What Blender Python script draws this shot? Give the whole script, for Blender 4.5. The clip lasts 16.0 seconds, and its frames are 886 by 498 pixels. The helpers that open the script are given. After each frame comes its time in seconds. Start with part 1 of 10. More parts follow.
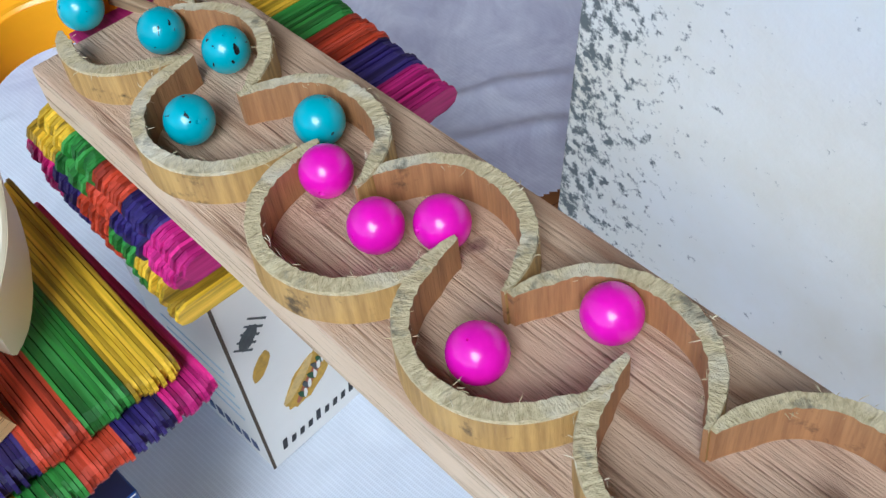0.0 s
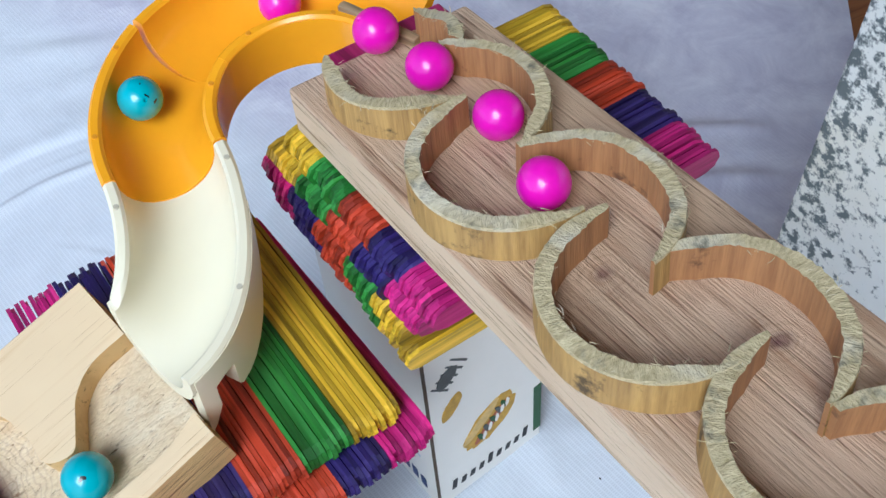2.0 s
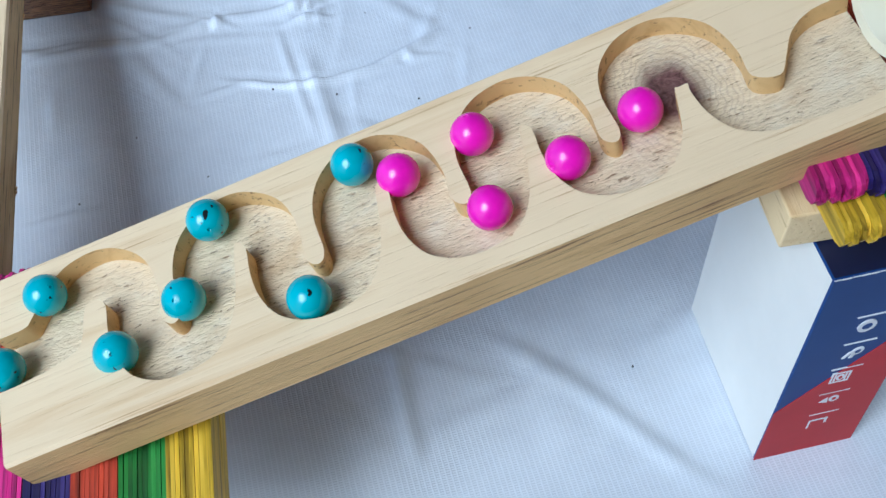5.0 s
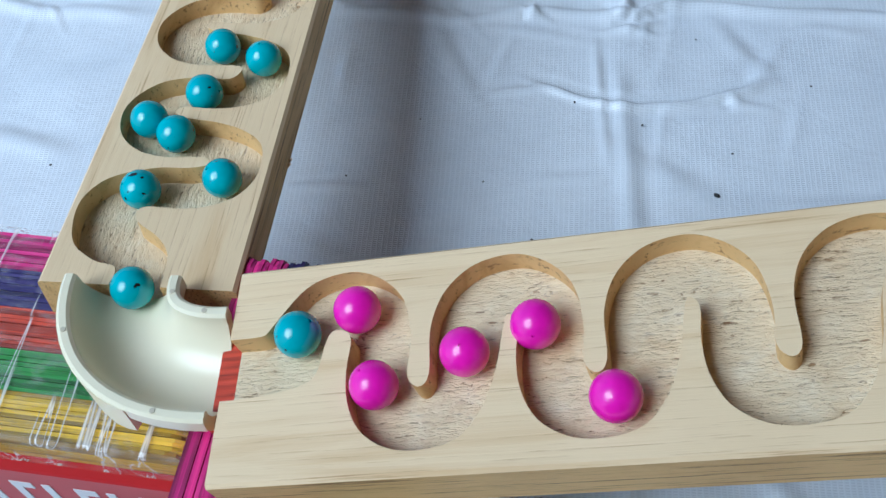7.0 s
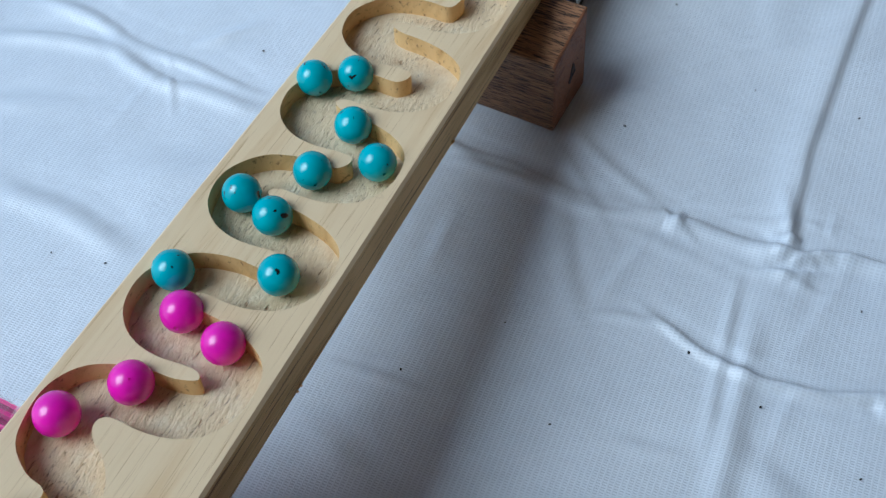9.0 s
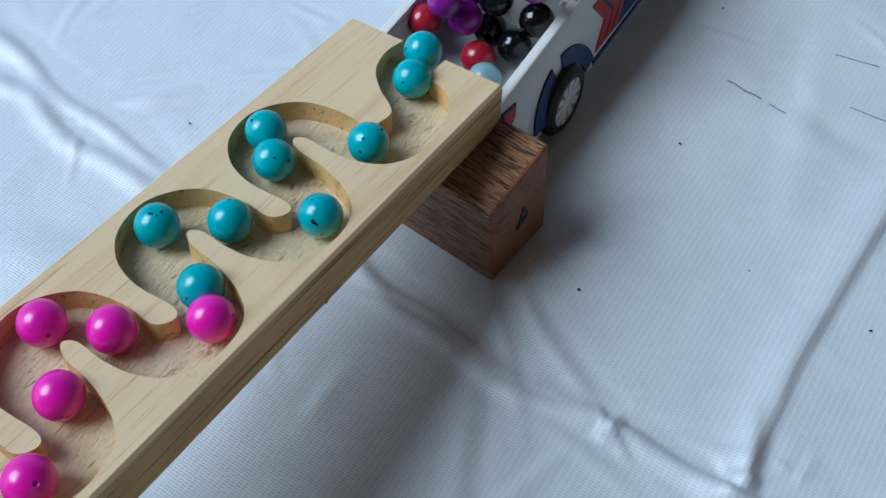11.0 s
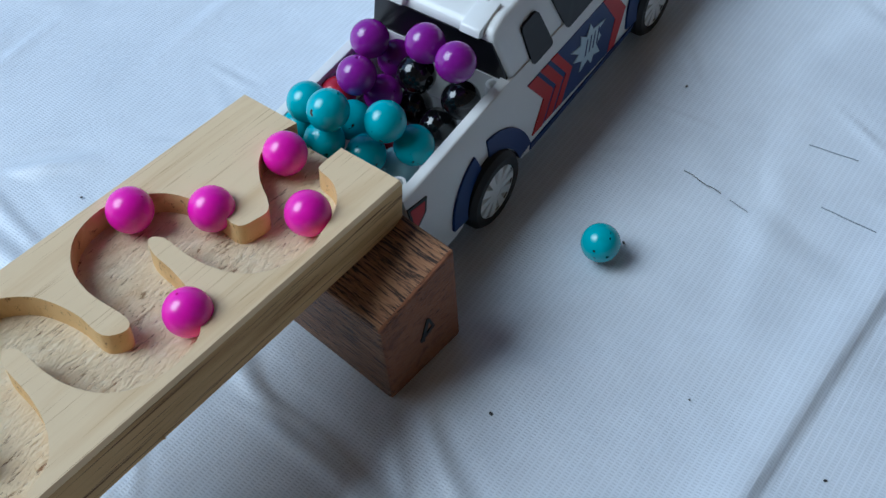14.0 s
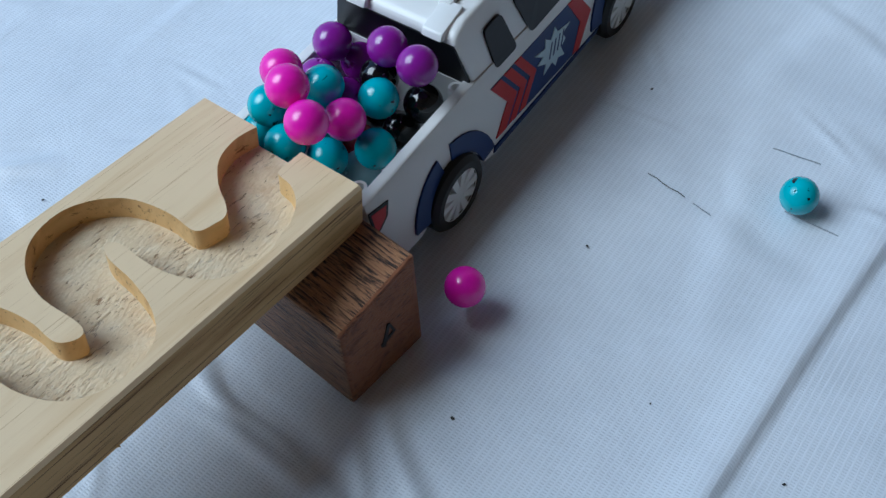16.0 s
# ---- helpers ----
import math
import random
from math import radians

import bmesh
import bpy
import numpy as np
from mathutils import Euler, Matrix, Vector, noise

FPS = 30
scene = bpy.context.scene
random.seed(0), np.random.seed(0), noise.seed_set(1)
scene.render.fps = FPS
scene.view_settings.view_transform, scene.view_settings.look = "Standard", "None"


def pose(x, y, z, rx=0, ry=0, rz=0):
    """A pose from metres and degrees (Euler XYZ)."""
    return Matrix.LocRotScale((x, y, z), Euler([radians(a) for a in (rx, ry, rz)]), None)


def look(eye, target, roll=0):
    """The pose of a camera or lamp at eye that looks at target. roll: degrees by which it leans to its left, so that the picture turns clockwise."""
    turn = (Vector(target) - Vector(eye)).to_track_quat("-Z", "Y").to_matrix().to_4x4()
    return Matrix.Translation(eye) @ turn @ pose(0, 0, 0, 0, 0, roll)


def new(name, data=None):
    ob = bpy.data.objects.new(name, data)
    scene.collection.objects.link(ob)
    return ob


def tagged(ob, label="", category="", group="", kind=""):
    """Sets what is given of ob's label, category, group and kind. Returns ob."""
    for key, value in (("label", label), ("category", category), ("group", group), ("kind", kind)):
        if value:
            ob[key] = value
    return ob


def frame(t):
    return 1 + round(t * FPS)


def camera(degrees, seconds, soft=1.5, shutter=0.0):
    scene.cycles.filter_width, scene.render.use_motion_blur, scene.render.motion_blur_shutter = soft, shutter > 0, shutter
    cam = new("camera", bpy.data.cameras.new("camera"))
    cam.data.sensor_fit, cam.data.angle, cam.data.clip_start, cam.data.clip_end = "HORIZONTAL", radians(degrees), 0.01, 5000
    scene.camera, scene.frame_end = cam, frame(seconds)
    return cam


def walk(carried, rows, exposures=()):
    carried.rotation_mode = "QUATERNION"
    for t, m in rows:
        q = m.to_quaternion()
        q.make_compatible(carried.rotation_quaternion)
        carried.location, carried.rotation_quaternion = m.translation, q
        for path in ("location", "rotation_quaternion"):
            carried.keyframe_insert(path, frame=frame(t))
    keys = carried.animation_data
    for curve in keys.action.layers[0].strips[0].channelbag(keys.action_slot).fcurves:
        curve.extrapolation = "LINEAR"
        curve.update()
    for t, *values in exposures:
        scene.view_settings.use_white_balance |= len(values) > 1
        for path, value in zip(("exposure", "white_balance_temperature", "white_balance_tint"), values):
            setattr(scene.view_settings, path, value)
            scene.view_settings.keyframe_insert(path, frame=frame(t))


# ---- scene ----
cam = camera(45.3, 16.0)
PATH = [
    (0, (-0.0030, 0.0005, 0.4766), (-0.0035, 0.2384, 0.1551), -1.30),
    (0.5, (-0.0169, 0.0066, 0.4761), (-0.0244, 0.2452, 0.1551), -1.36),
    (1, (-0.0301, 0.0116, 0.4757), (-0.0445, 0.2509, 0.1555), -1.29),
    (1.5, (-0.0427, 0.0162, 0.4737), (-0.0650, 0.2554, 0.1539), -1.18),
    (2, (-0.0560, 0.0210, 0.4729), (-0.0887, 0.2596, 0.1535), -1.11),
    (2.5, (-0.0690, 0.0203, 0.4717), (-0.1156, 0.2566, 0.1523), -1.18),
    (3, (-0.0825, 0.0099, 0.4710), (-0.1454, 0.2424, 0.1516), -1.06),
    (3.5, (-0.0935, -0.0171, 0.4659), (-0.1752, 0.2080, 0.1456), -1.14),
    (4, (-0.1018, -0.0513, 0.4597), (-0.2025, 0.1616, 0.1364), -1.41),
    (4.5, (-0.1164, -0.0834, 0.4499), (-0.2346, 0.1149, 0.1232), -2.45),
    (5, (-0.1363, -0.1082, 0.4410), (-0.2717, 0.0738, 0.1116), -4.12),
    (5.2, (-0.1403, -0.1146, 0.4362), (-0.2854, 0.0603, 0.1070), -4.93),
    (7.3, (-0.2113, -0.0637, 0.4196), (-0.3990, 0.0433, 0.0830), -6.08),
    (7.5, (-0.2201, -0.0542, 0.4179), (-0.4098, 0.0466, 0.0804), -6.06),
    (8, (-0.2403, -0.0261, 0.4147), (-0.4396, 0.0563, 0.0778), -6.88),
    (8.5, (-0.2590, 0.0013, 0.4117), (-0.4667, 0.0677, 0.0763), -6.88),
    (9, (-0.2809, 0.0324, 0.4086), (-0.4987, 0.0838, 0.0770), -7.02),
    (9.5, (-0.2998, 0.0618, 0.4057), (-0.5194, 0.1009, 0.0737), -6.82),
    (10, (-0.3233, 0.0885, 0.3969), (-0.5452, 0.1191, 0.0655), -6.22),
    (10.2, (-0.3306, 0.0968, 0.3899), (-0.5532, 0.1265, 0.0589), -5.36),
    (12.3, (-0.4009, 0.1722, 0.3430), (-0.6378, 0.1772, 0.0207), -5.79),
    (12.5, (-0.4032, 0.1744, 0.3415), (-0.6394, 0.1799, 0.0187), -5.55),
    (13, (-0.4066, 0.1803, 0.3373), (-0.6433, 0.1855, 0.0149), -5.56),
    (13.5, (-0.4105, 0.1839, 0.3374), (-0.6469, 0.1900, 0.0148), -5.32),
    (14, (-0.4114, 0.1858, 0.3360), (-0.6485, 0.1936, 0.0140), -4.98),
    (14.5, (-0.4106, 0.1876, 0.3344), (-0.6478, 0.1978, 0.0125), -4.46),
    (15, (-0.4127, 0.1890, 0.3359), (-0.6488, 0.2004, 0.0132), -4.25),
    (15.5, (-0.4128, 0.1912, 0.3367), (-0.6495, 0.2047, 0.0145), -3.96),
    (16, (-0.4136, 0.1935, 0.3367), (-0.6487, 0.2077, 0.0134), -3.72),
]
EXPOSURES = [(0, 0.9, 5450, 6), (2, 0.82, 5400, 5), (3, 0.68, 5350, 4), (4, 0.58, 5250, 3), (5.2, 0.47, 5100, 2), (7.3, 0.16, 5080, 0), (8.0, 0.03, 4820, 0), (8.6, -0.02, 4760, 0), (9.0, 0.03, 5180, 0), (10.2, 0.03, 5260, 0), (12.3, 0.0, 5160, 0), (16, -0.02, 5090, 0)]
walk(cam, [(t, look(eye, target, roll)) for t, eye, target, roll in PATH], EXPOSURES)
K = 0.088  # metres to one unit of the plan


def V(x, y, z=0.0):
    return Vector((x, y, z)) * K


# ---- world and light ----
SUN_DIR = Vector((-0.06, -0.93, 1.1)).normalized()  # towards the light
world = bpy.data.worlds.new("sky")
scene.world = world
world.use_nodes = True
wn = world.node_tree
sky = wn.nodes.new("ShaderNodeTexSky")
sky.sky_type, sky.sun_disc = "NISHITA", False
sky.sun_elevation = math.asin(SUN_DIR.z)
sky.sun_rotation = math.atan2(SUN_DIR.x, SUN_DIR.y)
wn.links.new(sky.outputs[0], wn.nodes["Background"].inputs[0])
wn.nodes["Background"].inputs[1].default_value = 0.105
sun = new("sun", bpy.data.lights.new("sun", "SUN"))
sun.data.energy, sun.data.angle, sun.data.color = 2.9, radians(42), (1.0, 0.975, 0.935)
sun.matrix_world = look(SUN_DIR, (0, 0, 0))


# ---- materials ----
def mat(name, base=(0.5, 0.5, 0.5), rough=0.5, metal=0.0, spec=0.5):
    m = bpy.data.materials.new(name)
    m.use_nodes = True
    b = m.node_tree.nodes["Principled BSDF"]
    b.inputs["Base Color"].default_value = (*base, 1)
    b.inputs["Roughness"].default_value = rough
    b.inputs["Metallic"].default_value = metal
    b.inputs["Specular IOR Level"].default_value = spec
    return m, m.node_tree, b


def coords(t, scale=(1, 1, 1), turn=(0, 0, 0), shift=False):
    c = t.nodes.new("ShaderNodeTexCoord")
    m = t.nodes.new("ShaderNodeMapping")
    m.inputs["Scale"].default_value = scale
    m.inputs["Rotation"].default_value = turn
    t.links.new(c.outputs["Object"], m.inputs[0])
    if shift:
        o = t.nodes.new("ShaderNodeObjectInfo")
        s = t.nodes.new("ShaderNodeMath")
        s.operation = "MULTIPLY"
        s.inputs[1].default_value = 3.7
        t.links.new(o.outputs["Random"], s.inputs[0])
        t.links.new(s.outputs[0], m.inputs["Location"])
    return m.outputs[0]


def ramp(t, fac, stops):
    r = t.nodes.new("ShaderNodeValToRGB")
    e = r.color_ramp.elements
    while len(e) < len(stops):
        e.new(0.5)
    for el, (p, c) in zip(e, stops):
        el.position, el.color = p, (*c, 1)
    t.links.new(fac, r.inputs[0])
    return r.outputs[0]


def blend(t, fac, a, b, how="MIX"):
    m = t.nodes.new("ShaderNodeMix")
    m.data_type, m.blend_type = "RGBA", how
    for sock, val in ((m.inputs[0], fac), (m.inputs[6], a), (m.inputs[7], b)):
        if isinstance(val, (int, float)):
            sock.default_value = val
        elif isinstance(val, tuple):
            sock.default_value = (*val, 1)
        else:
            t.links.new(val, sock)
    return m.outputs[2]


def bump(t, b, height, strength=0.3, dist=0.001):
    n = t.nodes.new("ShaderNodeBump")
    n.inputs["Strength"].default_value = strength
    n.inputs["Distance"].default_value = dist
    t.links.new(height, n.inputs["Height"])
    t.links.new(n.outputs[0], b.inputs["Normal"])


def noise_tex(t, vec, scale, detail=4, rough=0.55, dist=0.0):
    n = t.nodes.new("ShaderNodeTexNoise")
    n.inputs["Scale"].default_value = scale
    n.inputs["Detail"].default_value = detail
    n.inputs["Roughness"].default_value = rough
    n.inputs["Distortion"].default_value = dist
    t.links.new(vec, n.inputs["Vector"])
    return n.outputs["Fac"]


def wood(name, light, dark, streak, rough=0.55, along=(4, 60, 60), rel=0.25, ring=0.5, pore=0.32):
    """Wood with its grain along the object's x axis."""
    m, t, b = mat(name, rough=rough)
    v = coords(t, along)
    big = noise_tex(t, v, 1.6, 5, 0.6, 0.8)
    fine = noise_tex(t, coords(t, (along[0] * 2, along[1] * 7, along[2] * 7)), 2.0, 4, 0.7)
    col = ramp(t, big, [(0.3, dark), (0.48, light), (0.62, light), (0.75, tuple(0.5 * (a + c) for a, c in zip(light, dark)))])
    pores = ramp(t, fine, [(pore, (1, 1, 1)), (pore + 0.1, (0, 0, 0))])
    col = blend(t, pores, col, streak)
    col = blend(t, ring, col, ramp(t, noise_tex(t, coords(t, (9, 9, 9)), 2.0, 3), [(0.35, (0.72, 0.66, 0.6)), (0.65, (1, 1, 1))]), "MULTIPLY")
    t.links.new(col, b.inputs["Base Color"])
    bump(t, b, fine, rel, 0.0006)
    return m


PINE = wood("pine", (0.84, 0.65, 0.40), (0.74, 0.53, 0.29), (0.50, 0.31, 0.14), ring=0.2)
PINE_CUT = wood("pine_milled", (0.86, 0.70, 0.46), (0.75, 0.56, 0.33), (0.24, 0.12, 0.045), 0.7, (32, 46, 46), 1.8, 0.25, 0.30)


def torn(m):
    """Short dark tears and pale scuffs of a blunt cutter on a milled wood, across its grain."""
    t = m.node_tree
    b = t.nodes["Principled BSDF"]
    old = b.inputs["Base Color"].links[0].from_socket
    field = noise_tex(t, coords(t, (38, 38, 38)), 1.0, 3, 0.6)
    tears = noise_tex(t, coords(t, (260, 700, 400)), 1.0, 4, 0.7, 0.8)
    s_ = t.nodes.new("ShaderNodeMath")
    s_.operation = "MULTIPLY_ADD"
    s_.inputs[1].default_value = 0.45
    t.links.new(field, s_.inputs[0])
    t.links.new(tears, s_.inputs[2])
    pits = ramp(t, s_.outputs[0], [(0.855, (0, 0, 0)), (0.93, (0.85, 0.85, 0.85))])
    col = blend(t, pits, old, (0.26, 0.13, 0.045))
    scuff = ramp(t, noise_tex(t, coords(t, (90, 120, 90)), 1.0, 4, 0.65), [(0.5, (0, 0, 0)), (0.75, (0.6, 0.6, 0.6))])
    t.links.new(blend(t, scuff, col, (0.92, 0.82, 0.62)), b.inputs["Base Color"])
    n = b.inputs["Normal"].links[0].from_node
    n2 = t.nodes.new("ShaderNodeBump")
    n2.invert = True
    n2.inputs["Strength"].default_value, n2.inputs["Distance"].default_value = 0.8, 0.0012
    t.links.new(s_.outputs[0], n2.inputs["Height"])
    t.links.new(n.outputs[0], n2.inputs["Normal"])
    t.links.new(n2.outputs[0], b.inputs["Normal"])


torn(PINE_CUT)
# rough-sawn board sides, browner, with some of their shade put into the colour
PINE_SIDE = wood("pine_sawn_shaded_side", (0.74, 0.50, 0.215), (0.56, 0.34, 0.125), (0.2, 0.1, 0.035), 0.7, (5, 70, 70), 1.0, 0.4, 0.35)
PINE_WALL = wood("pine_groove_wall", (0.76, 0.51, 0.22), (0.55, 0.32, 0.11), (0.25, 0.12, 0.04), 0.6, (25, 40, 25), 0.4, 0.3)
PLANK_WOOD = wood("plank_wood", (0.74, 0.545, 0.375), (0.45, 0.26, 0.155), (0.22, 0.115, 0.07), 0.65, (5, 70, 70), 1.8, 0.5, 0.35)
SLAB_WOOD = wood("slab_sapwood", (0.84, 0.66, 0.37), (0.74, 0.54, 0.27), (0.5, 0.33, 0.14), 0.7, (7, 45, 45), 0.6, 0.25, 0.3)
PLANK_SIDE = wood("plank_sapwood", (0.72, 0.56, 0.38), (0.54, 0.40, 0.25), (0.3, 0.2, 0.11), 0.7, (7, 60, 60), 0.9, 0.35, 0.34)


def knotted(name, base, spot, size, deep=0.0):
    """A copy of a wood with a dark knot and its rings at a place of the board (metres)."""
    m = base.copy()
    m.name = name
    t = m.node_tree
    b = t.nodes["Principled BSDF"]
    old = b.inputs["Base Color"].links[0].from_socket
    d = t.nodes.new("ShaderNodeVectorMath")
    d.operation = "DISTANCE"
    sq = t.nodes.new("ShaderNodeMapping")
    sq.inputs["Scale"].default_value = (1.2, 0.85, 1)
    t.links.new(t.nodes.new("ShaderNodeTexCoord").outputs["Object"], sq.inputs[0])
    t.links.new(sq.outputs[0], d.inputs[0])
    d.inputs[1].default_value = (spot[0] * 1.2, spot[1] * 0.85, -deep * K)
    wob = t.nodes.new("ShaderNodeMath")
    wob.operation = "MULTIPLY_ADD"
    wob.inputs[1].default_value = 0.008
    t.links.new(noise_tex(t, coords(t), 120, 3), wob.inputs[0])
    t.links.new(d.outputs["Value"], wob.inputs[2])
    rings = t.nodes.new("ShaderNodeMath")
    rings.operation = "SINE"
    mul = t.nodes.new("ShaderNodeMath")
    mul.operation = "MULTIPLY"
    mul.inputs[1].default_value = 2600
    t.links.new(wob.outputs[0], mul.inputs[0])
    t.links.new(mul.outputs[0], rings.inputs[0])
    reach = ramp(t, wob.outputs[0], [(0.0, (1, 1, 1)), (size * 2.9, (0, 0, 0))])
    ringed = blend(t, ramp(t, rings.outputs[0], [(0.2, (0, 0, 0)), (1.0, (0.55, 0.55, 0.55))]), old, (0.36, 0.2, 0.1))
    col = blend(t, reach, old, ringed)
    core = ramp(t, wob.outputs[0], [(size * 0.95, (1, 1, 1)), (size * 1.15, (0, 0, 0))])
    inner = ramp(t, noise_tex(t, coords(t), 210, 4, 0.6, 2.0), [(0.3, (0.07, 0.025, 0.02)), (0.5, (0.17, 0.075, 0.065)), (0.7, (0.27, 0.14, 0.12))])
    col = blend(t, core, col, inner)
    t.links.new(col, b.inputs["Base Color"])
    return m


PINE_KNOT = knotted("pine_milled_knot", PINE_CUT, (0.735 * K, 0.36 * K), 0.0148, 0.1)
PINE_SPOT = knotted("pine_spot", PINE, (1.80 * K, 0.746 * K), 0.0026)
PLANK_KNOT = knotted("plank_wood_knot", knotted("plank_wood_spot", PLANK_WOOD, (1.37 * K, 0.285 * K), 0.0066), (1.85 * K, 0.50 * K), 0.006)
BLOCK_WOOD = wood("red_hardwood", (0.47, 0.235, 0.108), (0.24, 0.098, 0.042), (0.03, 0.012, 0.007), 0.5, (300, 6, 130), 2.2, 0.5, 0.43)
BLOCK_END = wood("red_hardwood_end", (0.31, 0.115, 0.045), (0.15, 0.052, 0.02), (0.05, 0.018, 0.009), 0.55, (60, 60, 90), 1.2, 0.6, 0.36)


def bamboo_mats():
    out = []
    kinds = (
        ("bamboo_cut", (0.74, 0.63, 0.375), (0.46, 0.37, 0.185), 1.2, (0.17, 0.155, 0.11), 0.555),
        ("bamboo_skin", (0.53, 0.33, 0.105), (0.29, 0.165, 0.052), 0.6, (0.03, 0.02, 0.012), 0.57),
        ("bamboo_inner", (0.50, 0.25, 0.10), (0.30, 0.135, 0.055), 0.6, (0.10, 0.045, 0.025), 0.6),
    )
    for name, light, dark, rel, soil, reach in kinds:
        m, t, b = mat(name, rough=0.6)
        uvn = t.nodes.new("ShaderNodeUVMap")
        mp = t.nodes.new("ShaderNodeMapping")
        mp.inputs["Scale"].default_value = (760, 110, 1) if name == "bamboo_cut" else (330, 25, 1)
        mp.inputs["Rotation"].default_value = (0, 0, 0.12 if name == "bamboo_cut" else 0)
        t.links.new(uvn.outputs[0], mp.inputs[0])
        n = noise_tex(t, mp.outputs[0], 1.0, 4, 0.65)
        blot = noise_tex(t, coords(t, (1, 1, 1), shift=True), 75, 5, 0.68)
        pale = noise_tex(t, coords(t, (1, 1, 1), shift=True), 48, 3, 0.6)
        col = blend(t, ramp(t, n, [(0.3, (0, 0, 0)), (0.62, (1, 1, 1))]), dark, light)
        if name == "bamboo_cut":  # dry white patches among the fibres
            col = blend(t, ramp(t, pale, [(0.5, (0, 0, 0)), (0.7, (0.7, 0.7, 0.7))]), col, (0.80, 0.75, 0.60))
        col = blend(t, ramp(t, blot, [(reach, (0, 0, 0)), (reach + 0.1, (0.85, 0.85, 0.85))]), col, soil)
        t.links.new(col, b.inputs["Base Color"])
        bump(t, b, n, rel, 0.0008)
        out.append(m)
    return out


BAMBOO = bamboo_mats()


def cloth_mat():
    m, t, b = mat("vinyl_cloth", rough=0.36, spec=0.55)
    v = coords(t, (1, 1, 1), (0, 0, radians(-48)))
    w1 = t.nodes.new("ShaderNodeTexWave")
    w1.inputs["Scale"].default_value = 128
    w1.inputs["Distortion"].default_value = 0.2
    t.links.new(v, w1.inputs[0])
    w2 = t.nodes.new("ShaderNodeTexWave")
    w2.bands_direction = "Y"
    w2.inputs["Scale"].default_value = 270
    w2.inputs["Distortion"].default_value = 0.35
    t.links.new(v, w2.inputs[0])
    cord = ramp(t, w1.outputs["Fac"], [(0.6, (0, 0, 0)), (0.9, (1, 1, 1))])
    weft = ramp(t, w2.outputs["Fac"], [(0.15, (0.12, 0.12, 0.12)), (0.7, (0.7, 0.7, 0.7))])
    weave = t.nodes.new("ShaderNodeMath")
    weave.operation = "MAXIMUM"
    t.links.new(cord, weave.inputs[0])
    t.links.new(weft, weave.inputs[1])
    stain = noise_tex(t, v, 9, 5, 0.6)
    patch = noise_tex(t, v, 60, 4, 0.65)
    col = ramp(t, stain, [(0.3, (0.64, 0.685, 0.755)), (0.7, (0.74, 0.78, 0.84))])
    col = blend(t, ramp(t, patch, [(0.3, (0.93, 0.93, 0.94)), (0.6, (1, 1, 1))]), (0, 0, 0), col)
    col = blend(t, 0.15, col, ramp(t, weave.outputs[0], [(0.1, (0.22, 0.26, 0.34)), (0.8, (0.80, 0.86, 0.95))]))
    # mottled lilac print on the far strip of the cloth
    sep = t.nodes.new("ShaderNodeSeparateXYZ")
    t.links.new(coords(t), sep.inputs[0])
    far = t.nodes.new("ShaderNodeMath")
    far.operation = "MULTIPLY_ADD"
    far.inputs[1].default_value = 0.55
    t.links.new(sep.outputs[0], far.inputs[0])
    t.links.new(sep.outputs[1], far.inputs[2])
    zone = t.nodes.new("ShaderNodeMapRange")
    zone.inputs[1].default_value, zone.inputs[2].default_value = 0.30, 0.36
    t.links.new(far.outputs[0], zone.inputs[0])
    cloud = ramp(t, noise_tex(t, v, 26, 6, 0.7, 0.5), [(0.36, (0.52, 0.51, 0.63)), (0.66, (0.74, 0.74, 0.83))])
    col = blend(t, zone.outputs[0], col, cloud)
    t.links.new(col, b.inputs["Base Color"])
    wr = noise_tex(t, v, 30, 5, 0.6, 1.0)
    add = t.nodes.new("ShaderNodeMath")
    add.operation = "MULTIPLY_ADD"
    add.inputs[1].default_value = 0.16
    t.links.new(weave.outputs[0], add.inputs[0])
    t.links.new(wr, add.inputs[2])
    bump(t, b, add.outputs[0], 0.3, 0.002)
    return m


CLOTH = cloth_mat()


def plain(name, base, rough, var=0.12, scale=40, rel=0.1, spec=0.5):
    """Painted or moulded surface with faint mottling and relief."""
    m, t, b = mat(name, base, rough, spec=spec)
    n = noise_tex(t, coords(t), scale, 4, 0.6)
    dark = tuple(c * (1 - var) for c in base)
    t.links.new(ramp(t, n, [(0.3, dark), (0.7, base)]), b.inputs["Base Color"])
    bump(t, b, n, rel, 0.0004)
    return m, t, b


ORANGE = plain("orange_plastic", (0.98, 0.42, 0.008), 0.25, 0.05)[0]
CREAM = plain("cream_plastic", (0.88, 0.815, 0.60), 0.27, 0.04)[0]
WHITE = plain("white_plastic", (0.82, 0.82, 0.80), 0.3, 0.04)[0]
BLUE_P = plain("blue_print", (0.006, 0.032, 0.15), 0.4, spec=0.3)[0]
RED_P = plain("red_print", (0.5, 0.012, 0.016), 0.4, spec=0.3)[0]
BLACK_GLASS = plain("dark_window", (0.006, 0.006, 0.009), 0.35, spec=0.25)[0]
TYRE = plain("tyre_rubber", (0.012, 0.012, 0.013), 0.6)[0]
SILVER = plain("silver_print", (0.52, 0.66, 0.74), 0.4)[0]
BED_GREY = plain("grey_plastic", (0.5, 0.52, 0.54), 0.4)[0]
CARD_WHITE = plain("white_card", (0.84, 0.82, 0.76), 0.5, 0.06, 25)[0]
CARD_EDGE = plain("worn_card_edge", (0.10, 0.075, 0.05), 0.8)[0]
CARD_BLUE = plain("blue_card", (0.012, 0.05, 0.2), 0.4, spec=0.25)[0]
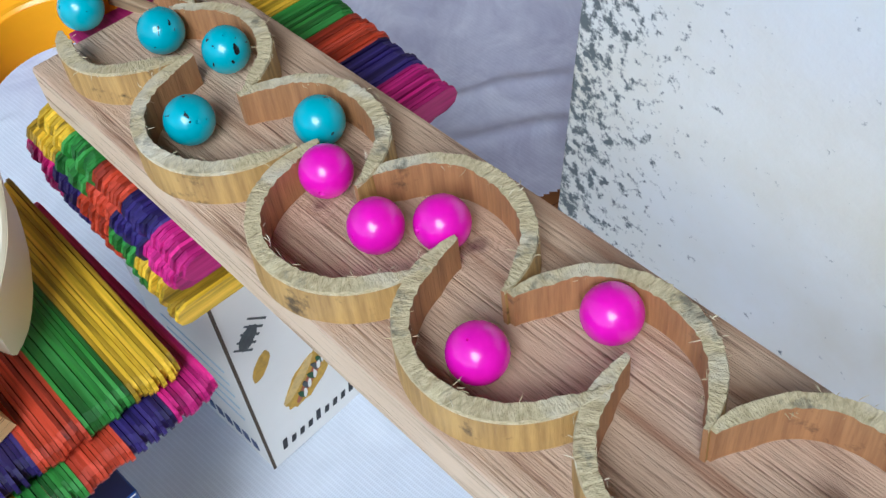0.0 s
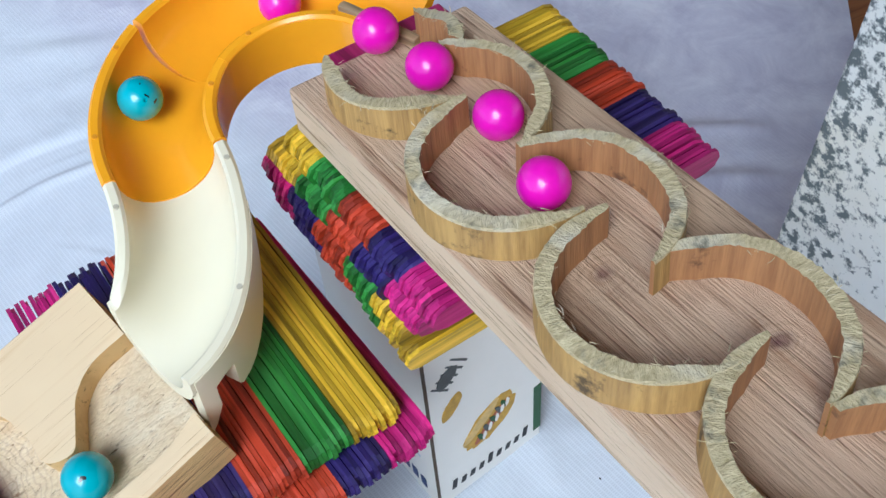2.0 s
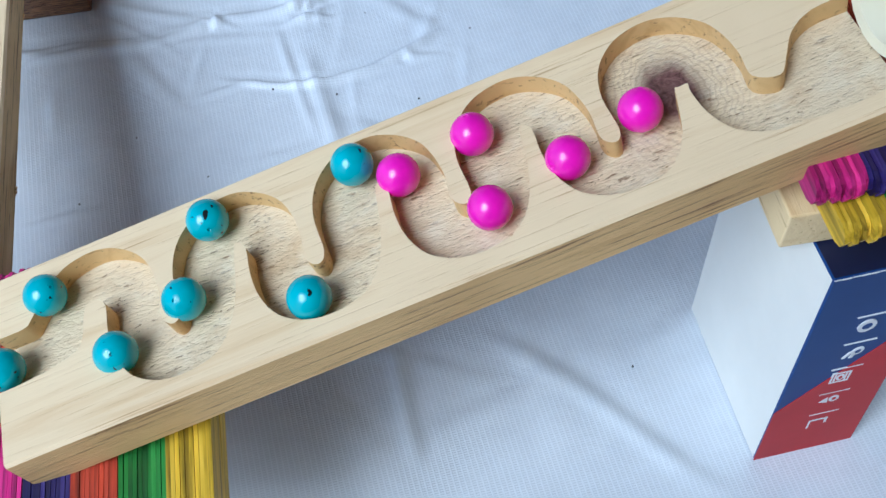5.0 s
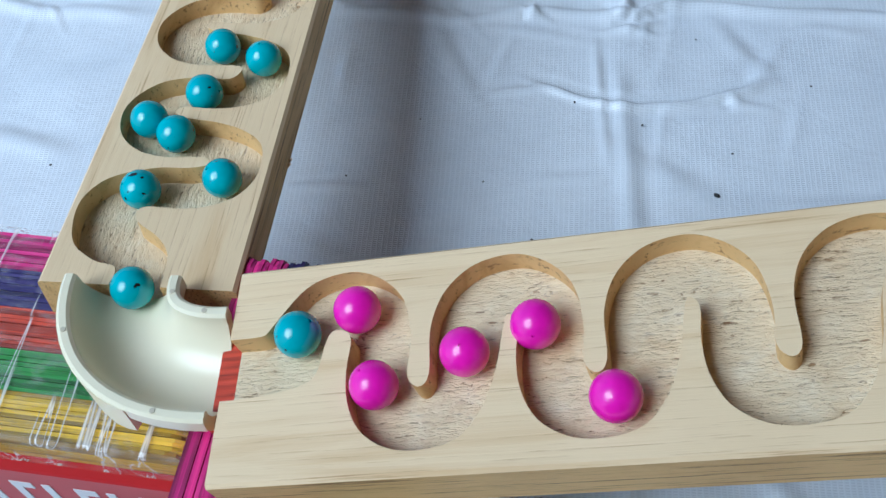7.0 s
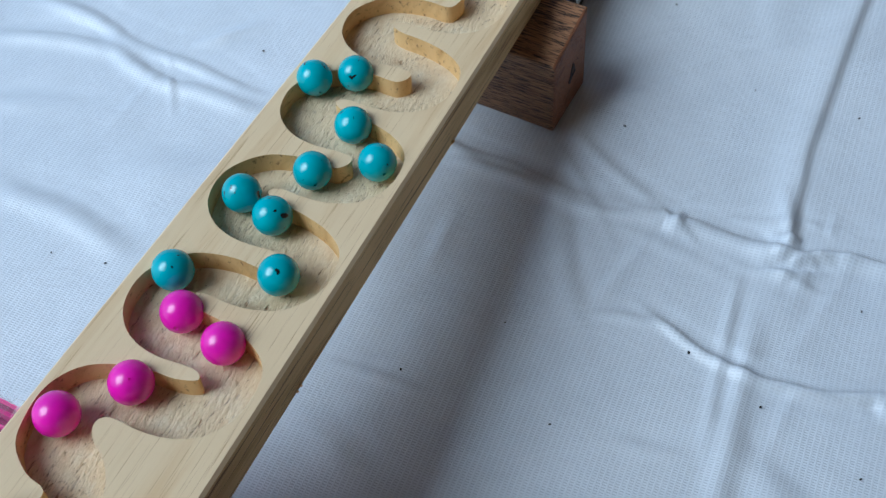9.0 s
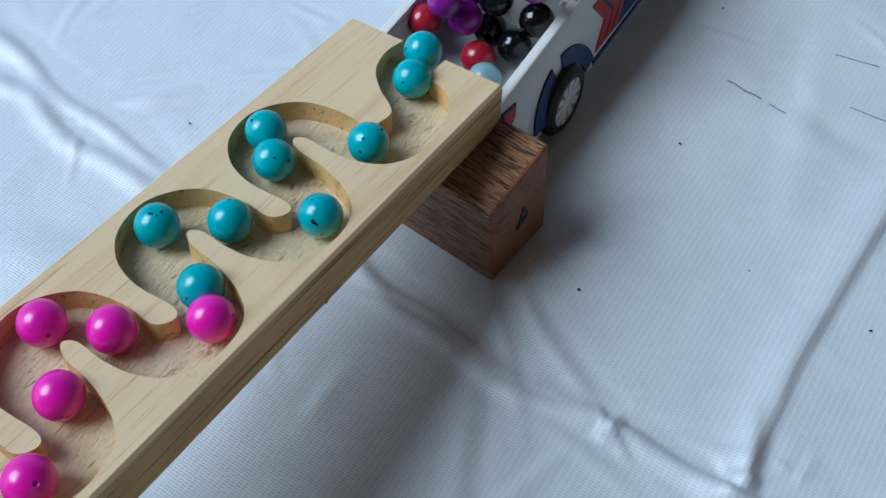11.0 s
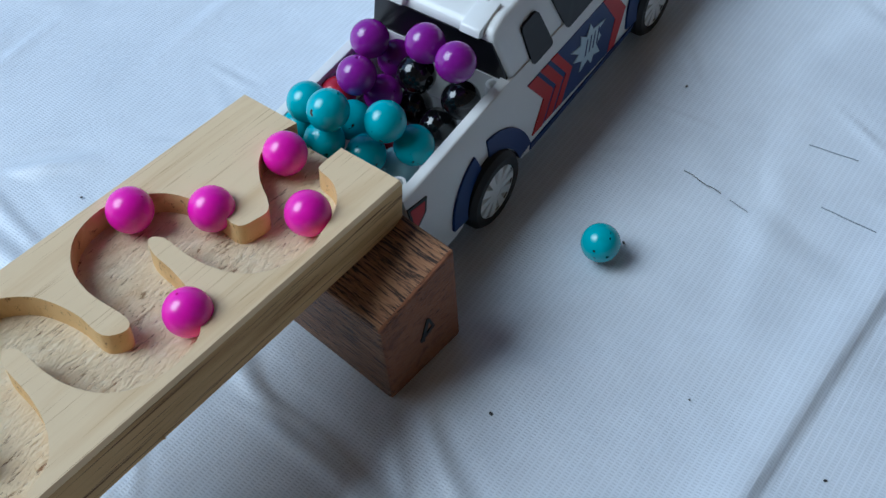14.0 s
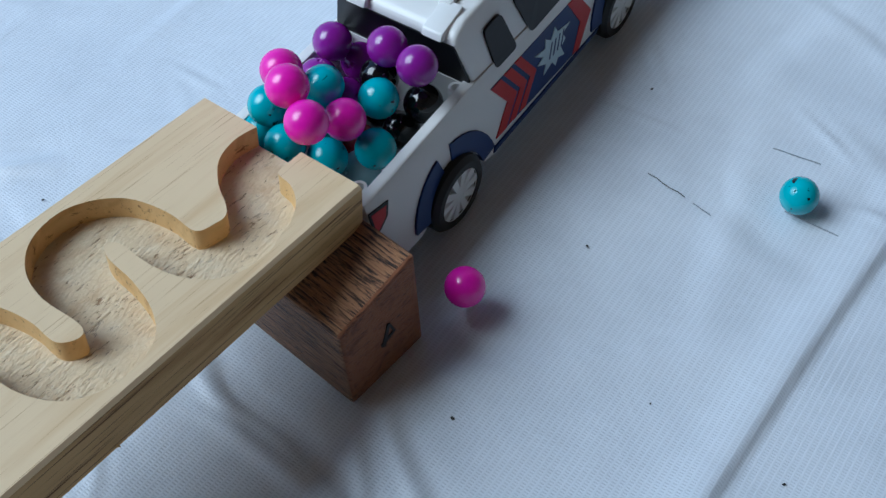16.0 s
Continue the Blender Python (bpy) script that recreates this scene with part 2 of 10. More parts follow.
CARD_NAVY = plain("navy_card", (0.008, 0.012, 0.05), 0.45)[0]
CARD_RED = plain("red_card", (0.44, 0.013, 0.018), 0.4, spec=0.25)[0]
INK = plain("black_ink", (0.02, 0.02, 0.022), 0.6)[0]
INK_WHITE = plain("white_ink", (0.75, 0.76, 0.78), 0.5)[0]
GOLD = plain("gold_print", (0.62, 0.36, 0.02), 0.5, 0.4, 300)[0]
GREY_INK = plain("grey_print", (0.09, 0.1, 0.1), 0.6, 0.4, 300)[0]
PALE_BUN = plain("pale_gold_print", (0.72, 0.5, 0.16), 0.5, 0.3, 300)[0]
SAUSAGE = plain("sausage_print", (0.45, 0.12, 0.04), 0.5, 0.4, 300)[0]
GREEN_INK = plain("green_print", (0.02, 0.09, 0.03), 0.6)[0]
FLOOR_WOOD = wood("floor_boards", (0.33, 0.13, 0.045), (0.2, 0.07, 0.025), (0.09, 0.03, 0.012), 0.4, (3, 25, 25), 0.3, 0.4)


def weathered():
    m, t, b = mat("weathered_white_paint", rough=0.7)
    v = coords(t)
    n = noise_tex(t, v, 9, 5, 0.6)
    col = ramp(t, n, [(0.32, (0.70, 0.67, 0.56)), (0.5, (0.76, 0.76, 0.70)), (0.66, (0.79, 0.81, 0.80))])
    sep = t.nodes.new("ShaderNodeSeparateXYZ")
    t.links.new(v, sep.inputs[0])
    edge = t.nodes.new("ShaderNodeMapRange")
    for k, val in ((1, 0.0), (2, 0.085), (3, 1.0), (4, 0.0)):
        edge.inputs[k].default_value = val
    t.links.new(sep.outputs[0], edge.inputs[0])
    chips = noise_tex(t, v, 150, 3, 0.7)
    s = t.nodes.new("ShaderNodeMath")
    s.operation = "MULTIPLY_ADD"
    s.inputs[1].default_value = 0.22
    t.links.new(edge.outputs[0], s.inputs[0])
    t.links.new(chips, s.inputs[2])
    col = blend(t, ramp(t, s.outputs[0], [(0.66, (0, 0, 0)), (0.76, (1, 1, 1))]), col, (0.13, 0.15, 0.15))
    cr = noise_tex(t, coords(t, (60, 60, 22)), 1.0, 6, 0.75, 1.5)
    col = blend(t, ramp(t, cr, [(0.26, (1, 1, 1)), (0.30, (0, 0, 0))]), col, (0.28, 0.29, 0.29))
    t.links.new(col, b.inputs["Base Color"])
    bump(t, b, s.outputs[0], 0.4, 0.001)
    return m


PAINT_OLD = weathered()


def stick_mat(name, base):
    m, t, b = mat(name, rough=0.48)
    o = t.nodes.new("ShaderNodeObjectInfo")
    n = noise_tex(t, coords(t, (9, 160, 160), shift=True), 2.2, 4, 0.6)
    hi = tuple(min(1, c * 1.35 + 0.03) for c in base)
    lo = tuple(c * 0.34 for c in base)
    col = ramp(t, n, [(0.3, lo), (0.5, base), (0.72, hi)])
    r = ramp(t, o.outputs["Random"], [(0.0, (0.45, 0.42, 0.42)), (0.5, (0.95, 0.95, 0.95)), (1.0, (1.25, 1.2, 1.15))])
    col = blend(t, 1.0, col, r, "MULTIPLY")
    t.links.new(col, b.inputs["Base Color"])
    bump(t, b, n, 0.5, 0.0005)
    return m


STICK = {
    "yellow": stick_mat("yellow_dyed_wood", (0.66, 0.43, 0.018)),
    "green": stick_mat("green_dyed_wood", (0.035, 0.22, 0.03)),
    "orange": stick_mat("orange_dyed_wood", (0.46, 0.045, 0.014)),
    "purple": stick_mat("purple_dyed_wood", (0.025, 0.014, 0.13)),
    "pink": stick_mat("pink_dyed_wood", (0.56, 0.012, 0.2)),
    "natural": stick_mat("natural_stick_wood", (0.66, 0.48, 0.27)),
}


def bead_mat(name, base, rough=0.22, marks=None, coat=0.3):
    m, t, b = mat(name, base, rough)
    b.inputs["Coat Weight"].default_value = coat
    b.inputs["Coat Roughness"].default_value = 0.12
    n = noise_tex(t, coords(t, shift=True), 120, 3)
    col = ramp(t, n, [(0.35, tuple(c * 0.85 for c in base)), (0.65, base)])
    if marks:
        s = noise_tex(t, coords(t, (1, 1, 0.45), shift=True), 430, 2, 0.4, 0.3)
        col = blend(t, ramp(t, s, [(0.695, (0, 0, 0)), (0.715, (1, 1, 1))]), col, marks)
    t.links.new(col, b.inputs["Base Color"])
    return m


TEAL = bead_mat("turquoise_lacquer", (0.03, 0.45, 0.53), 0.25, (0.008, 0.012, 0.014))
PINK = bead_mat("magenta_lacquer", (0.93, 0.006, 0.52), 0.26)
PURPLE = bead_mat("purple_lacquer", (0.26, 0.012, 0.32), 0.2)
BLACK = bead_mat("black_lacquer", (0.004, 0.004, 0.005), 0.08)
RED = bead_mat("red_lacquer", (0.4, 0.012, 0.03), 0.2)
PALE = bead_mat("pale_blue_lacquer", (0.36, 0.58, 0.64), 0.25)


# ---- mesh helpers ----
def mesh_of(name, bm, *mats, smooth=None):
    me = bpy.data.meshes.new(name)
    bmesh.ops.recalc_face_normals(bm, faces=bm.faces)
    bm.to_mesh(me)
    bm.free()
    for m in mats:
        me.materials.append(m)
    if smooth is not None:
        for p in me.polygons:
            p.use_smooth = True
        me.set_sharp_from_angle(angle=radians(smooth))
    return me


def thing(name, bm, *mats, at=None, smooth=None):
    ob = new(name, mesh_of(name, bm, *mats, smooth=smooth))
    if at is not None:
        ob.matrix_basis = at
    return ob


def part(name, bm, mats, parent, label="", at=None, smooth=None):
    mats = mats if isinstance(mats, (tuple, list)) else (mats,)
    ob = thing(name, bm, *mats, at=at, smooth=smooth)
    ob.parent = parent
    return tagged(ob, label)


def axes(o, x, y):
    """A pose with its x and y axes along the given ways."""
    x = Vector(x).normalized()
    z = x.cross(Vector(y)).normalized()
    y = z.cross(x)
    m = Matrix((x, y, z)).transposed().to_4x4()
    m.translation = o
    return m


def box(bm, x0, x1, y0, y1, z0, z1, bevel=0.0, mi=0):
    vs = [bm.verts.new((x, y, z)) for x in (x0, x1) for y in (y0, y1) for z in (z0, z1)]
    fs = [bm.faces.new([vs[i] for i in q]) for q in ((0, 1, 3, 2), (4, 6, 7, 5), (0, 4, 5, 1), (2, 3, 7, 6), (0, 2, 6, 4), (1, 5, 7, 3))]
    for f in fs:
        f.material_index = mi
    if bevel:
        bmesh.ops.bevel(bm, geom=list({e for f in fs for e in f.edges}), offset=bevel, segments=2, affect="EDGES", profile=0.5)
    return fs


def prism(bm, loop, z0, z1, mi=0):
    a = [bm.verts.new((x, y, z0)) for x, y in loop]
    b = [bm.verts.new((x, y, z1)) for x, y in loop]
    fs = [bm.faces.new(a[::-1]), bm.faces.new(b)]
    for i in range(len(loop)):
        j = (i + 1) % len(loop)
        fs.append(bm.faces.new((a[i], a[j], b[j], b[i])))
    for f in fs:
        f.material_index = mi
    return fs


def spline(pts, n=6):
    """Catmull-Rom through 2D or 3D points."""
    ps = [Vector(p) for p in pts]
    out = []
    for i in range(len(ps) - 1):
        p0, p1, p2, p3 = ps[max(i - 1, 0)], ps[i], ps[i + 1], ps[min(i + 2, len(ps) - 1)]
        for k in range(n):
            t = k / n
            out.append(0.5 * ((2 * p1) + (p2 - p0) * t + (2 * p0 - 5 * p1 + 4 * p2 - p3) * t * t + (3 * p1 - p0 - 3 * p2 + p3) * t ** 3))
    out.append(ps[-1])
    return out


# ---- setting: cloth on the table, floor ----
FOLDS = [  # creases of the cloth: from, to, width and height (plan units)
    (-5.19, 2.34, -4.3, 1.6, 0.055, 0.022), (-6.773, 1.352, -6.205, 1.909, 0.045, 0.026), (-6.205, 1.909, -5.625, 2.62, 0.035, 0.02),
    (-6.15, 3.27, -4.6, 1.9, 0.16, 0.008), (-5.46, 1.92, -5.18, 2.09, 0.03, 0.03), (-5.18, 2.09, -4.977, 2.239, 0.03, 0.042), (-4.977, 2.239, -4.795, 2.443, 0.03, 0.046),
    (-4.795, 2.443, -4.693, 2.682, 0.03, 0.042), (-4.693, 2.682, -4.636, 2.9, 0.03, 0.036), (-5.58, 2.818, -4.307, 4.068, 0.045, 0.03), (-4.307, 4.068, -3.1, 5.18, 0.045, 0.03), (-5.81, 2.88, -5.5, 2.75, 0.04, 0.03), (-5.6, 2.66, -5.42, 2.96, 0.035, 0.03),
    (-5.5, 2.86, -4.8, 3.65, 0.04, 0.026), (-6.22, 2.04, -5.9, 2.33, 0.04, 0.012), (-6.84, 1.4, -6.22, 1.96, 0.04, 0.014),
    (-6.7, 2.04, -6.0, 2.26, 0.04, 0.013), (-8.84, -1.0, -8.39, -0.3, 0.06, 0.03), (-8.39, -0.3, -7.99, -0.09, 0.06, 0.035),
    (-7.99, -0.09, -7.6, 0.38, 0.06, 0.03), (-7.59, -1.12, -6.89, -0.52, 0.08, 0.025), (-6.93, 1.33, -5.99, 2.2, 0.04, 0.009),
    (-6.05, 2.17, -5.56, 2.75, 0.035, 0.024), (-5.53, 1.74, -5.4, 1.94, 0.03, 0.02), (-4.63, 2.77, -4.76, 3.16, 0.05, 0.018),
    (-5.46, 2.4, -4.78, 1.88, 0.03, 0.014), (-3.49, 0.84, -3.06, 0.41, 0.05, 0.025), (-3.04, 1.2, -1.74, 1.07, 0.06, 0.02),
    (-5.39, 3.17, -4.52, 4.23, 0.07, -0.035), (-4.52, 4.23, -3.31, 5.31, 0.07, -0.035), (-8.24, 0.18, -8.23, 0.51, 0.05, 0.025),
    (-9.01, -0.65, -7.91, 0.21, 0.06, 0.03), (-7.91, 0.21, -7.72, 0.41, 0.05, 0.03), (-7.27, 1.23, -6.76, 1.43, 0.05, 0.02),
    (-0.04, 5.31, 0.86, 5.57, 0.07, 0.03), (0.04, 4.93, 0.9, 5.09, 0.07, 0.03), (-6.83, 2.7, -6.71, 4.01, 0.1, 0.015),
    (-7.4, -0.4, -7.0, 0.5, 0.15, 0.02), (-5.3, 0.2, -5.9, 1.2, 0.2, 0.015),
]

FLAPS = [  # where the cloth was folded over: from, to, width of the rise, height; it drops steeply on the other side
    (-7.3, 4.36, -6.12, 3.14, 0.15, 0.034), (-6.12, 3.14, -5.5, 2.66, 0.12, 0.03),
]


def cloth():
    x0, x1, y0, y1, n = -13.0, 1.6, -5.0, 9.0, 780
    nx, ny = n, int(n * (y1 - y0) / (x1 - x0))
    xs, ys = np.meshgrid(np.linspace(x0, x1, nx), np.linspace(y0, y1, ny), indexing="ij")
    h = np.zeros_like(xs)
    for ax, ay, bx, by, width, high in FOLDS:
        length = math.hypot(bx - ax, by - ay)
        c, s = (bx - ax) / length, (by - ay) / length
        a, b = (xs - ax) * c + (ys - ay) * s, -(xs - ax) * s + (ys - ay) * c + 0.02 * np.sin(5 * xs + 4 * ys)
        fade = np.clip((a + 0.15) / 0.3, 0, 1) * np.clip((length + 0.15 - a) / 0.3, 0, 1)
        h += high * fade * (np.exp(-((b / width) ** 2)) - 0.5 * np.exp(-(((b - 1.6 * width) / (1.4 * width)) ** 2)))
    for ax, ay, bx, by, width, high in FLAPS:
        length = math.hypot(bx - ax, by - ay)
        c, s = (bx - ax) / length, (by - ay) / length
        a, b = (xs - ax) * c + (ys - ay) * s, -(xs - ax) * s + (ys - ay) * c + 0.008 * np.sin(7 * xs + 3 * ys)
        fade = np.clip((a + 0.1) / 0.2, 0, 1) * np.clip((length + 0.1 - a) / 0.2, 0, 1)
        h += high * fade * np.where(b < 0, np.exp(-((b / width) ** 2)), np.exp(-((b / 0.028) ** 2)))
    knots = random.Random(8)
    for cx, cy, count in ((-5.5, 2.68, 12), (-5.92, 2.27, 6), (-4.66, 2.75, 4), (-5.6, 2.9, 4)):  # crumpled spots
        for _ in range(count):
            ax, ay = cx + knots.gauss(0, 0.07), cy + knots.gauss(0, 0.07)
            turn, length = knots.uniform(0, math.pi), knots.uniform(0.08, 0.22)
            width, high = knots.uniform(0.022, 0.034), knots.uniform(0.007, 0.02)
            near = (np.abs(xs - ax) < 0.5) & (np.abs(ys - ay) < 0.5)
            px, py = xs[near] - ax, ys[near] - ay
            a, q = px * math.cos(turn) + py * math.sin(turn), -px * math.sin(turn) + py * math.cos(turn)
            h[near] += high * np.clip(1 - np.abs(a) / length, 0, 1) * (np.exp(-((q / width) ** 2)) - 0.6 * np.exp(-(((q - 1.5 * width) / width) ** 2)))
    crinkle = random.Random(21)
    for _ in range(70):  # short random crinkles
        ax, ay = crinkle.uniform(-9.5, -2.5), crinkle.uniform(-2.5, 4.5)
        turn, length = crinkle.choice((0.75, 2.4, 0.2, 1.2)) + crinkle.uniform(-0.35, 0.35), crinkle.uniform(0.15, 0.6)
        width, high = crinkle.uniform(0.022, 0.05), crinkle.uniform(0.004, 0.011)
        near = (np.abs(xs - ax) < 1) & (np.abs(ys - ay) < 1)
        px, py = xs[near] - ax, ys[near] - ay
        a, q = px * math.cos(turn) + py * math.sin(turn), -px * math.sin(turn) + py * math.cos(turn)
        q = q + 0.12 * a * a * crinkle.uniform(-2, 2)
        fade = np.clip(1 - np.abs(a) / length, 0, 1)
        h[near] += high * fade * (np.exp(-((q / width) ** 2)) - 0.6 * np.exp(-(((q - 1.5 * width) / (1.3 * width)) ** 2)))
    for _ in range(150):  # long soft ripples that bend
        ax, ay = crinkle.uniform(-11, 0.5), crinkle.uniform(-3.5, 6.5)
        turn, length = crinkle.choice((0.7, 2.3, 0.1, 1.3)) + crinkle.uniform(-0.4, 0.4), crinkle.uniform(0.4, 1.3)
        width, high, bend = crinkle.uniform(0.06, 0.15), crinkle.uniform(0.006, 0.016), crinkle.uniform(-0.25, 0.25)
        near = (np.abs(xs - ax) < 1.8) & (np.abs(ys - ay) < 1.8)
        px, py = xs[near] - ax, ys[near] - ay
        a, q = px * math.cos(turn) + py * math.sin(turn), -px * math.sin(turn) + py * math.cos(turn)
        q = q + bend * a * a
        fade = np.clip(1 - np.abs(a) / length, 0, 1) ** 1.5
        h[near] += high * fade * (np.exp(-((q / width) ** 2)) - 0.7 * np.exp(-(((q - 1.2 * width) / (0.8 * width)) ** 2)))
    h += 0.006 * np.sin(2.1 * xs + 1.3 * ys) * np.sin(1.7 * ys - 0.6 * xs)
    h = np.maximum(h + 0.004, -0.004) * K
    co = np.stack([xs * K, ys * K, h], -1).reshape(-1, 3)
    i = np.arange((nx - 1) * (ny - 1))
    i = (i // (ny - 1)) * ny + i % (ny - 1)
    quads = np.stack([i, i + ny, i + ny + 1, i + 1], -1)
    qx, qy = co[i, 0] / K, co[i, 1] / K
    quads = quads[~((qx > 0.36) & (qy < 4.38 + 0.41 * (qx - 0.51) - 0.3 * np.clip(0.5 - qx, 0, 1)))]  # the cloth ends short of the table corner
    me = bpy.data.meshes.new("tablecloth")
    me.from_pydata(co.tolist(), [], quads.tolist())
    for p in me.polygons:
        p.use_smooth = True
    me.materials.append(CLOTH)
    return new("tablecloth", me)


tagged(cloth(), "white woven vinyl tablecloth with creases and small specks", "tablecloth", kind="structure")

bm = bmesh.new()
box(bm, -4, 4, -4, 4, -0.05, -0.006)
tagged(thing("floor", bm, FLOOR_WOOD, at=pose(-0.5, 0.2, -0.003, 0, 0, 35)), "reddish brown wooden boards under the cloth", "floor", kind="structure")

# three plain walls and a ceiling, unseen, added to cut and bounce light; open towards the daylight
BLOCKER_PAINT = plain("beige_blocker_paint", (0.40, 0.35, 0.28), 0.8, 0.1, 6)[0]
BLOCKERS = pose(-0.45, 0.2, 0, 0, 0, 45)
for name, dims in (("wall_north", (1.5, 1.62, -2.2, 2.2, -0.05, 2.4)), ("wall_west", (-1.6, 1.5, 2.2, 2.32, -0.05, 2.4)), ("wall_east", (-1.6, 1.5, -2.32, -2.2, -0.05, 2.4))):
    bm = bmesh.new()
    box(bm, *dims)
    tagged(thing(name, bm, BLOCKER_PAINT, at=BLOCKERS), "unseen plain beige wall added to hold back sky light", "wall", kind="structure")
bm = bmesh.new()
box(bm, -0.9, 1.62, -2.32, 2.32, 2.403, 2.5)
tagged(thing("ceiling", bm, BLOCKER_PAINT, at=BLOCKERS), "unseen plain beige ceiling added to hold back sky light", "ceiling", kind="structure")

bm = bmesh.new()
box(bm, 0, 3.2 * K, -0.02, 0, 0, 4.2 * K, 0.002)
panel_way = Vector((0.66, -0.75, 0))
tagged(thing("wall_panel", bm, PAINT_OLD, at=axes(V(0.766, 3.855, 0), panel_way, (0.75, 0.66, 0))), "weathered white painted board with grey chipped edge", "board", kind="structure")


# ---- grooved pine boards ----
B2 = axes(V(-2.287, 2.32, 2.19), (-0.6285, -0.7453, -0.2226), (0.7644, -0.6447, 0))
B3 = axes(V(-5.13, -0.998, 1.25), (-0.7284, 0.6735, -0.1258), (0.6789, 0.7342, 0))
B1 = axes(V(-1.539, 2.912, 2.67), (0.6608, -0.7402, 0.124), (0.746, 0.666, 0))


def grooved(name, place, up, low, length, width, thick, depth, floor_mat, face=PINE):
    """A board whose winding groove runs between the edges up and low, from end to end."""
    a = [Vector((u * K, v * K)) for u, v in spline(up, 4)]
    b = [Vector((u * K, v * K)) for u, v in spline(low, 4)]
    sign = 1 if (place.to_3x3() @ Vector((0, 0, 1))).z > 0 else -1
    L, W, D, T = length * K, width * K, -depth * K * sign, -thick * K * sign
    bm = bmesh.new()

    def vv(p, z):
        return bm.verts.new((p[0], p[1], z))

    c = 0.0012
    ta, tb = [vv(p, 0) for p in a], [vv(p, 0) for p in b]
    fa, fb = [vv(p, D) for p in a], [vv(p, D) for p in b]
    za = -c * sign
    oa = [vv((0, c), 0), vv((L, c), 0)]
    ob_ = [vv((0, W - c), 0), vv((L, W - c), 0)]
    ea = [vv((0, 0), za), vv((L, 0), za)]
    eb = [vv((0, W), za), vv((L, W), za)]
    ba = [vv((0, 0), T), vv((L, 0), T)]
    bb = [vv((0, W), T), vv((L, W), T)]

    def fill(ring, mi=0):
        es = []
        for i in range(len(ring)):
            pair = (ring[i], ring[(i + 1) % len(ring)])
            e = bm.edges.get(pair)
            es.append(e or bm.edges.new(pair))
        r = bmesh.ops.triangle_fill(bm, use_beauty=True, edges=es)
        for g in r["geom"]:
            if isinstance(g, bmesh.types.BMFace):
                g.material_index = mi

    fill(ta + [oa[1], oa[0]])
    fill(tb + [ob_[1], ob_[0]])
    fill(fa + fb[::-1], 1)
    for t_, f_ in ((ta, fa), (tb, fb)):
        for i in range(len(t_) - 1):
            bm.faces.new((t_[i], t_[i + 1], f_[i + 1], f_[i])).material_index = 2
    for p, q, mi in ((oa, ea, 0), (ea, ba, 3), (ob_, eb, 0), (eb, bb, 3), (ba, bb, 3)):
        bm.faces.new((p[0], p[1], q[1], q[0])).material_index = mi
    for k in (0, 1):
        i = 0 if k == 0 else -1
        bm.faces.new([ba[k], ea[k], oa[k], ta[i], fa[i], fb[i], tb[i], ob_[k], eb[k], bb[k]]).material_index = 3
    bm.normal_update()
    bmesh.ops.triangulate(bm, faces=[f for f in bm.faces if len(f.verts) > 4])
    return thing(name, bm, face, floor_mat, PINE_WALL, PINE_SIDE, at=place, smooth=35)


def waves(first, per, pitch, count, last):
    return list(first) + [(u + pitch * k, v) for k in range(count) for u, v in per] + list(last)


# one winding of the groove: upper edge with its hanging finger, lower edge with its rising finger
UP = [(0.0, 0.545), (0.035, 0.50), (0.03, 0.33), (0.065, 0.20), (0.14, 0.11), (0.23, 0.067), (0.34, 0.06), (0.44, 0.105), (0.515, 0.18), (0.55, 0.27), (0.565, 0.38), (0.56, 0.50)]
LOW = [(0.0, 0.30), (0.035, 0.34), (0.03, 0.46), (0.045, 0.58), (0.1, 0.69), (0.2, 0.757), (0.32, 0.772), (0.44, 0.74), (0.52, 0.64), (0.565, 0.5), (0.585, 0.36)]


def flip(rows, pitch):
    return [(pitch - u, v) for u, v in rows][::-1]


P2, P3 = 0.602, 0.622
up2 = waves([(0.0, 0.317), (0.152, 0.321), (0.26, 0.38), (0.33, 0.48), (0.385, 0.545)], [(u + 0.435, v) for u, v in flip(UP, 0.6)], P2, 5, [])
up2 = [p for p in up2 if p[0] < 3.39] + [(3.42, 0.262), (3.456, 0.293), (3.58, 0.295)]
low2 = waves([(0.0, 0.746), (0.12, 0.78), (0.26, 0.785)], [(u + 0.13, v) for u, v in flip(LOW, 0.6)][4:], P2, 1, [(u + 0.13 + P2 * k, v) for k in range(1, 5) for u, v in flip(LOW, 0.6)] + [(3.18, 0.303), (3.2, 0.355), (3.212, 0.43), (3.24, 0.488), (3.34, 0.521), (3.48, 0.537), (3.58, 0.54)])
low2 = [(u, max(v, 0.42)) if 0.6 < u < 0.85 else (u, v) for u, v in low2]  # the first finger is a short one
board_2 = grooved("groove_board", B2, up2, low2, 3.58, 0.86, 0.23, 0.10, PINE_KNOT)
tagged(board_2, "pale pine board with a winding milled groove, sloping between stick stacks", "ramp board", group="grooved ramp boards")

up3 = waves([(0.0, 0.30), (0.09, 0.30), (0.12, 0.20), (0.2, 0.09), (0.32, 0.045), (0.45, 0.04), (0.56, 0.1), (0.62, 0.2), (0.655, 0.33), (0.66, 0.46)], [(u + 0.69, v) for u, v in UP], P3, 4, [(3.19, 0.53), (3.24, 0.53), (3.28, 0.49), (3.335, 0.4), (3.43, 0.31), (3.55, 0.277), (3.655, 0.293)])
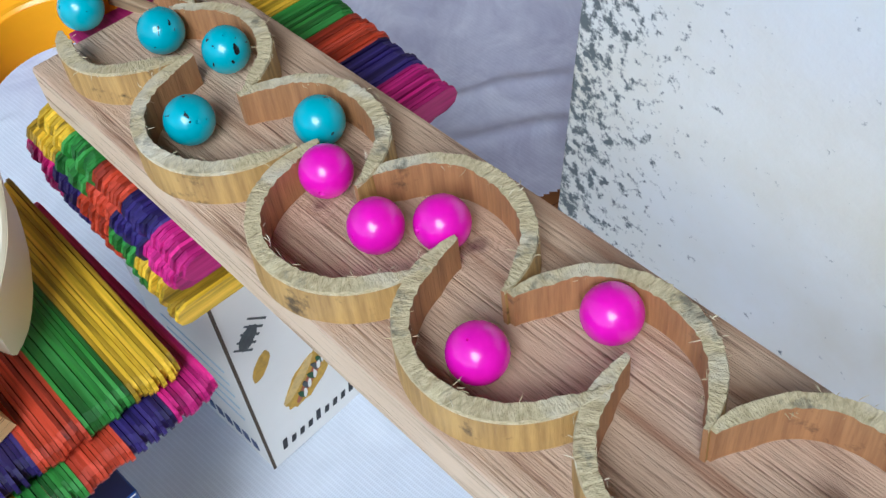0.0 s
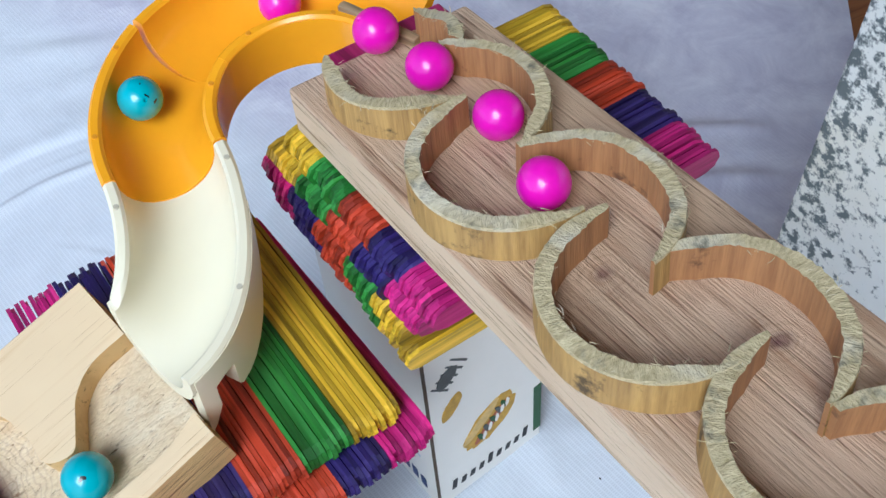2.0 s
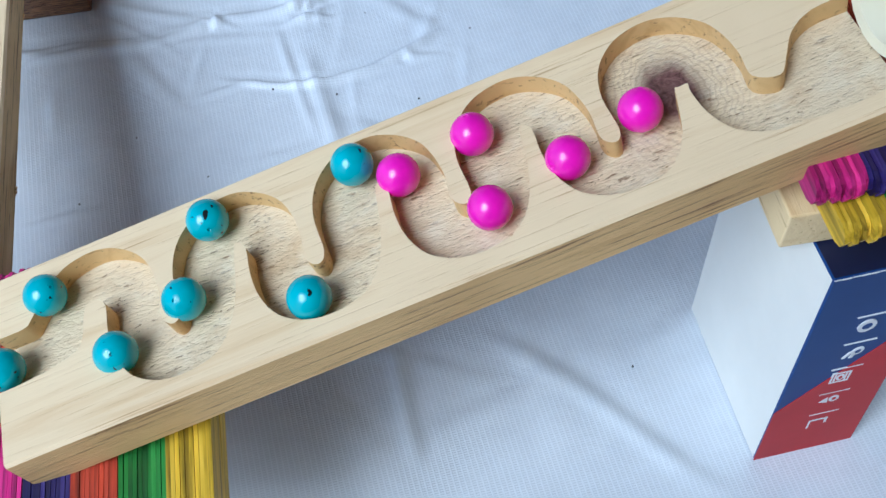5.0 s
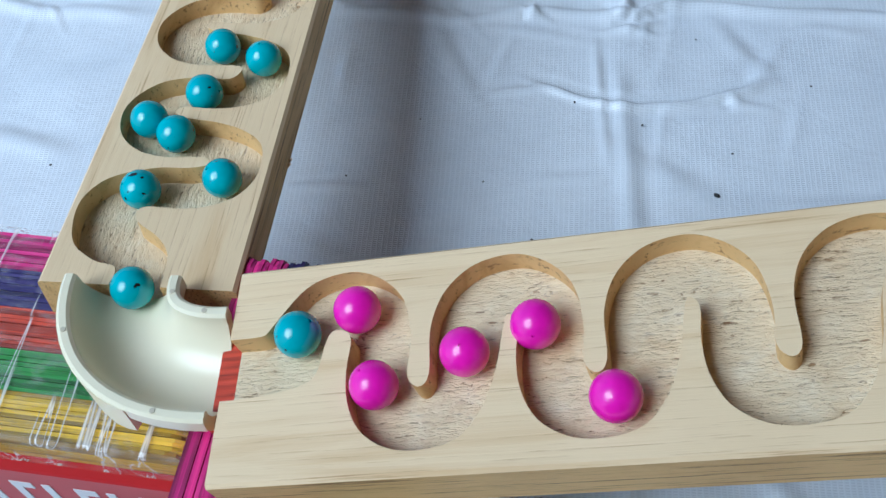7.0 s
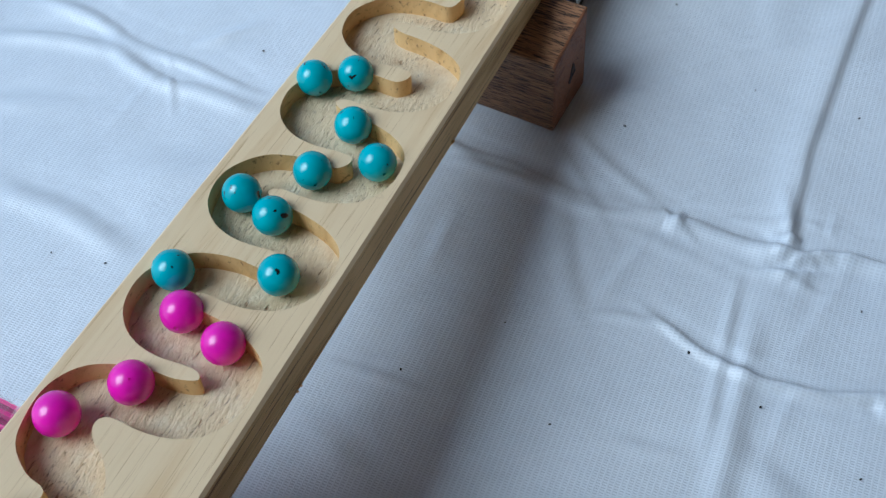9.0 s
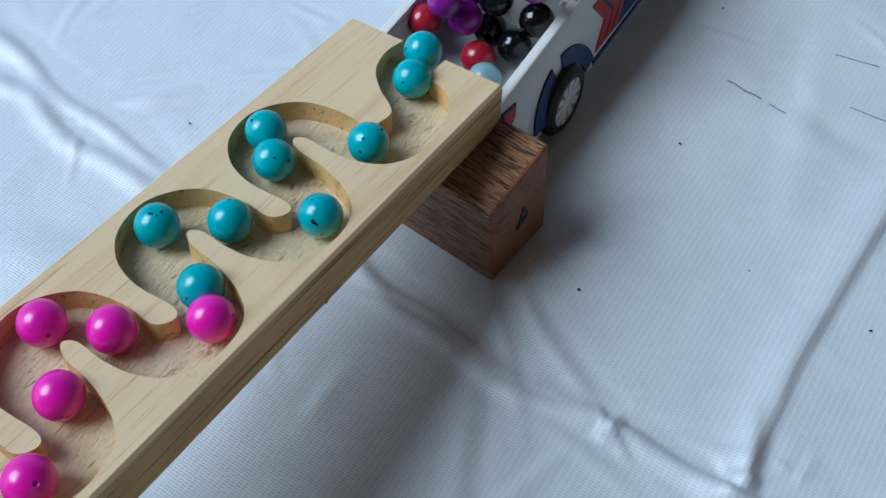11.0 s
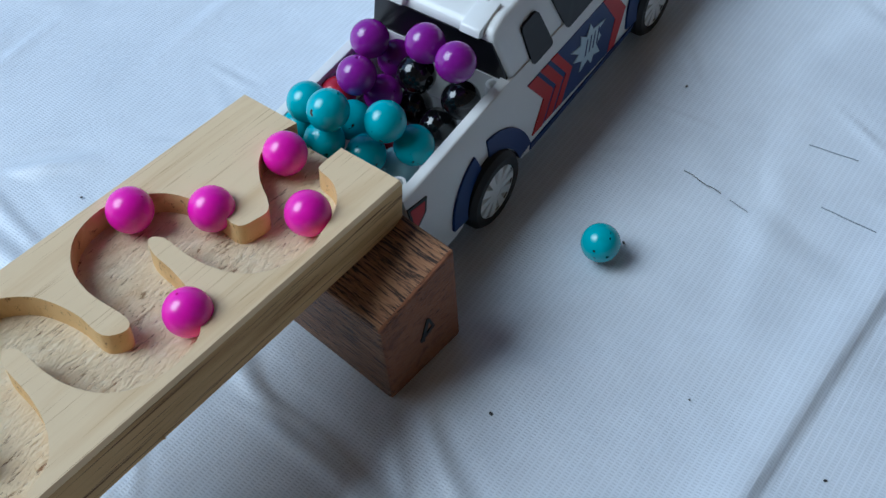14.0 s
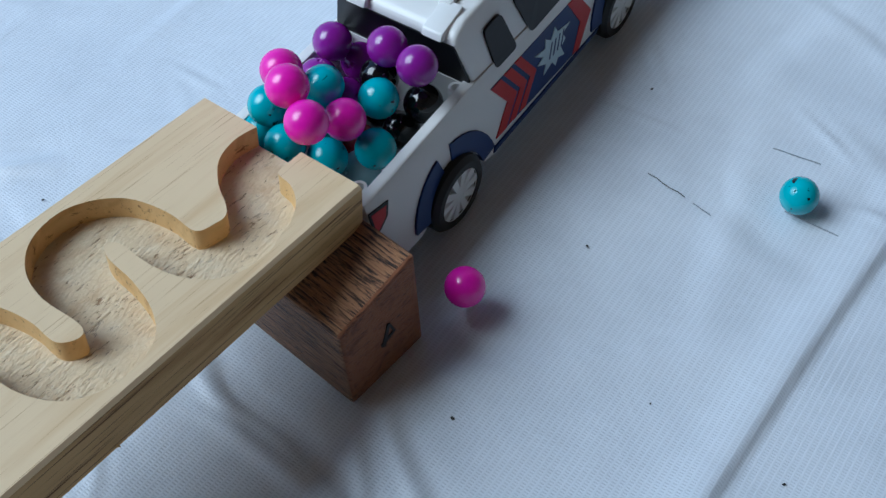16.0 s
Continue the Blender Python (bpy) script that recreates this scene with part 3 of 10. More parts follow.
low3 = waves([(0.0, 0.512), (0.16, 0.50), (0.26, 0.43), (0.33, 0.33)], [(u + 0.39, v) for u, v in LOW], P3, 5, [(3.415, 0.69), (3.50, 0.6), (3.57, 0.54), (3.655, 0.52)])
low3 = [p for p in low3 if p[0] < 3.21] + [(3.268, 0.756), (3.368, 0.731), (3.449, 0.678), (3.496, 0.609), (3.513, 0.535), (3.55, 0.523), (3.655, 0.522)]
board_3 = grooved("groove_board", B3, up3, low3, 3.655, 0.82, 0.21, 0.10, PINE_CUT, PINE_SPOT)
tagged(board_3, "pale pine board with a winding milled groove, over the truck", "ramp board", group="grooved ramp boards")


# ---- plank with bamboo arcs ----
ramp_1 = tagged(new("bamboo_ramp"), "reddish wooden plank with two rows of glued bamboo arcs", "ramp")
ramp_1.matrix_basis = B1
bm = bmesh.new()
box(bm, -0.02 * K, 4.6 * K, -0.01 * K, 0.78 * K, -0.2 * K, 0, 0.0012)
for f in bm.faces:
    if f.calc_center_median().z < -0.0015:
        f.material_index = 1
part("plank", bm, (PLANK_KNOT, PLANK_SIDE), ramp_1)


def arc_mesh(r_out, thick, a0, a1, high):
    """A slice of split bamboo: a bowed strip with pointed ends, seen as cut face, skin and inner wall."""
    n = 64
    g = random.Random(int(abs(a0) + 31 * a1))
    bm = bmesh.new()
    uv = bm.loops.layers.uv.new("UVMap")
    rows = []
    for i in range(n + 1):
        f = i / n
        a = radians(a0 + (a1 - a0) * f)
        wob = 1 + 0.02 * math.sin(5 * f + a0)
        taper = min(1.0, 0.28 + 6.0 * (1 - f) if f > 0.86 else 1.0, 0.45 + 5 * f)
        ro = r_out * wob
        ri = ro - thick * taper * (0.94 + 0.08 * math.sin(11 * f + a1))
        c, s = math.cos(a), math.sin(a)
        top = high + 0.0004 * math.sin(9 * f + 1.3 * a0)
        e1, e2, h1, h2 = (g.uniform(-0.0002, 0.0003), g.uniform(-0.0003, 0.0002), g.uniform(-0.0003, 0.0002), g.uniform(-0.0003, 0.0002))
        rows.append([bm.verts.new(p) for p in ((ro * c, ro * s, -0.0005), ((ro - 0.0003) * c, (ro - 0.0003) * s, top - 0.0009), ((ro + e1 - 0.0006) * c, (ro + e1 - 0.0006) * s, top + h1), ((ri + e2) * c, (ri + e2) * s, top + h2), (ri * c, ri * s, -0.0005))])
    for i in range(n):
        p, q = rows[i], rows[i + 1]
        for k, mi in ((0, 1), (1, 0), (2, 0), (3, 2), (4, 0)):
            j = (k + 1) % 5
            f = bm.faces.new((p[k], p[j], q[j], q[k]))
            f.material_index = mi
            for lp, (uu, vv_) in zip(f.loops, ((i, 0), (i, 1), (i + 1, 1), (i + 1, 0))):
                lp[uv].uv = (uu / n * 0.09, vv_ * 0.012)
    for row in (rows[0], rows[-1]):
        bm.faces.new(row).material_index = 2
    me = mesh_of("bamboo_arc", bm, *BAMBOO, smooth=50)
    return me


HIGH = 0.135 * K


def fibres(arc, seed, r_out, thick, a0, a1):
    """Loose hairs of bamboo along the sawn edges of an arc."""
    g = random.Random(seed)
    bm = bmesh.new()
    for _ in range(34):
        a = radians(g.uniform(a0, a1))
        r = r_out - g.choice((0.0004, thick * 0.96))
        p = Vector((r * math.cos(a), r * math.sin(a), HIGH - 0.0004))
        way = Vector((g.uniform(-1, 1), g.uniform(-1, 1), g.uniform(-0.3, 0.9))).normalized()
        q = p + way * g.uniform(0.0008, 0.0032)
        m = p.lerp(q, 0.5) + Vector((g.uniform(-1, 1), g.uniform(-1, 1), 0.4)) * 0.0004
        side = way.cross(Vector((0, 0, 1)))
        side = (side.normalized() if side.length > 0.01 else Vector((1, 0, 0))) * 0.00011
        up = Vector((0, 0, 0.00015))
        rings = [[bm.verts.new(c + o) for o in (side, -side, up)] for c in (p, m)]
        tip = bm.verts.new(q)
        for k in range(3):
            j = (k + 1) % 3
            bm.faces.new((rings[0][k], rings[0][j], rings[1][j], rings[1][k]))
            bm.faces.new((rings[1][k], rings[1][j], tip))
    part("frayed_edge", bm, BAMBOO[0], arc)


left_arcs = [(0.265, 0.325), (0.885, 0.33), (1.565, 0.315), (2.19, 0.35), (2.81, 0.39), (3.44, 0.39)]
right_arcs = [(0.19, 0.435), (0.56, 0.34), (1.19, 0.34), (1.80, 0.37), (2.45, 0.37), (3.09, 0.41), (3.72, 0.40)]
for k, (u, v) in enumerate(left_arcs):
    ob = new("bamboo_arc", arc_mesh((0.345 if k else 0.285) * K, 0.06 * K, 168 if k else 228, 358 if k else 364, HIGH))
    ob.matrix_basis, ob.parent = pose(u * K, v * K, 0, 0, 0, 4 * math.sin(k * 2.1)), ramp_1
    fibres(ob, k, (0.345 if k else 0.285) * K, 0.06 * K, 185 if k else 235, 350)
for k, (u, v) in enumerate(right_arcs):
    ob = new("bamboo_arc", arc_mesh((0.325 if k else 0.17) * K, 0.06 * K, 178 if k > 1 else 152, 2 if k else 42, HIGH))
    ob.matrix_basis, ob.parent = pose(u * K, v * K, 0, 0, 0, 4 * math.sin(k * 1.7)), ramp_1
    fibres(ob, 40 + k, (0.325 if k else 0.17) * K, 0.06 * K, 145, 15 if k else 50)


# ---- stacks of craft sticks ----
SL, SH, ST = 0.114, 0.010, 0.00158


def stick_mesh(m):
    bm = bmesh.new()
    r, loop = SH / 2, []
    for cx, a0 in ((SL - r, -90), (r, 90)):
        for i in range(5):
            a = radians(a0 + 45 * i)
            loop.append((cx + r * math.cos(a), r * math.sin(a)))
    fs = prism(bm, loop, -ST / 2 * 0.94, ST / 2 * 0.94)
    bmesh.ops.rotate(bm, verts=bm.verts, matrix=Matrix.Rotation(radians(90), 3, "X"))
    return mesh_of("craft_stick", bm, m)


STICK_MESH = {c: stick_mesh(m) for c, m in STICK.items()}
ORDER = ["yellow", "green", "orange", "purple", "pink"]


def stick_stack(label, corner, along, across, layers, per=11):
    """Layers of sticks on edge. corner: the outer corner at the start of the first band, at the top; layers: colours, shift across, shift along, turn in degrees if any."""
    top = tagged(new("stick_stack"), label, "craft sticks", group="stacks of coloured craft sticks")
    top.matrix_basis = axes(corner, along, across)
    down = -1 if top.matrix_basis.to_3x3().col[2].z > 0 else 1
    rng = random.Random(int(abs(corner.x) * 1e4))
    for li, (colours, sh, sl, *yaw) in enumerate(layers):
        y, turn = sh * K, pose(0, 0, 0, 0, 0, yaw[0] if yaw else 0)
        for c in colours:
            for _ in range(per):
                ob = new("craft_stick", STICK_MESH[c])
                ob.parent = top
                ob.matrix_basis = turn @ pose(sl * K + rng.uniform(-0.0013, 0.0013), y + ST / 2, down * SH * (li + 0.5), rng.uniform(-2, 2), 0, rng.uniform(-0.25, 0.25))
                y += ST * rng.uniform(0.99, 1.07)
    return top


REV = ORDER[::-1]
d1, a1 = Vector((0.666, -0.746, 0)), Vector((0.746, 0.666, 0))
c1 = V(-1.539, 2.912, 2.475) + (d1 * -0.02 + a1 * -0.075) * K
stick_stack("stack of dyed craft sticks in colour bands carrying the plank", c1, a1, d1, [(ORDER, 0, 0), (ORDER, -0.08, -0.03), (REV, -0.14, -0.05), (REV, -0.1, -0.04)])
c2 = V(-1.80, 1.385, 1.94)
s2 = Vector((-0.675, 0.737, 0))
stick_stack("stack of dyed craft sticks beside the cream chute on a carton", c2, s2, (0.737, 0.675, 0), [(REV, 0, 0), (ORDER, 0.085, -0.13, -1.5)])
bm = bmesh.new()
box(bm, 0.06 * K, 1.2 * K, -0.03 * K, 0.86 * K, 0.232 * K, 0.44 * K, 0.0008)
tagged(thing("wood_slab", bm, SLAB_WOOD, at=axes(c2, s2, (0.737, 0.675, 0))), "pale bare wood slab under the stick stack", "wood slab")

c3 = V(-3.18, -0.58, 1.205)
stick_stack("stack of dyed craft sticks under the low end of the board", c3, (-0.68, 0.73, 0), (-0.73, -0.68, 0), [(ORDER, 0, 0), (ORDER, 0.02, 0.03), (ORDER, 0.03, 0.01), (ORDER, 0.03, 0)], per=10)
c4 = V(-4.237, -0.912, 0.985)
pack = stick_stack("plastic-wrapped pack of dyed craft sticks under the board", c4, (-0.72, -0.69, 0), (-0.69, 0.72, 0), [(ORDER, 0, 0), (ORDER, 0, 0)], per=10)


# ---- cartons ----
def carton(name, label, corner, far_a, b_len, high, faces):
    """A card box: corner and far_a on the ground (plan), b_len the other side, to the left of corner-far_a."""
    a = Vector((far_a[0] - corner[0], far_a[1] - corner[1], 0))
    la = a.length * K
    a.normalize()
    b = Vector((-a.y, a.x, 0))
    top = tagged(new(name), label, "box")
    top.matrix_basis = axes(V(corner[0], corner[1], 0), a, b)
    w, h = b_len * K, high * K
    bm = bmesh.new()
    box(bm, 0, la, 0, w, 0.0005, h)
    cen = Vector((la / 2, w / 2, h / 2))
    for f in bm.faces:
        d = f.calc_center_median() - cen
        k = max(range(3), key=lambda i: abs(d[i]) / (la, w, h)[i])
        f.material_index = {(1, -1): 0, (0, -1): 1, (2, 1): 2}.get((k, 1 if d[k] > 0 else -1), 1)
    bmesh.ops.bevel(bm, geom=list(bm.edges), offset=0.0007, segments=1, affect="EDGES")
    part("carton_body", bm, faces, top)
    return top, la, w, h


box_a, la, wa, ha = carton("food_carton", "white food carton with printed insects and a hot dog picture", (-0.99, 2.52), (-0.49, 3.03), 0.8, 2.02, (CARD_WHITE, CARD_WHITE, CARD_WHITE))
box_b, lb, wb, hb = carton("blue_carton", "tall carton, white side, blue and red printed front", (-1.594, 1.284), (-1.237, 1.65), 0.9, 1.49, (CARD_BLUE, CARD_WHITE, CARD_NAVY))
box_c, lc, wc, hc = carton("red_carton", "low red carton with white lettering under the stick packs", (-5.1, -1.83), (-4.12, -0.89), 0.95, 0.755, (CARD_RED, CARD_RED, CARD_RED))


# ---- chutes ----
def chute(name, label, mat_, path, r_in, wall, category="chute"):
    """An open half pipe along the path of its floor line (plan units), with thick rims."""
    pts = [V(*p) for p in path]
    prof = []
    n = 14
    for i in range(n + 1):
        a = radians(180 + 180 * i / n)
        prof.append((r_in * math.cos(a), r_in * (1 + math.sin(a))))
    prof = [(-r_in - 0.012, r_in * 1.12), (-r_in, r_in * 1.06)] + prof + [(r_in, r_in * 1.06), (r_in + 0.012, r_in * 1.12)]
    ro = r_in + wall
    prof += [(ro - 0.012, r_in * 1.12), (ro, r_in * 1.06), (ro, r_in * 0.7)]
    for i in range(n - 1, 0, -1):
        a = radians(180 + 180 * i / n)
        prof.append((ro * math.cos(a), r_in + ro * math.sin(a)))
    prof += [(-ro, r_in * 0.7), (-ro, r_in * 1.06), (-ro + 0.012, r_in * 1.12)]
    bm = bmesh.new()
    rings = []
    for i, p in enumerate(pts):
        d = pts[min(i + 1, len(pts) - 1)] - pts[max(i - 1, 0)]
        side = Vector((d.y, -d.x, 0)).normalized()
        rings.append([bm.verts.new(p + side * x * K + Vector((0, 0, y * K))) for x, y in prof])
    m = len(prof)
    for p, q in zip(rings, rings[1:]):
        for k in range(m):
            bm.faces.new((p[k], p[(k + 1) % m], q[(k + 1) % m], q[k]))
    for ring in (rings[0], rings[-1]):  # the wall's cut ends, the trough left open
        for k in range(m // 2 - 1):
            bm.faces.new((ring[k], ring[k + 1], ring[m - 2 - k], ring[m - 1 - k]))
    ob = thing(name, bm, mat_, smooth=40)
    return tagged(ob, label, category)


def arc_path(c, r, a0, a1, z0, z1, n=18):
    return [(c[0] + r * math.cos(radians(a0 + (a1 - a0) * i / n)), c[1] + r * math.sin(radians(a0 + (a1 - a0) * i / n)), z0 + (z1 - z0) * i / n) for i in range(n + 1)]


def hermite(p0, d0, p1, d1_, m, n=20):
    out = []
    for i in range(n + 1):
        t = i / n
        h00, h10, h01, h11 = 2 * t ** 3 - 3 * t * t + 1, t ** 3 - 2 * t * t + t, -2 * t ** 3 + 3 * t * t, t ** 3 - t * t
        out.append(tuple(h00 * a + h10 * m * b + h01 * c + h11 * m * d for a, b, c, d in zip(p0, d0, p1, d1_)))
    return out


CO = (-1.54, 2.99)
R_IN, WALL = 0.185, 0.05
or1 = arc_path(CO, 0.55, 54, 158.7, 2.50, 2.405)
or2 = arc_path(CO, 0.55, 159.4, 217.2, 2.404, 2.315)
cr1 = hermite((-1.978, 2.657, 2.308), (0.58, -0.81, -0.09), (-1.887, 1.995, 2.15), (-0.66, -0.75, -0.15), 0.64)
cr2 = hermite((-4.25, -0.63, 1.22), (-0.645, -0.764, -0.1), (-4.845, -0.715, 1.16), (-0.734, 0.679, -0.1), 0.8)
chute_1 = chute("curved_chute", "orange plastic curved half-pipe chute at the plank's end", ORANGE, or1, R_IN, WALL)
chute_2 = chute("curved_chute", "orange plastic curved half-pipe chute joining a cream one", ORANGE, or2, R_IN, WALL)
chute_3 = chute("curved_chute", "cream plastic curved half-pipe chute leading into the board", CREAM, cr1, R_IN, WALL)
chute_4 = chute("curved_chute", "cream plastic corner chute between the two boards", CREAM, cr2, R_IN, WALL)


# ---- block under the last board ----
bm = bmesh.new()
box(bm, 0, 0.42 * K, 0, 1.1 * K, 0.001, 0.565 * K, 0.0014)
for v in bm.verts:
    if v.co.z > 0.01:
        v.co.z += (v.co.x / (0.42 * K) - 0.5) * 0.08 * K
    v.co += Vector((noise.noise(v.co * 300), noise.noise(v.co * 300 + Vector((9, 0, 0))), 0)) * 0.0004
for f in bm.faces:
    if abs(f.calc_center_median().y - 0.55 * K) > 0.54 * K:
        f.material_index = 1
block = thing("wood_block", bm, BLOCK_WOOD, BLOCK_END, at=axes(V(-6.752, 1.922, 0), (-0.67, 0.74, 0), (-0.74, -0.67, 0)))
tagged(block, "rough reddish hardwood block standing on the cloth", "wood block")


# ---- toy truck ----
TRUCK = axes(V(-7.626, 2.481, 0), (-0.7562, 0.6544, 0), (-0.6544, -0.7562, 0))


HI = 0.945  # height of the truck against its first sketch


def side_loop(bm, loop, y0, y1, mi=0, bevel=0.0):
    """A solid from a side view (forward, up) between two sides."""
    a = [bm.verts.new((x * K, y0 * K, z * HI * K)) for x, z in loop]
    b = [bm.verts.new((x * K, y1 * K, z * HI * K)) for x, z in loop]
    fs = [bm.faces.new(a), bm.faces.new(b[::-1])]
    for i in range(len(loop)):
        j = (i + 1) % len(loop)
        fs.append(bm.faces.new((a[i], b[i], b[j], a[j])))
    for f in fs:
        f.material_index = mi
    if bevel:
        bmesh.ops.bevel(bm, geom=list({e for f in fs for e in f.edges}), offset=bevel * K, segments=2, affect="EDGES", profile=0.6)
    return fs


def arch(cx, r, n=8):
    return [(cx + r * math.cos(radians(180 - 180 * i / n)), 0.18 + r * math.sin(radians(180 - 180 * i / n))) for i in range(n + 1)]


def flank(z):
    """How far the truck's side stands from the wheels' outer plane, by height (plan units)."""
    return 0.03 + 0.07 * min(max((z - 0.2) / 0.4, 0), 1) + 0.24 * max(0, z - 0.6)


def flared(bm):
    """Widen a body drawn with upright sides so that it follows the flanks."""
    for v in bm.verts:
        y, out = v.co.y / K, flank(v.co.z / K) - 0.09
        if v.co.z < 0.62 * K:
            v.co.y = (y + out if y < 0.475 else y - out) * K
    return bm


def rounded(loop, rad, n=4):
    """A loop of points with its corners rounded off."""
    out = []
    for i, p in enumerate(loop):
        p = Vector(p)
        a, b = Vector(loop[i - 1]) - p, Vector(loop[(i + 1) % len(loop)]) - p
        k = min(rad, a.length * 0.45, b.length * 0.45)
        a, b = p + a.normalized() * k, p + b.normalized() * k
        out += [tuple((1 - t) ** 2 * a + 2 * t * (1 - t) * p + t * t * b) for t in (i_ / n for i_ in range(n + 1))]
    return out


def tube(bm, x, y, z0, z1, r0, r1, seg=18):
    """An upright hollow post with an open top."""
    prof = [(r0, z0), (r0, z1), (r1, z1), (r1, z1 - 0.12)]
    rings = [[bm.verts.new(((x + r * math.cos(2 * math.pi * i / seg)) * K, (y + r * math.sin(2 * math.pi * i / seg)) * K, z * K)) for r, z in prof] for i in range(seg)]
    for i in range(seg):
        p, q = rings[i], rings[(i + 1) % seg]
        for k in range(3):
            bm.faces.new((p[k], p[k + 1], q[k + 1], q[k]))
    bm.faces.new([r_[3] for r_ in rings])


def toy_truck():
    top = tagged(new("toy_pickup"), "white toy pickup truck with blue and red side stripes", "toy truck")
    top.matrix_basis = TRUCK
    W0, W1 = 0.09, 0.86
    # lower body: sides with wheel arches, floor between
    low = [(-0.53, 0.2), (-0.3, 0.17)] + arch(-0.01, 0.225) + [(0.3, 0.165), (1.2, 0.165)] + arch(1.47, 0.225) + [(2.0, 0.16), (2.02, 0.5), (1.9, 0.6), (0.22, 0.64), (-0.53, 0.635)]
    bm = bmesh.new()
    side_loop(bm, low, W0, W0 + 0.05, 0, 0.012)
    side_loop(bm, low, W1 - 0.05, W1, 0, 0.012)
    side_loop(bm, [(-0.5, 0.3), (-0.5, 0.16), (1.9, 0.16), (1.9, 0.3)], W0 + 0.06, W1 - 0.06)
    side_loop(bm, [(-0.53, 0.6), (-0.53, 0.2), (-0.49, 0.2), (-0.49, 0.58)], W0 + 0.04, W1 - 0.04, 0, 0.01)
    side_loop(bm, [(0.24, 0.62), (0.24, 0.2), (0.3, 0.2), (0.3, 0.62)], W0 + 0.05, W1 - 0.05)
    side_loop(bm, [(1.1, 0.64), (1.1, 0.3), (1.98, 0.3), (2.0, 0.5), (1.88, 0.6)], W0 + 0.05, W1 - 0.05, 0, 0.02)
    body = part("body", flared(bm), WHITE, top, smooth=40)
    # stepped rails along the bed's sides
    for y0, y1 in ((W0 + 0.045, W0 + 0.062), (W1 - 0.062, W1 - 0.045)):
        bm = bmesh.new()
        box(bm, -0.47 * K, 0.25 * K, y0 * K, y1 * K, 0.3 * K, 0.568 * K, 0.0006)
        part("bed_rail", bm, WHITE, body)
    bm = bmesh.new()
    box(bm, -0.47 * K, 0.25 * K, (W0 + 0.07) * K, (W1 - 0.07) * K, 0.284 * K, 0.292 * K)
    part("bed_floor", bm, BED_GREY, top)
    # cab: tapered upwards
    bm = bmesh.new()
    prof = [(0.26, 0.6), (0.215, 0.87), (0.235, 0.9), (0.31, 0.925), (0.8, 0.94), (0.91, 0.91), (1.25, 0.62)]
    vs = []
    for x, z in prof:
        inset = 0.01 + 0.24 * max(0, (z - 0.6))
        vs.append((bm.verts.new((x * K, (W0 + inset) * K, z * HI * K)), bm.verts.new((x * K, (W1 - inset) * K, z * HI * K))))
    bm.faces.new([a for a, b in vs])
    bm.faces.new([b for a, b in vs][::-1])
    for (a, b), (c, d) in zip(vs, vs[1:] + vs[:1]):
        bm.faces.new((a, b, d, c))
    bmesh.ops.bevel(bm, geom=list(bm.edges), offset=0.022 * K, segments=3, affect="EDGES", profile=0.6)
    cab = part("cab", bm, WHITE, top, smooth=40)
    for y in (0.30, 0.415, 0.53, 0.645):
        bm = bmesh.new()
        side_loop(bm, [(0.33, 0.925), (0.34, 0.952), (0.76, 0.962), (0.8, 0.93)], y - 0.03, y + 0.03, 0, 0.008)
        rib = part("roof_rib", bm, WHITE, cab, smooth=40)
        bm = bmesh.new()
        box(bm, 0.39 * K, 0.43 * K, (y - 0.006) * K, (y + 0.006) * K, 0.9 * K, 0.9115 * K, 0.0003)
        part("slot", bm, TYRE, rib)
    for y in (0.27, 0.66):
        bm = bmesh.new()
        side_loop(bm, [(0.185, 0.875), (0.2, 0.91), (0.36, 0.95), (0.36, 0.92), (0.22, 0.86)], y - 0.05, y + 0.05, 0, 0.01)
        part("roof_fin", bm, WHITE, cab, smooth=40)
    # rear window: dark pane proud of the cab's back
    bm = bmesh.new()
    q = [(0.257, 0.115, 0.615), (0.257, 0.835, 0.615), (0.224, 0.775, 0.85), (0.224, 0.175, 0.85)]
    a = [bm.verts.new(((x + 0.004) * K, y * K, z * HI * K)) for x, y, z in q]
    b = [bm.verts.new(((x - 0.012) * K, y * K, z * HI * K)) for x, y, z in q]
    bm.faces.new(a), bm.faces.new(b[::-1])
    for i in range(4):
        bm.faces.new((a[i], a[(i + 1) % 4], b[(i + 1) % 4], b[i]))
    part("rear_window", bm, BLACK_GLASS, top)

    def decal(name, loop, m, parent, lift=0.004, depth=0.012, label=""):
        """A thin raised shape on the near flank, from (forward, up) points."""
        bm_ = bmesh.new()
        a_ = [bm_.verts.new((x * K, (flank(z) - lift) * K, z * K)) for x, z in loop]
        b_ = [bm_.verts.new((x * K, (flank(z) - lift + depth) * K, z * K)) for x, z in loop]
        fs = [bm_.faces.new(a_), bm_.faces.new(b_[::-1])]
        for i_ in range(len(loop)):
            j_ = (i_ + 1) % len(loop)
            bm_.faces.new((a_[i_], b_[i_], b_[j_], a_[j_]))
        bm_.normal_update()
        bmesh.ops.triangulate(bm_, faces=fs)
        return part(name, bm_, m, parent, label)

    decal("side_window", rounded([(0.385, 0.775), (0.515, 0.78), (0.578, 0.562), (0.408, 0.562)], 0.03), BLACK_GLASS, top)
    decal("side_window", rounded([(0.615, 0.785), (0.82, 0.785), (1.0, 0.562), (0.693, 0.555)], 0.03), BLACK_GLASS, top)
    panel = decal("stripe_panel", [(0.345, 0.5), (0.45, 0.355), (0.318, 0.236), (1.04, 0.205), (1.19, 0.34), (1.09, 0.49)], BLUE_P, top, 0.003)
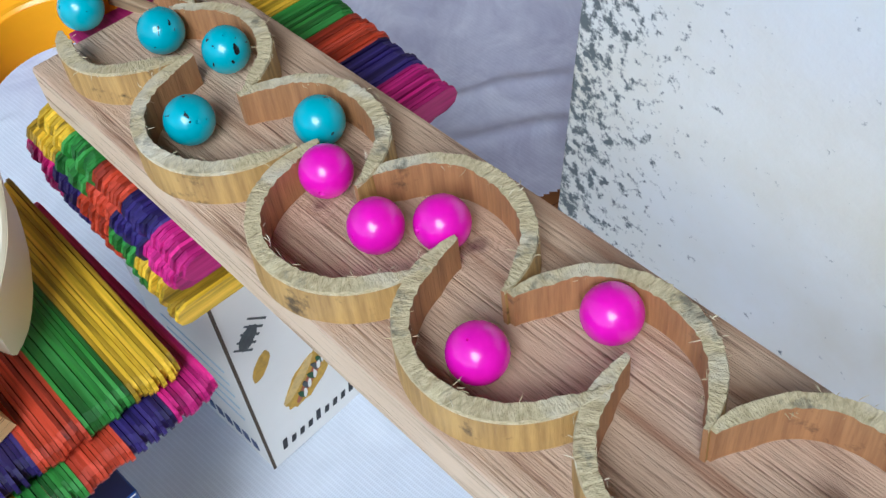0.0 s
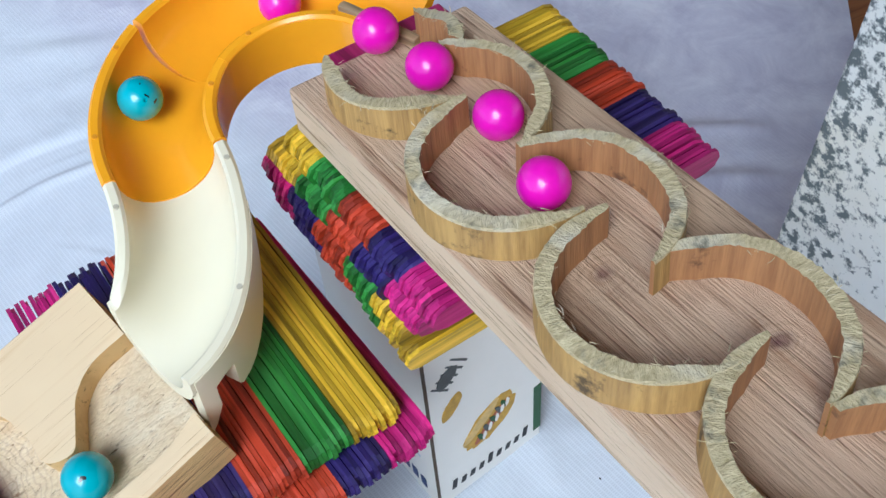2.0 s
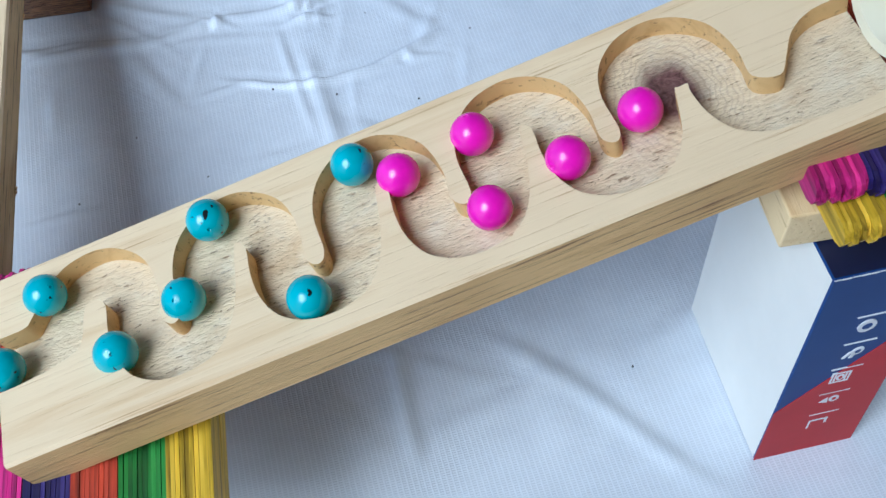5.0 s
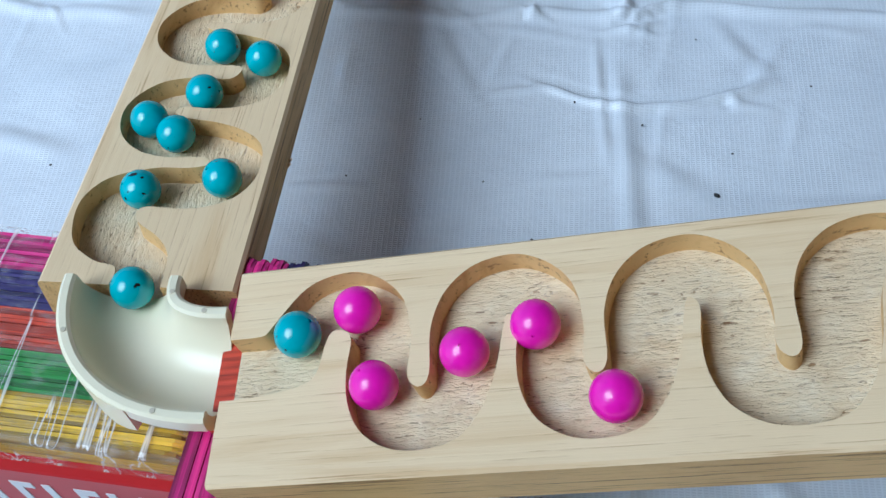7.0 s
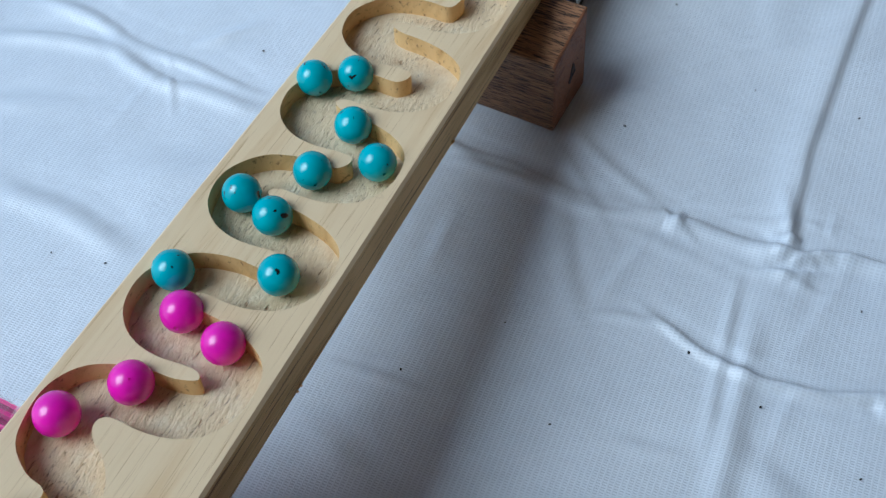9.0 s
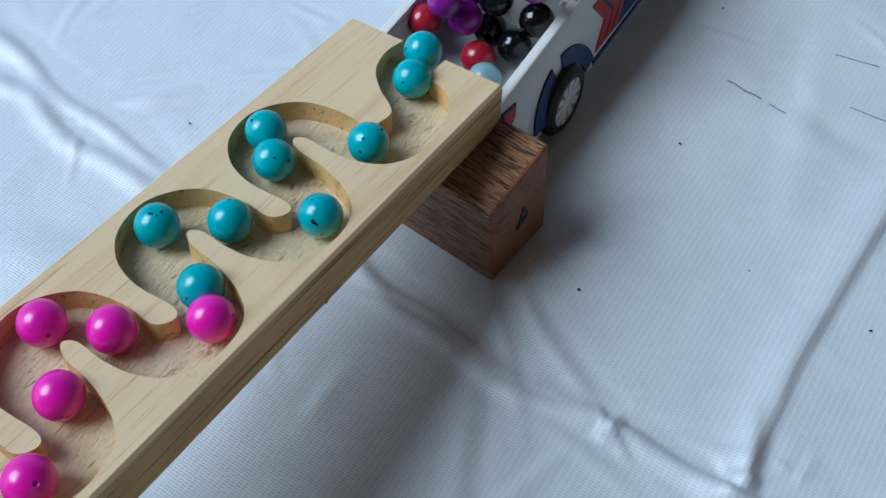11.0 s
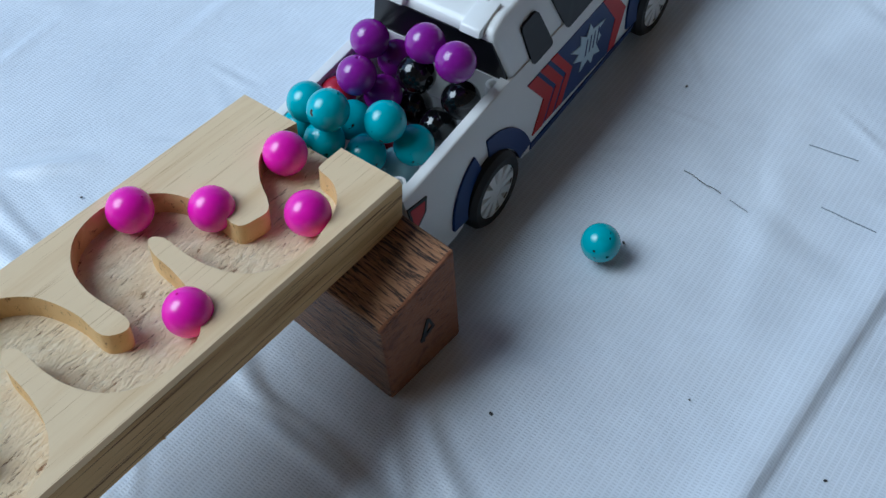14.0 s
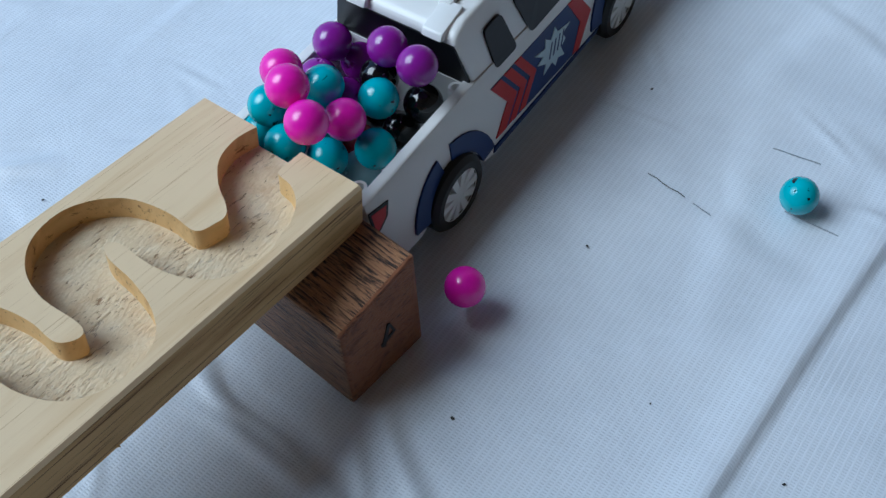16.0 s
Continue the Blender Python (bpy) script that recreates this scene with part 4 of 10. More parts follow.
    for x, w in ((0.0, 0.08), (0.105, 0.06), (0.192, 0.055)):
        decal("red_stripe", [(x + 0.345, 0.499), (x + 0.442, 0.355), (x + 0.318, 0.236), (x + 0.318 + w, 0.232), (x + 0.442 + w, 0.352), (x + 0.345 + w, 0.497)], RED_P, panel, 0.0052)
    decal("red_stripe", [(1.0, 0.492), (1.09, 0.489), (1.188, 0.34), (1.05, 0.206), (0.99, 0.212), (1.085, 0.34)], RED_P, panel, 0.0052)
    crest = [(1.0, 0.4), (0.93, 0.385), (0.945, 0.345), (0.9, 0.325), (0.92, 0.27), (0.865, 0.29), (0.837, 0.262), (0.815, 0.3), (0.736, 0.282), (0.765, 0.325), (0.7, 0.36), (0.75, 0.375), (0.69, 0.42), (0.775, 0.405), (0.786, 0.45), (0.83, 0.415), (0.875, 0.458), (0.89, 0.42)]
    decal("badge", crest, SILVER, panel, 0.0068)
    for k in range(4):
        x = 0.79 + 0.035 * k
        decal("badge_line", [(x, 0.33), (x + 0.012, 0.33), (x + 0.05, 0.4), (x + 0.04, 0.4)], BLUE_P, panel, 0.0078)
    decal("skirt", [(0.3, 0.2), (0.29, 0.168), (1.22, 0.168), (1.25, 0.192)], BLUE_P, top, 0.004)
    for cx in (-0.01, 1.47):
        for a0, a1 in ((172, 104), (86, 8)):
            loop = []
            for rad, turns in ((0.305, range(0, 9)), (0.208, range(8, -1, -1))):
                loop += [(cx + rad * math.cos(radians(a0 + (a1 - a0) * i / 8)), 0.18 + 0.93 * rad * math.sin(radians(a0 + (a1 - a0) * i / 8))) for i in turns]
            decal("arch_trim", loop, BLUE_P, top, 0.01, 0.03)
    lamp = decal("tail_light", [(-0.525, 0.55), (-0.405, 0.522), (-0.432, 0.46), (-0.5, 0.425), (-0.525, 0.43)], TYRE, top, 0.006)
    decal("lens", [(-0.515, 0.535), (-0.425, 0.512), (-0.445, 0.467), (-0.5, 0.44), (-0.515, 0.445)], RED_P, lamp, 0.008)
    for x, y in ((-0.458, 0.18), (0.2, 0.16), (-0.45, W1 - 0.09), (0.2, W1 - 0.075)):
        bm = bmesh.new()
        tube(bm, x, y, 0.29, 0.595, 0.034, 0.022)
        part("corner_post", bm, WHITE, top, smooth=40)
    for x in (0.0, 1.47):
        for y, sgn in ((0.0, 1), (0.95, -1)):
            bm = bmesh.new()
            prof = [(0.128, 0.012), (0.134, 0.0), (0.168, 0.0), (0.19, 0.022), (0.19, 0.13), (0.172, 0.15), (0.0, 0.15)]
            seg = 28
            rings = []
            for i in range(seg):
                a = 2 * math.pi * i / seg
                rings.append([bm.verts.new((r * math.cos(a) * K, sgn * y_ * K, r * math.sin(a) * K)) for r, y_ in prof[:-1]])
            for i in range(seg):
                p, q_ = rings[i], rings[(i + 1) % seg]
                for k in range(len(p) - 1):
                    bm.faces.new((p[k], p[k + 1], q_[k + 1], q_[k]))
            w = new("wheel")
            w.parent = top
            w.matrix_basis = pose((x - 0.01) * K, (y + sgn * 0.005) * K, 0.19 * K)
            part("tyre", bm, TYRE, w, smooth=40)
            bm = bmesh.new()
            n = 10
            hub = [bm.verts.new((0.042 * K * math.cos(2 * math.pi * i / 20), sgn * 0.006 * K, 0.042 * K * math.sin(2 * math.pi * i / 20))) for i in range(20)]
            bm.faces.new(hub)
            for i in range(n):
                a = 2 * math.pi * i / n
                c, s_ = math.cos(a), math.sin(a)
                px = [(0.035, -0.013), (0.13, -0.022), (0.13, 0.022), (0.035, 0.013)]
                f1 = [bm.verts.new(((u * c - v * s_) * K, sgn * 0.004 * K, (u * s_ + v * c) * K)) for u, v in px]
                f2 = [bm.verts.new(((u * c - v * s_) * K, sgn * 0.03 * K, (u * s_ + v * c) * K)) for u, v in px]
                bm.faces.new(f1)
                for k in range(4):
                    bm.faces.new((f1[k], f1[(k + 1) % 4], f2[(k + 1) % 4], f2[k]))
            disc = [bm.verts.new((0.13 * K * math.cos(2 * math.pi * i / 28), sgn * 0.03 * K, 0.13 * K * math.sin(2 * math.pi * i / 28))) for i in range(28)]
            bm.faces.new(disc)
            rim = [bm.verts.new((0.13 * K * math.cos(2 * math.pi * i / 28), sgn * 0.003 * K, 0.13 * K * math.sin(2 * math.pi * i / 28))) for i in range(28)]
            for i in range(28):
                bm.faces.new((rim[i], rim[(i + 1) % 28], disc[(i + 1) % 28], disc[i]))
            part("rim", bm, WHITE, w, "white spoked rim")
    return top


toy_truck()


# ---- print on the cartons ----
def print_on(parent, name, loop, m, side="front", lift=0.0003, label=""):
    """A thin printed shape on a carton's front (y = 0) or left side (x = 0); loop in plan units along and up."""
    bm = bmesh.new()
    prism(bm, [(x * K, z * K) for x, z in loop], 0, lift)
    for v in bm.verts:
        x, z, d = v.co
        v.co = (x, -d, z) if side == "front" else (-d, x, z)
    return part(name, bm, m, parent, label)


def bar(x0, x1, z0, z1, slant=0.0):
    return [(x0, z0), (x1, z0), (x1 + slant, z1), (x0 + slant, z1)]


def oval(cx, cz, rx, rz, turn=0.0, n=18, wob=0.0, seed=0):
    g = random.Random(seed)
    out = []
    for i in range(n):
        a = 2 * math.pi * i / n
        k = 1 + wob * g.uniform(-1, 1)
        x, z = rx * k * math.cos(a), rz * k * math.sin(a)
        c, s = math.cos(radians(turn)), math.sin(radians(turn))
        out.append((cx + x * c - z * s, cz + x * s + z * c))
    return out


print_on(box_a, "beetle_print", oval(0.13, 1.2, 0.046, 0.08, -38, 22, 0.1, 3), GREY_INK)
for k in range(5):  # the beetle's legs
    x, z = 0.075 + 0.03 * k, 1.13 + 0.035 * k
    print_on(box_a, "leg_print", [(x - 0.04, z + 0.05), (x - 0.03, z + 0.055), (x + 0.06, z - 0.03), (x + 0.05, z - 0.04)], GREY_INK, lift=0.0002)
print_on(box_a, "seed_print", oval(0.14, 0.93, 0.045, 0.1, -35, 20, 0.08, 4), GOLD)
print_on(box_a, "bun_print", oval(0.36, 0.55, 0.125, 0.2, -45, 30, 0.07, 5), GOLD)
print_on(box_a, "bun_print", oval(0.305, 0.6, 0.036, 0.165, -45, 24, 0.05, 6), PALE_BUN, lift=0.0005)
print_on(box_a, "sausage_print", oval(0.375, 0.535, 0.032, 0.17, -45, 16, 0.05, 8), SAUSAGE, lift=0.0005)
for k, (cx, cz) in enumerate(((0.3, 0.46), (0.34, 0.51), (0.385, 0.55), (0.42, 0.6), (0.455, 0.63))):
    print_on(box_a, "garnish_print", oval(cx, cz, 0.016, 0.045, 25, 12, 0.2, k), GREY_INK if k % 2 else GREEN_INK, lift=0.0007)
    print_on(box_a, "sauce_print", oval(cx + 0.02, cz - 0.005, 0.012, 0.035, -10, 10, 0.15, k + 20), CARD_WHITE, lift=0.0008)
for k in range(9):
    x = 0.09 + 0.061 * k
    print_on(box_a, "letter_bar", bar(x, x + 0.03, 0.12, 0.12 + (0.085 if k % 4 == 0 else 0.055), 0.012), INK)
print_on(box_a, "corner_wear", bar(-0.004, 0.014, 0.02, 1.9), CARD_EDGE)
print_on(box_a, "green_print", bar(0.66, 0.71, 0.1, 0.55), GREEN_INK)
for k in range(7):
    print_on(box_a, "letter_bar", bar(0.1 + 0.075 * k, 0.145 + 0.075 * k, 0.1, 0.19), BLUE_P, "left")
for k in range(5):
    print_on(box_a, "text_line", bar(0.12, 0.62, 0.42 + 0.12 * k, 0.435 + 0.12 * k), SILVER, "left")
W = lb / K
print_on(box_b, "red_print", [(0.0, 0.0), (W, 0.0), (W, 1.03), (0.0, 0.46)], CARD_RED)
IX = 0.262
for z in (1.165, 0.962, 0.758, 0.548, 0.36):
    print_on(box_b, "rule_line", bar(IX - 0.065, IX + 0.085, z, z + 0.005), INK_WHITE, lift=0.00045)


def icon(loop, m=INK_WHITE, lift=0.00045):
    print_on(box_b, "icon_print", [(x, 1.09 - (1.09 - z) * 1.07) for x, z in loop], m, lift=lift)


# a ring
icon(oval(IX, 1.09, 0.043, 0.04, 20))
icon(oval(IX, 1.09, 0.023, 0.018, 20), CARD_BLUE, 0.0006)
# a loop on two legs
icon(oval(IX + 0.018, 0.905, 0.03, 0.024, 25))
icon(oval(IX + 0.018, 0.905, 0.014, 0.01, 25), CARD_BLUE, 0.0006)
icon(bar(IX - 0.045, IX - 0.03, 0.865, 0.905, 0.025))
icon(bar(IX - 0.012, IX + 0.004, 0.86, 0.895, 0.012))
# a framed wheel
icon(bar(IX - 0.048, IX + 0.044, 0.742, 0.75))
icon(bar(IX - 0.048, IX + 0.044, 0.672, 0.68))
for x in (-0.048, -0.032, 0.018, 0.035):
    icon(bar(IX + x, IX + x + 0.009, 0.682, 0.74))
icon(oval(IX - 0.002, 0.711, 0.019, 0.024))
icon(oval(IX - 0.002, 0.711, 0.008, 0.011), CARD_RED, 0.0006)
# a wedge and a small ring
icon([(IX - 0.05, 0.52), (IX - 0.005, 0.505), (IX - 0.012, 0.55)])
icon(oval(IX + 0.022, 0.53, 0.025, 0.024))
icon(oval(IX + 0.022, 0.53, 0.011, 0.01), CARD_RED, 0.0006)
# an open bracket
icon(bar(IX - 0.05, IX - 0.04, 0.29, 0.36))
icon(bar(IX - 0.038, IX + 0.03, 0.35, 0.36))
icon(bar(IX + 0.032, IX + 0.045, 0.315, 0.36))
# the scuffed fold along the top, and the red strip across the lid
rng = random.Random(31)
x = 0.004
while x < W - 0.03:
    step = rng.uniform(0.03, 0.075)
    print_on(box_b, "scuffed_edge", bar(x, min(x + step * 0.9, W), 1.487 - rng.uniform(0.003, 0.008), 1.487), INK_WHITE, lift=0.0003)
    x += step
bm = bmesh.new()
box(bm, 0.314 * K, 0.33 * K, 0.004, wb - 0.004, hb - 0.0002, hb + 0.0003)
part("lid_strip", bm, CARD_RED, box_b, "red printed strip")
for k in range(8):
    x = 0.12 + 0.145 * k
    print_on(box_c, "letter_bar", bar(x, x + 0.04, 0.30, 0.62), INK_WHITE)
    if k % 2 == 0:
        print_on(box_c, "letter_bar", bar(x + 0.042, x + 0.1, 0.56, 0.62), INK_WHITE)


# ---- chute fittings ----
def screws(parent, path, spots, m):
    for i, side in spots:
        a, b = Vector(path[max(i - 1, 0)]), Vector(path[min(i + 1, len(path) - 1)])
        d = b - a
        s = Vector((d.y, -d.x, 0)).normalized()
        p = Vector(path[i]) + s * side * (R_IN + WALL / 2) + Vector((0, 0, R_IN * 1.12))
        bm = bmesh.new()
        bmesh.ops.create_cone(bm, cap_ends=True, segments=14, radius1=0.012 * K, radius2=0.01 * K, depth=0.008 * K, matrix=Matrix.Translation(p * K))
        part("pin", bm, m, parent)


CREAM_DARK = plain("shaded_cream_pin", (0.62, 0.56, 0.42), 0.45)[0]
ORANGE_DARK = plain("orange_pin", (0.85, 0.33, 0.01), 0.4)[0]
screws(chute_1, or1, ((4, -1), (14, -1)), ORANGE_DARK)
screws(chute_2, or2, ((6, -1), (3, 1), (13, 1)), ORANGE_DARK)
screws(chute_3, cr1, ((2, -1), (4, 1), (13, -1)), CREAM_DARK)
screws(chute_4, cr2, ((3, 1), (4, -1), (15, -1), (16, 1)), CREAM_DARK)


def skirt(parent, path, i0, m):
    """The tall outer wall of a chute's lower end: it deepens towards the mouth, has a notch and ends in a prong."""
    bm = bmesh.new()
    rows = []
    pts = [Vector(p) for p in path]
    n = len(pts) - 1
    steps = [i0 + (n - i0) * f for f in (0, 0.1, 0.2, 0.3, 0.4, 0.5, 0.6, 0.68, 0.74, 0.78, 0.782, 0.83, 0.88, 0.882, 0.94, 1.0)]
    low = [0.02, -0.02, -0.05, -0.07, -0.09, -0.1, -0.105, -0.1, -0.09, -0.06, 0.07, 0.08, 0.07, -0.05, -0.12, -0.15]
    for s, z in zip(steps, low):
        k = min(int(s), n - 1)
        p = pts[k].lerp(pts[k + 1], s - k)
        a, b = pts[max(k - 1, 0)], pts[min(k + 2, n)]
        side = Vector((b.y - a.y, a.x - b.x, 0)).normalized()
        out = p - side * (R_IN + WALL + 0.004)
        inn = p - side * (R_IN + WALL - 0.05)
        rows.append([bm.verts.new(q * K) for q in (out + Vector((0, 0, R_IN * 1.04)), out + Vector((0, 0, z)), inn + Vector((0, 0, z + 0.01)), inn + Vector((0, 0, R_IN * 1.0)))])
    for p, q in zip(rows, rows[1:]):
        for k in range(4):
            bm.faces.new((p[k], p[(k + 1) % 4], q[(k + 1) % 4], q[k]))
    bm.faces.new(rows[0]), bm.faces.new(rows[-1])
    part("outer_wall", bm, m, parent, smooth=40)


def straight_wall(parent, path, m, low):
    """The upright wall on the inner side of a chute, from its rim to below its floor."""
    bm = bmesh.new()
    pts = [Vector(p) for p in path]
    rows = []
    for i, p in enumerate(pts):
        a, b = pts[max(i - 1, 0)], pts[min(i + 1, len(pts) - 1)]
        side = Vector((b.y - a.y, a.x - b.x, 0)).normalized()
        out, inn = p - side * (R_IN + WALL + 0.003), p - side * (R_IN + WALL - 0.04)
        rows.append([bm.verts.new(q * K) for q in (out + Vector((0, 0, R_IN * 1.04)), out + Vector((0, 0, low)), inn + Vector((0, 0, low)), inn + Vector((0, 0, R_IN)))])
    for p, q in zip(rows, rows[1:]):
        for k in range(4):
            bm.faces.new((p[k], p[(k + 1) % 4], q[(k + 1) % 4], q[k]))
    bm.faces.new(rows[0]), bm.faces.new(rows[-1])
    part("inner_wall", bm, m, parent, smooth=40)


straight_wall(chute_1, or1, ORANGE, -0.03)
straight_wall(chute_2, or2, ORANGE, -0.03)
skirt(chute_3, cr1, 6, CREAM)
skirt(chute_4, cr2, 6, CREAM)


# both tall cartons lean a little under their load
for carton_, lean_x, lean_y in ((box_a, -0.022, 0.05), (box_b, 0.036, 0.063)):
    for ob in carton_.children:
        for v in ob.data.vertices:
            v.co.x += lean_x * v.co.z
            v.co.y += lean_y * v.co.z


# ---- single sticks that bridge the gaps ----
bm = bmesh.new()
box(bm, -0.12 * K, -0.028 * K, 0.2 * K, 0.72 * K, -0.045 * K, -0.018 * K, 0.0004)
tagged(thing("wood_strip", bm, STICK["pink"], at=B1), "short pink craft stick piece bridging plank and chute", "wood strip")
bm = bmesh.new()
box(bm, 0, 0.36 * K, -0.02 * K, 0.02 * K, 0.03 * K, 0.085 * K, 0.0006)
tagged(thing("wood_strip", bm, STICK["natural"], at=axes(V(-1.12, 3.185, 2.63), (-0.89, 0.46, 0), (-0.46, -0.89, 0))), "short pale wooden strip guarding the chute's mouth", "wood strip")
bm = bmesh.new()
box(bm, 3.575 * K, 3.67 * K, 0.24 * K, 0.60 * K, -0.135 * K, -0.112 * K, 0.0005)
tagged(thing("wood_strip", bm, STICK["orange"], at=B2), "orange craft stick bridging board and corner chute", "wood strip")

# ---- specks and slits on the cloth, mark on the block ----
bm = bmesh.new()
srng = random.Random(11)
SPECKS = [(-8.02, 0.54, 1), (-6.82, -0.63, 1), (-5.64, 0.66, 1), (-5.11, 1.23, 0.9), (-4.37, 2.42, 1), (-5.7, 1.23, 0.8), (-6.64, 2.31, 1.3), (-6.2, 3.52, 1), (-2.34, 1.43, 1), (-5.12, 2.88, 0.8), (-4.43, 3.12, 1), (-4.64, 1.19, 1), (-4.22, 2.15, 2.4), (-5.22, 2.0, 1.2), (-0.15, 2.79, 1), (-7.4, 3.0, 1), (-6.6, 3.1, 0.7), (-7.0, -0.9, 0.8), (-8.3, 3.5, 1), (-4.84, 2.18, 1.1)]
for x, y, k in SPECKS:
    bmesh.ops.create_icosphere(bm, subdivisions=1, radius=0.0062 * k * K, matrix=Matrix.Translation(V(x, y, 0.012)) @ pose(0, 0, 0, 0, 0, srng.uniform(0, 180)) @ Matrix.Diagonal((1.5, 1, 0.5, 1)))
tagged(thing("crumbs", bm, INK), "tiny dark crumbs scattered on the cloth", "crumbs", kind="stuff")
SLIT_FAINT = plain("faint_slit", (0.3, 0.33, 0.37), 0.6)[0]
SLITS = ((-7.77, 3.36, -7.61, 3.49, 0.8), (-7.57, 3.52, -7.49, 3.58, 0.25), (-7.47, 3.91, -7.3, 4.1, 0.16), (-7.84, 3.97, -7.71, 4.16, 0.2))
for x0, y0, x1, y1, wide in SLITS:
    bm = bmesh.new()
    d = Vector((x1 - x0, y1 - y0, 0))
    n = Vector((-d.y, d.x, 0)).normalized() * 0.0032 * wide
    row = [Vector((x0, y0, 0.014)) + d * f + n * (4 * math.sin(f * 9)) * 0.5 for f in (0, 0.2, 0.4, 0.6, 0.8, 1)]
    va = [bm.verts.new((p + n * math.sin(math.pi * min(max(i / 5, 0.05), 0.95))) * K) for i, p in enumerate(row)]
    vb = [bm.verts.new((p - n * math.sin(math.pi * min(max(i / 5, 0.05), 0.95))) * K) for i, p in enumerate(row)]
    vc = [bm.verts.new(v.co - Vector((0, 0, 0.0006))) for v in va]
    for i in range(5):
        bm.faces.new((va[i], va[i + 1], vb[i + 1], vb[i]))
        bm.faces.new((va[i], va[i + 1], vc[i + 1], vc[i]))
    tagged(thing("cloth_slit", bm, GREY_INK if wide > 0.5 else SLIT_FAINT), "short dark slit worn into the vinyl cloth", "slit", group="slits in the cloth")
for loop in ([(0.19, 0.22), (0.21, 0.21), (0.25, 0.33), (0.235, 0.34)], [(0.19, 0.22), (0.27, 0.25), (0.268, 0.268), (0.19, 0.24)], [(0.235, 0.34), (0.25, 0.33), (0.275, 0.25), (0.262, 0.25)]):
    bm = bmesh.new()
    prism(bm, [(x * K, z * K) for x, z in loop], 0, 0.0004)
    for v in bm.verts:
        x, z, d = v.co
        v.co = (x, -d, z)
    part("ink_mark", bm, INK, block)
# splinters under the edge of the last board
for u, v in ((0.9, 0.815), (2.42, 0.815), (0.93, 0.815)):
    bm = bmesh.new()
    bmesh.ops.create_cone(bm, cap_ends=True, segments=5, radius1=0.006 * K, radius2=0.0015 * K, depth=0.09 * K, matrix=pose(u * K, v * K, 0.22 * K, 25, 20, 0))
    part("splinter", bm, PINE_WALL, board_3)


# ---- clear film round the stick pack under the board ----
def film_mat():
    """Clear film, faintly milky, with creases that run across the sticks, their glints painted white."""
    m, t, b = mat("clear_film", (0.9, 0.9, 0.9), 0.16, spec=0.6)
    tr = t.nodes.new("ShaderNodeBsdfTransparent")
    mix = t.nodes.new("ShaderNodeMixShader")
    nb = t.nodes.new("ShaderNodeBump")
    nb.inputs["Strength"].default_value = 0.8
    nb.inputs["Distance"].default_value = 0.003
    crumple = noise_tex(t, coords(t, (120, 9, 60), (0, 0, 0.22)), 1.0, 3, 0.5, 0.6)
    fine = noise_tex(t, coords(t, (60, 160, 60)), 1.0, 3, 0.6, 1.0)
    t.links.new(crumple, nb.inputs["Height"])
    t.links.new(nb.outputs[0], b.inputs["Normal"])
    # gloss streaks along the creases, painted in as opaque white
    crease_glint = ramp(t, crumple, [(0.545, (0, 0, 0)), (0.585, (0.7, 0.7, 0.7)), (0.61, (0, 0, 0))])
    veil = ramp(t, fine, [(0.45, (0.02, 0.02, 0.02)), (0.72, (0.2, 0.2, 0.2))])
    top = t.nodes.new("ShaderNodeMath")
    top.operation = "MAXIMUM"
    t.links.new(crease_glint, top.inputs[0])
    t.links.new(veil, top.inputs[1])
    t.links.new(top.outputs[0], mix.inputs[0])
    t.links.new(tr.outputs[0], mix.inputs[1])
    t.links.new(b.outputs[0], mix.inputs[2])
    t.links.new(mix.outputs[0], t.nodes["Material Output"].inputs[0])
    return m


bm = bmesh.new()
box(bm, -0.002, SL + 0.002, -0.0025, 0.0845, -0.0012, 2 * SH + 0.0004, 0.002)
part("plastic_film", bm, film_mat(), pack, "clear glossy plastic film")


# ---- beads ----
R = 0.0868


def bead_mesh(name, m, hole):
    """A bead with its drilled hole."""
    bm = bmesh.new()
    prof = [(hole, 0.9)] + [(math.sin(radians(a)), math.cos(radians(a))) for a in range(3 if hole < 0.05 else 5, 176, 10)] + [(hole, -0.9)]
    seg, rings = 28, []
    for i in range(seg):
        a = 2 * math.pi * i / seg
        rings.append([bm.verts.new((r * math.cos(a) * R * K, r * math.sin(a) * R * K, z * R * K)) for r, z in prof])
    for i in range(seg):
        p, q = rings[i], rings[(i + 1) % seg]
        for k in range(len(p) - 1):
            bm.faces.new((p[k], p[k + 1], q[k + 1], q[k]))
    bm.faces.new([r[0] for r in rings]), bm.faces.new([r[-1] for r in rings])
    return mesh_of(name, bm, m, smooth=50)


BEAD = {c: bead_mesh("bead", m, 0.07 if c == "teal" else 0.035) for c, m in (("teal", TEAL), ("pink", PINK), ("purple", PURPLE), ("black", BLACK), ("red", RED), ("pale", PALE))}
WORDS = {
    "teal": "glossy turquoise wooden bead with small dark flecks", "pink": "glossy bright magenta wooden bead", "purple": "glossy purple bead lying in the truck bed",
    "black": "shiny black bead lying in the truck bed", "red": "dark red bead lying in the truck bed", "pale": "pale blue bead lying in the truck bed",
}
brng = random.Random(5)


def bead(colour):
    return tagged(new("bead", BEAD[colour]), WORDS[colour], "bead", group=colour + " beads")



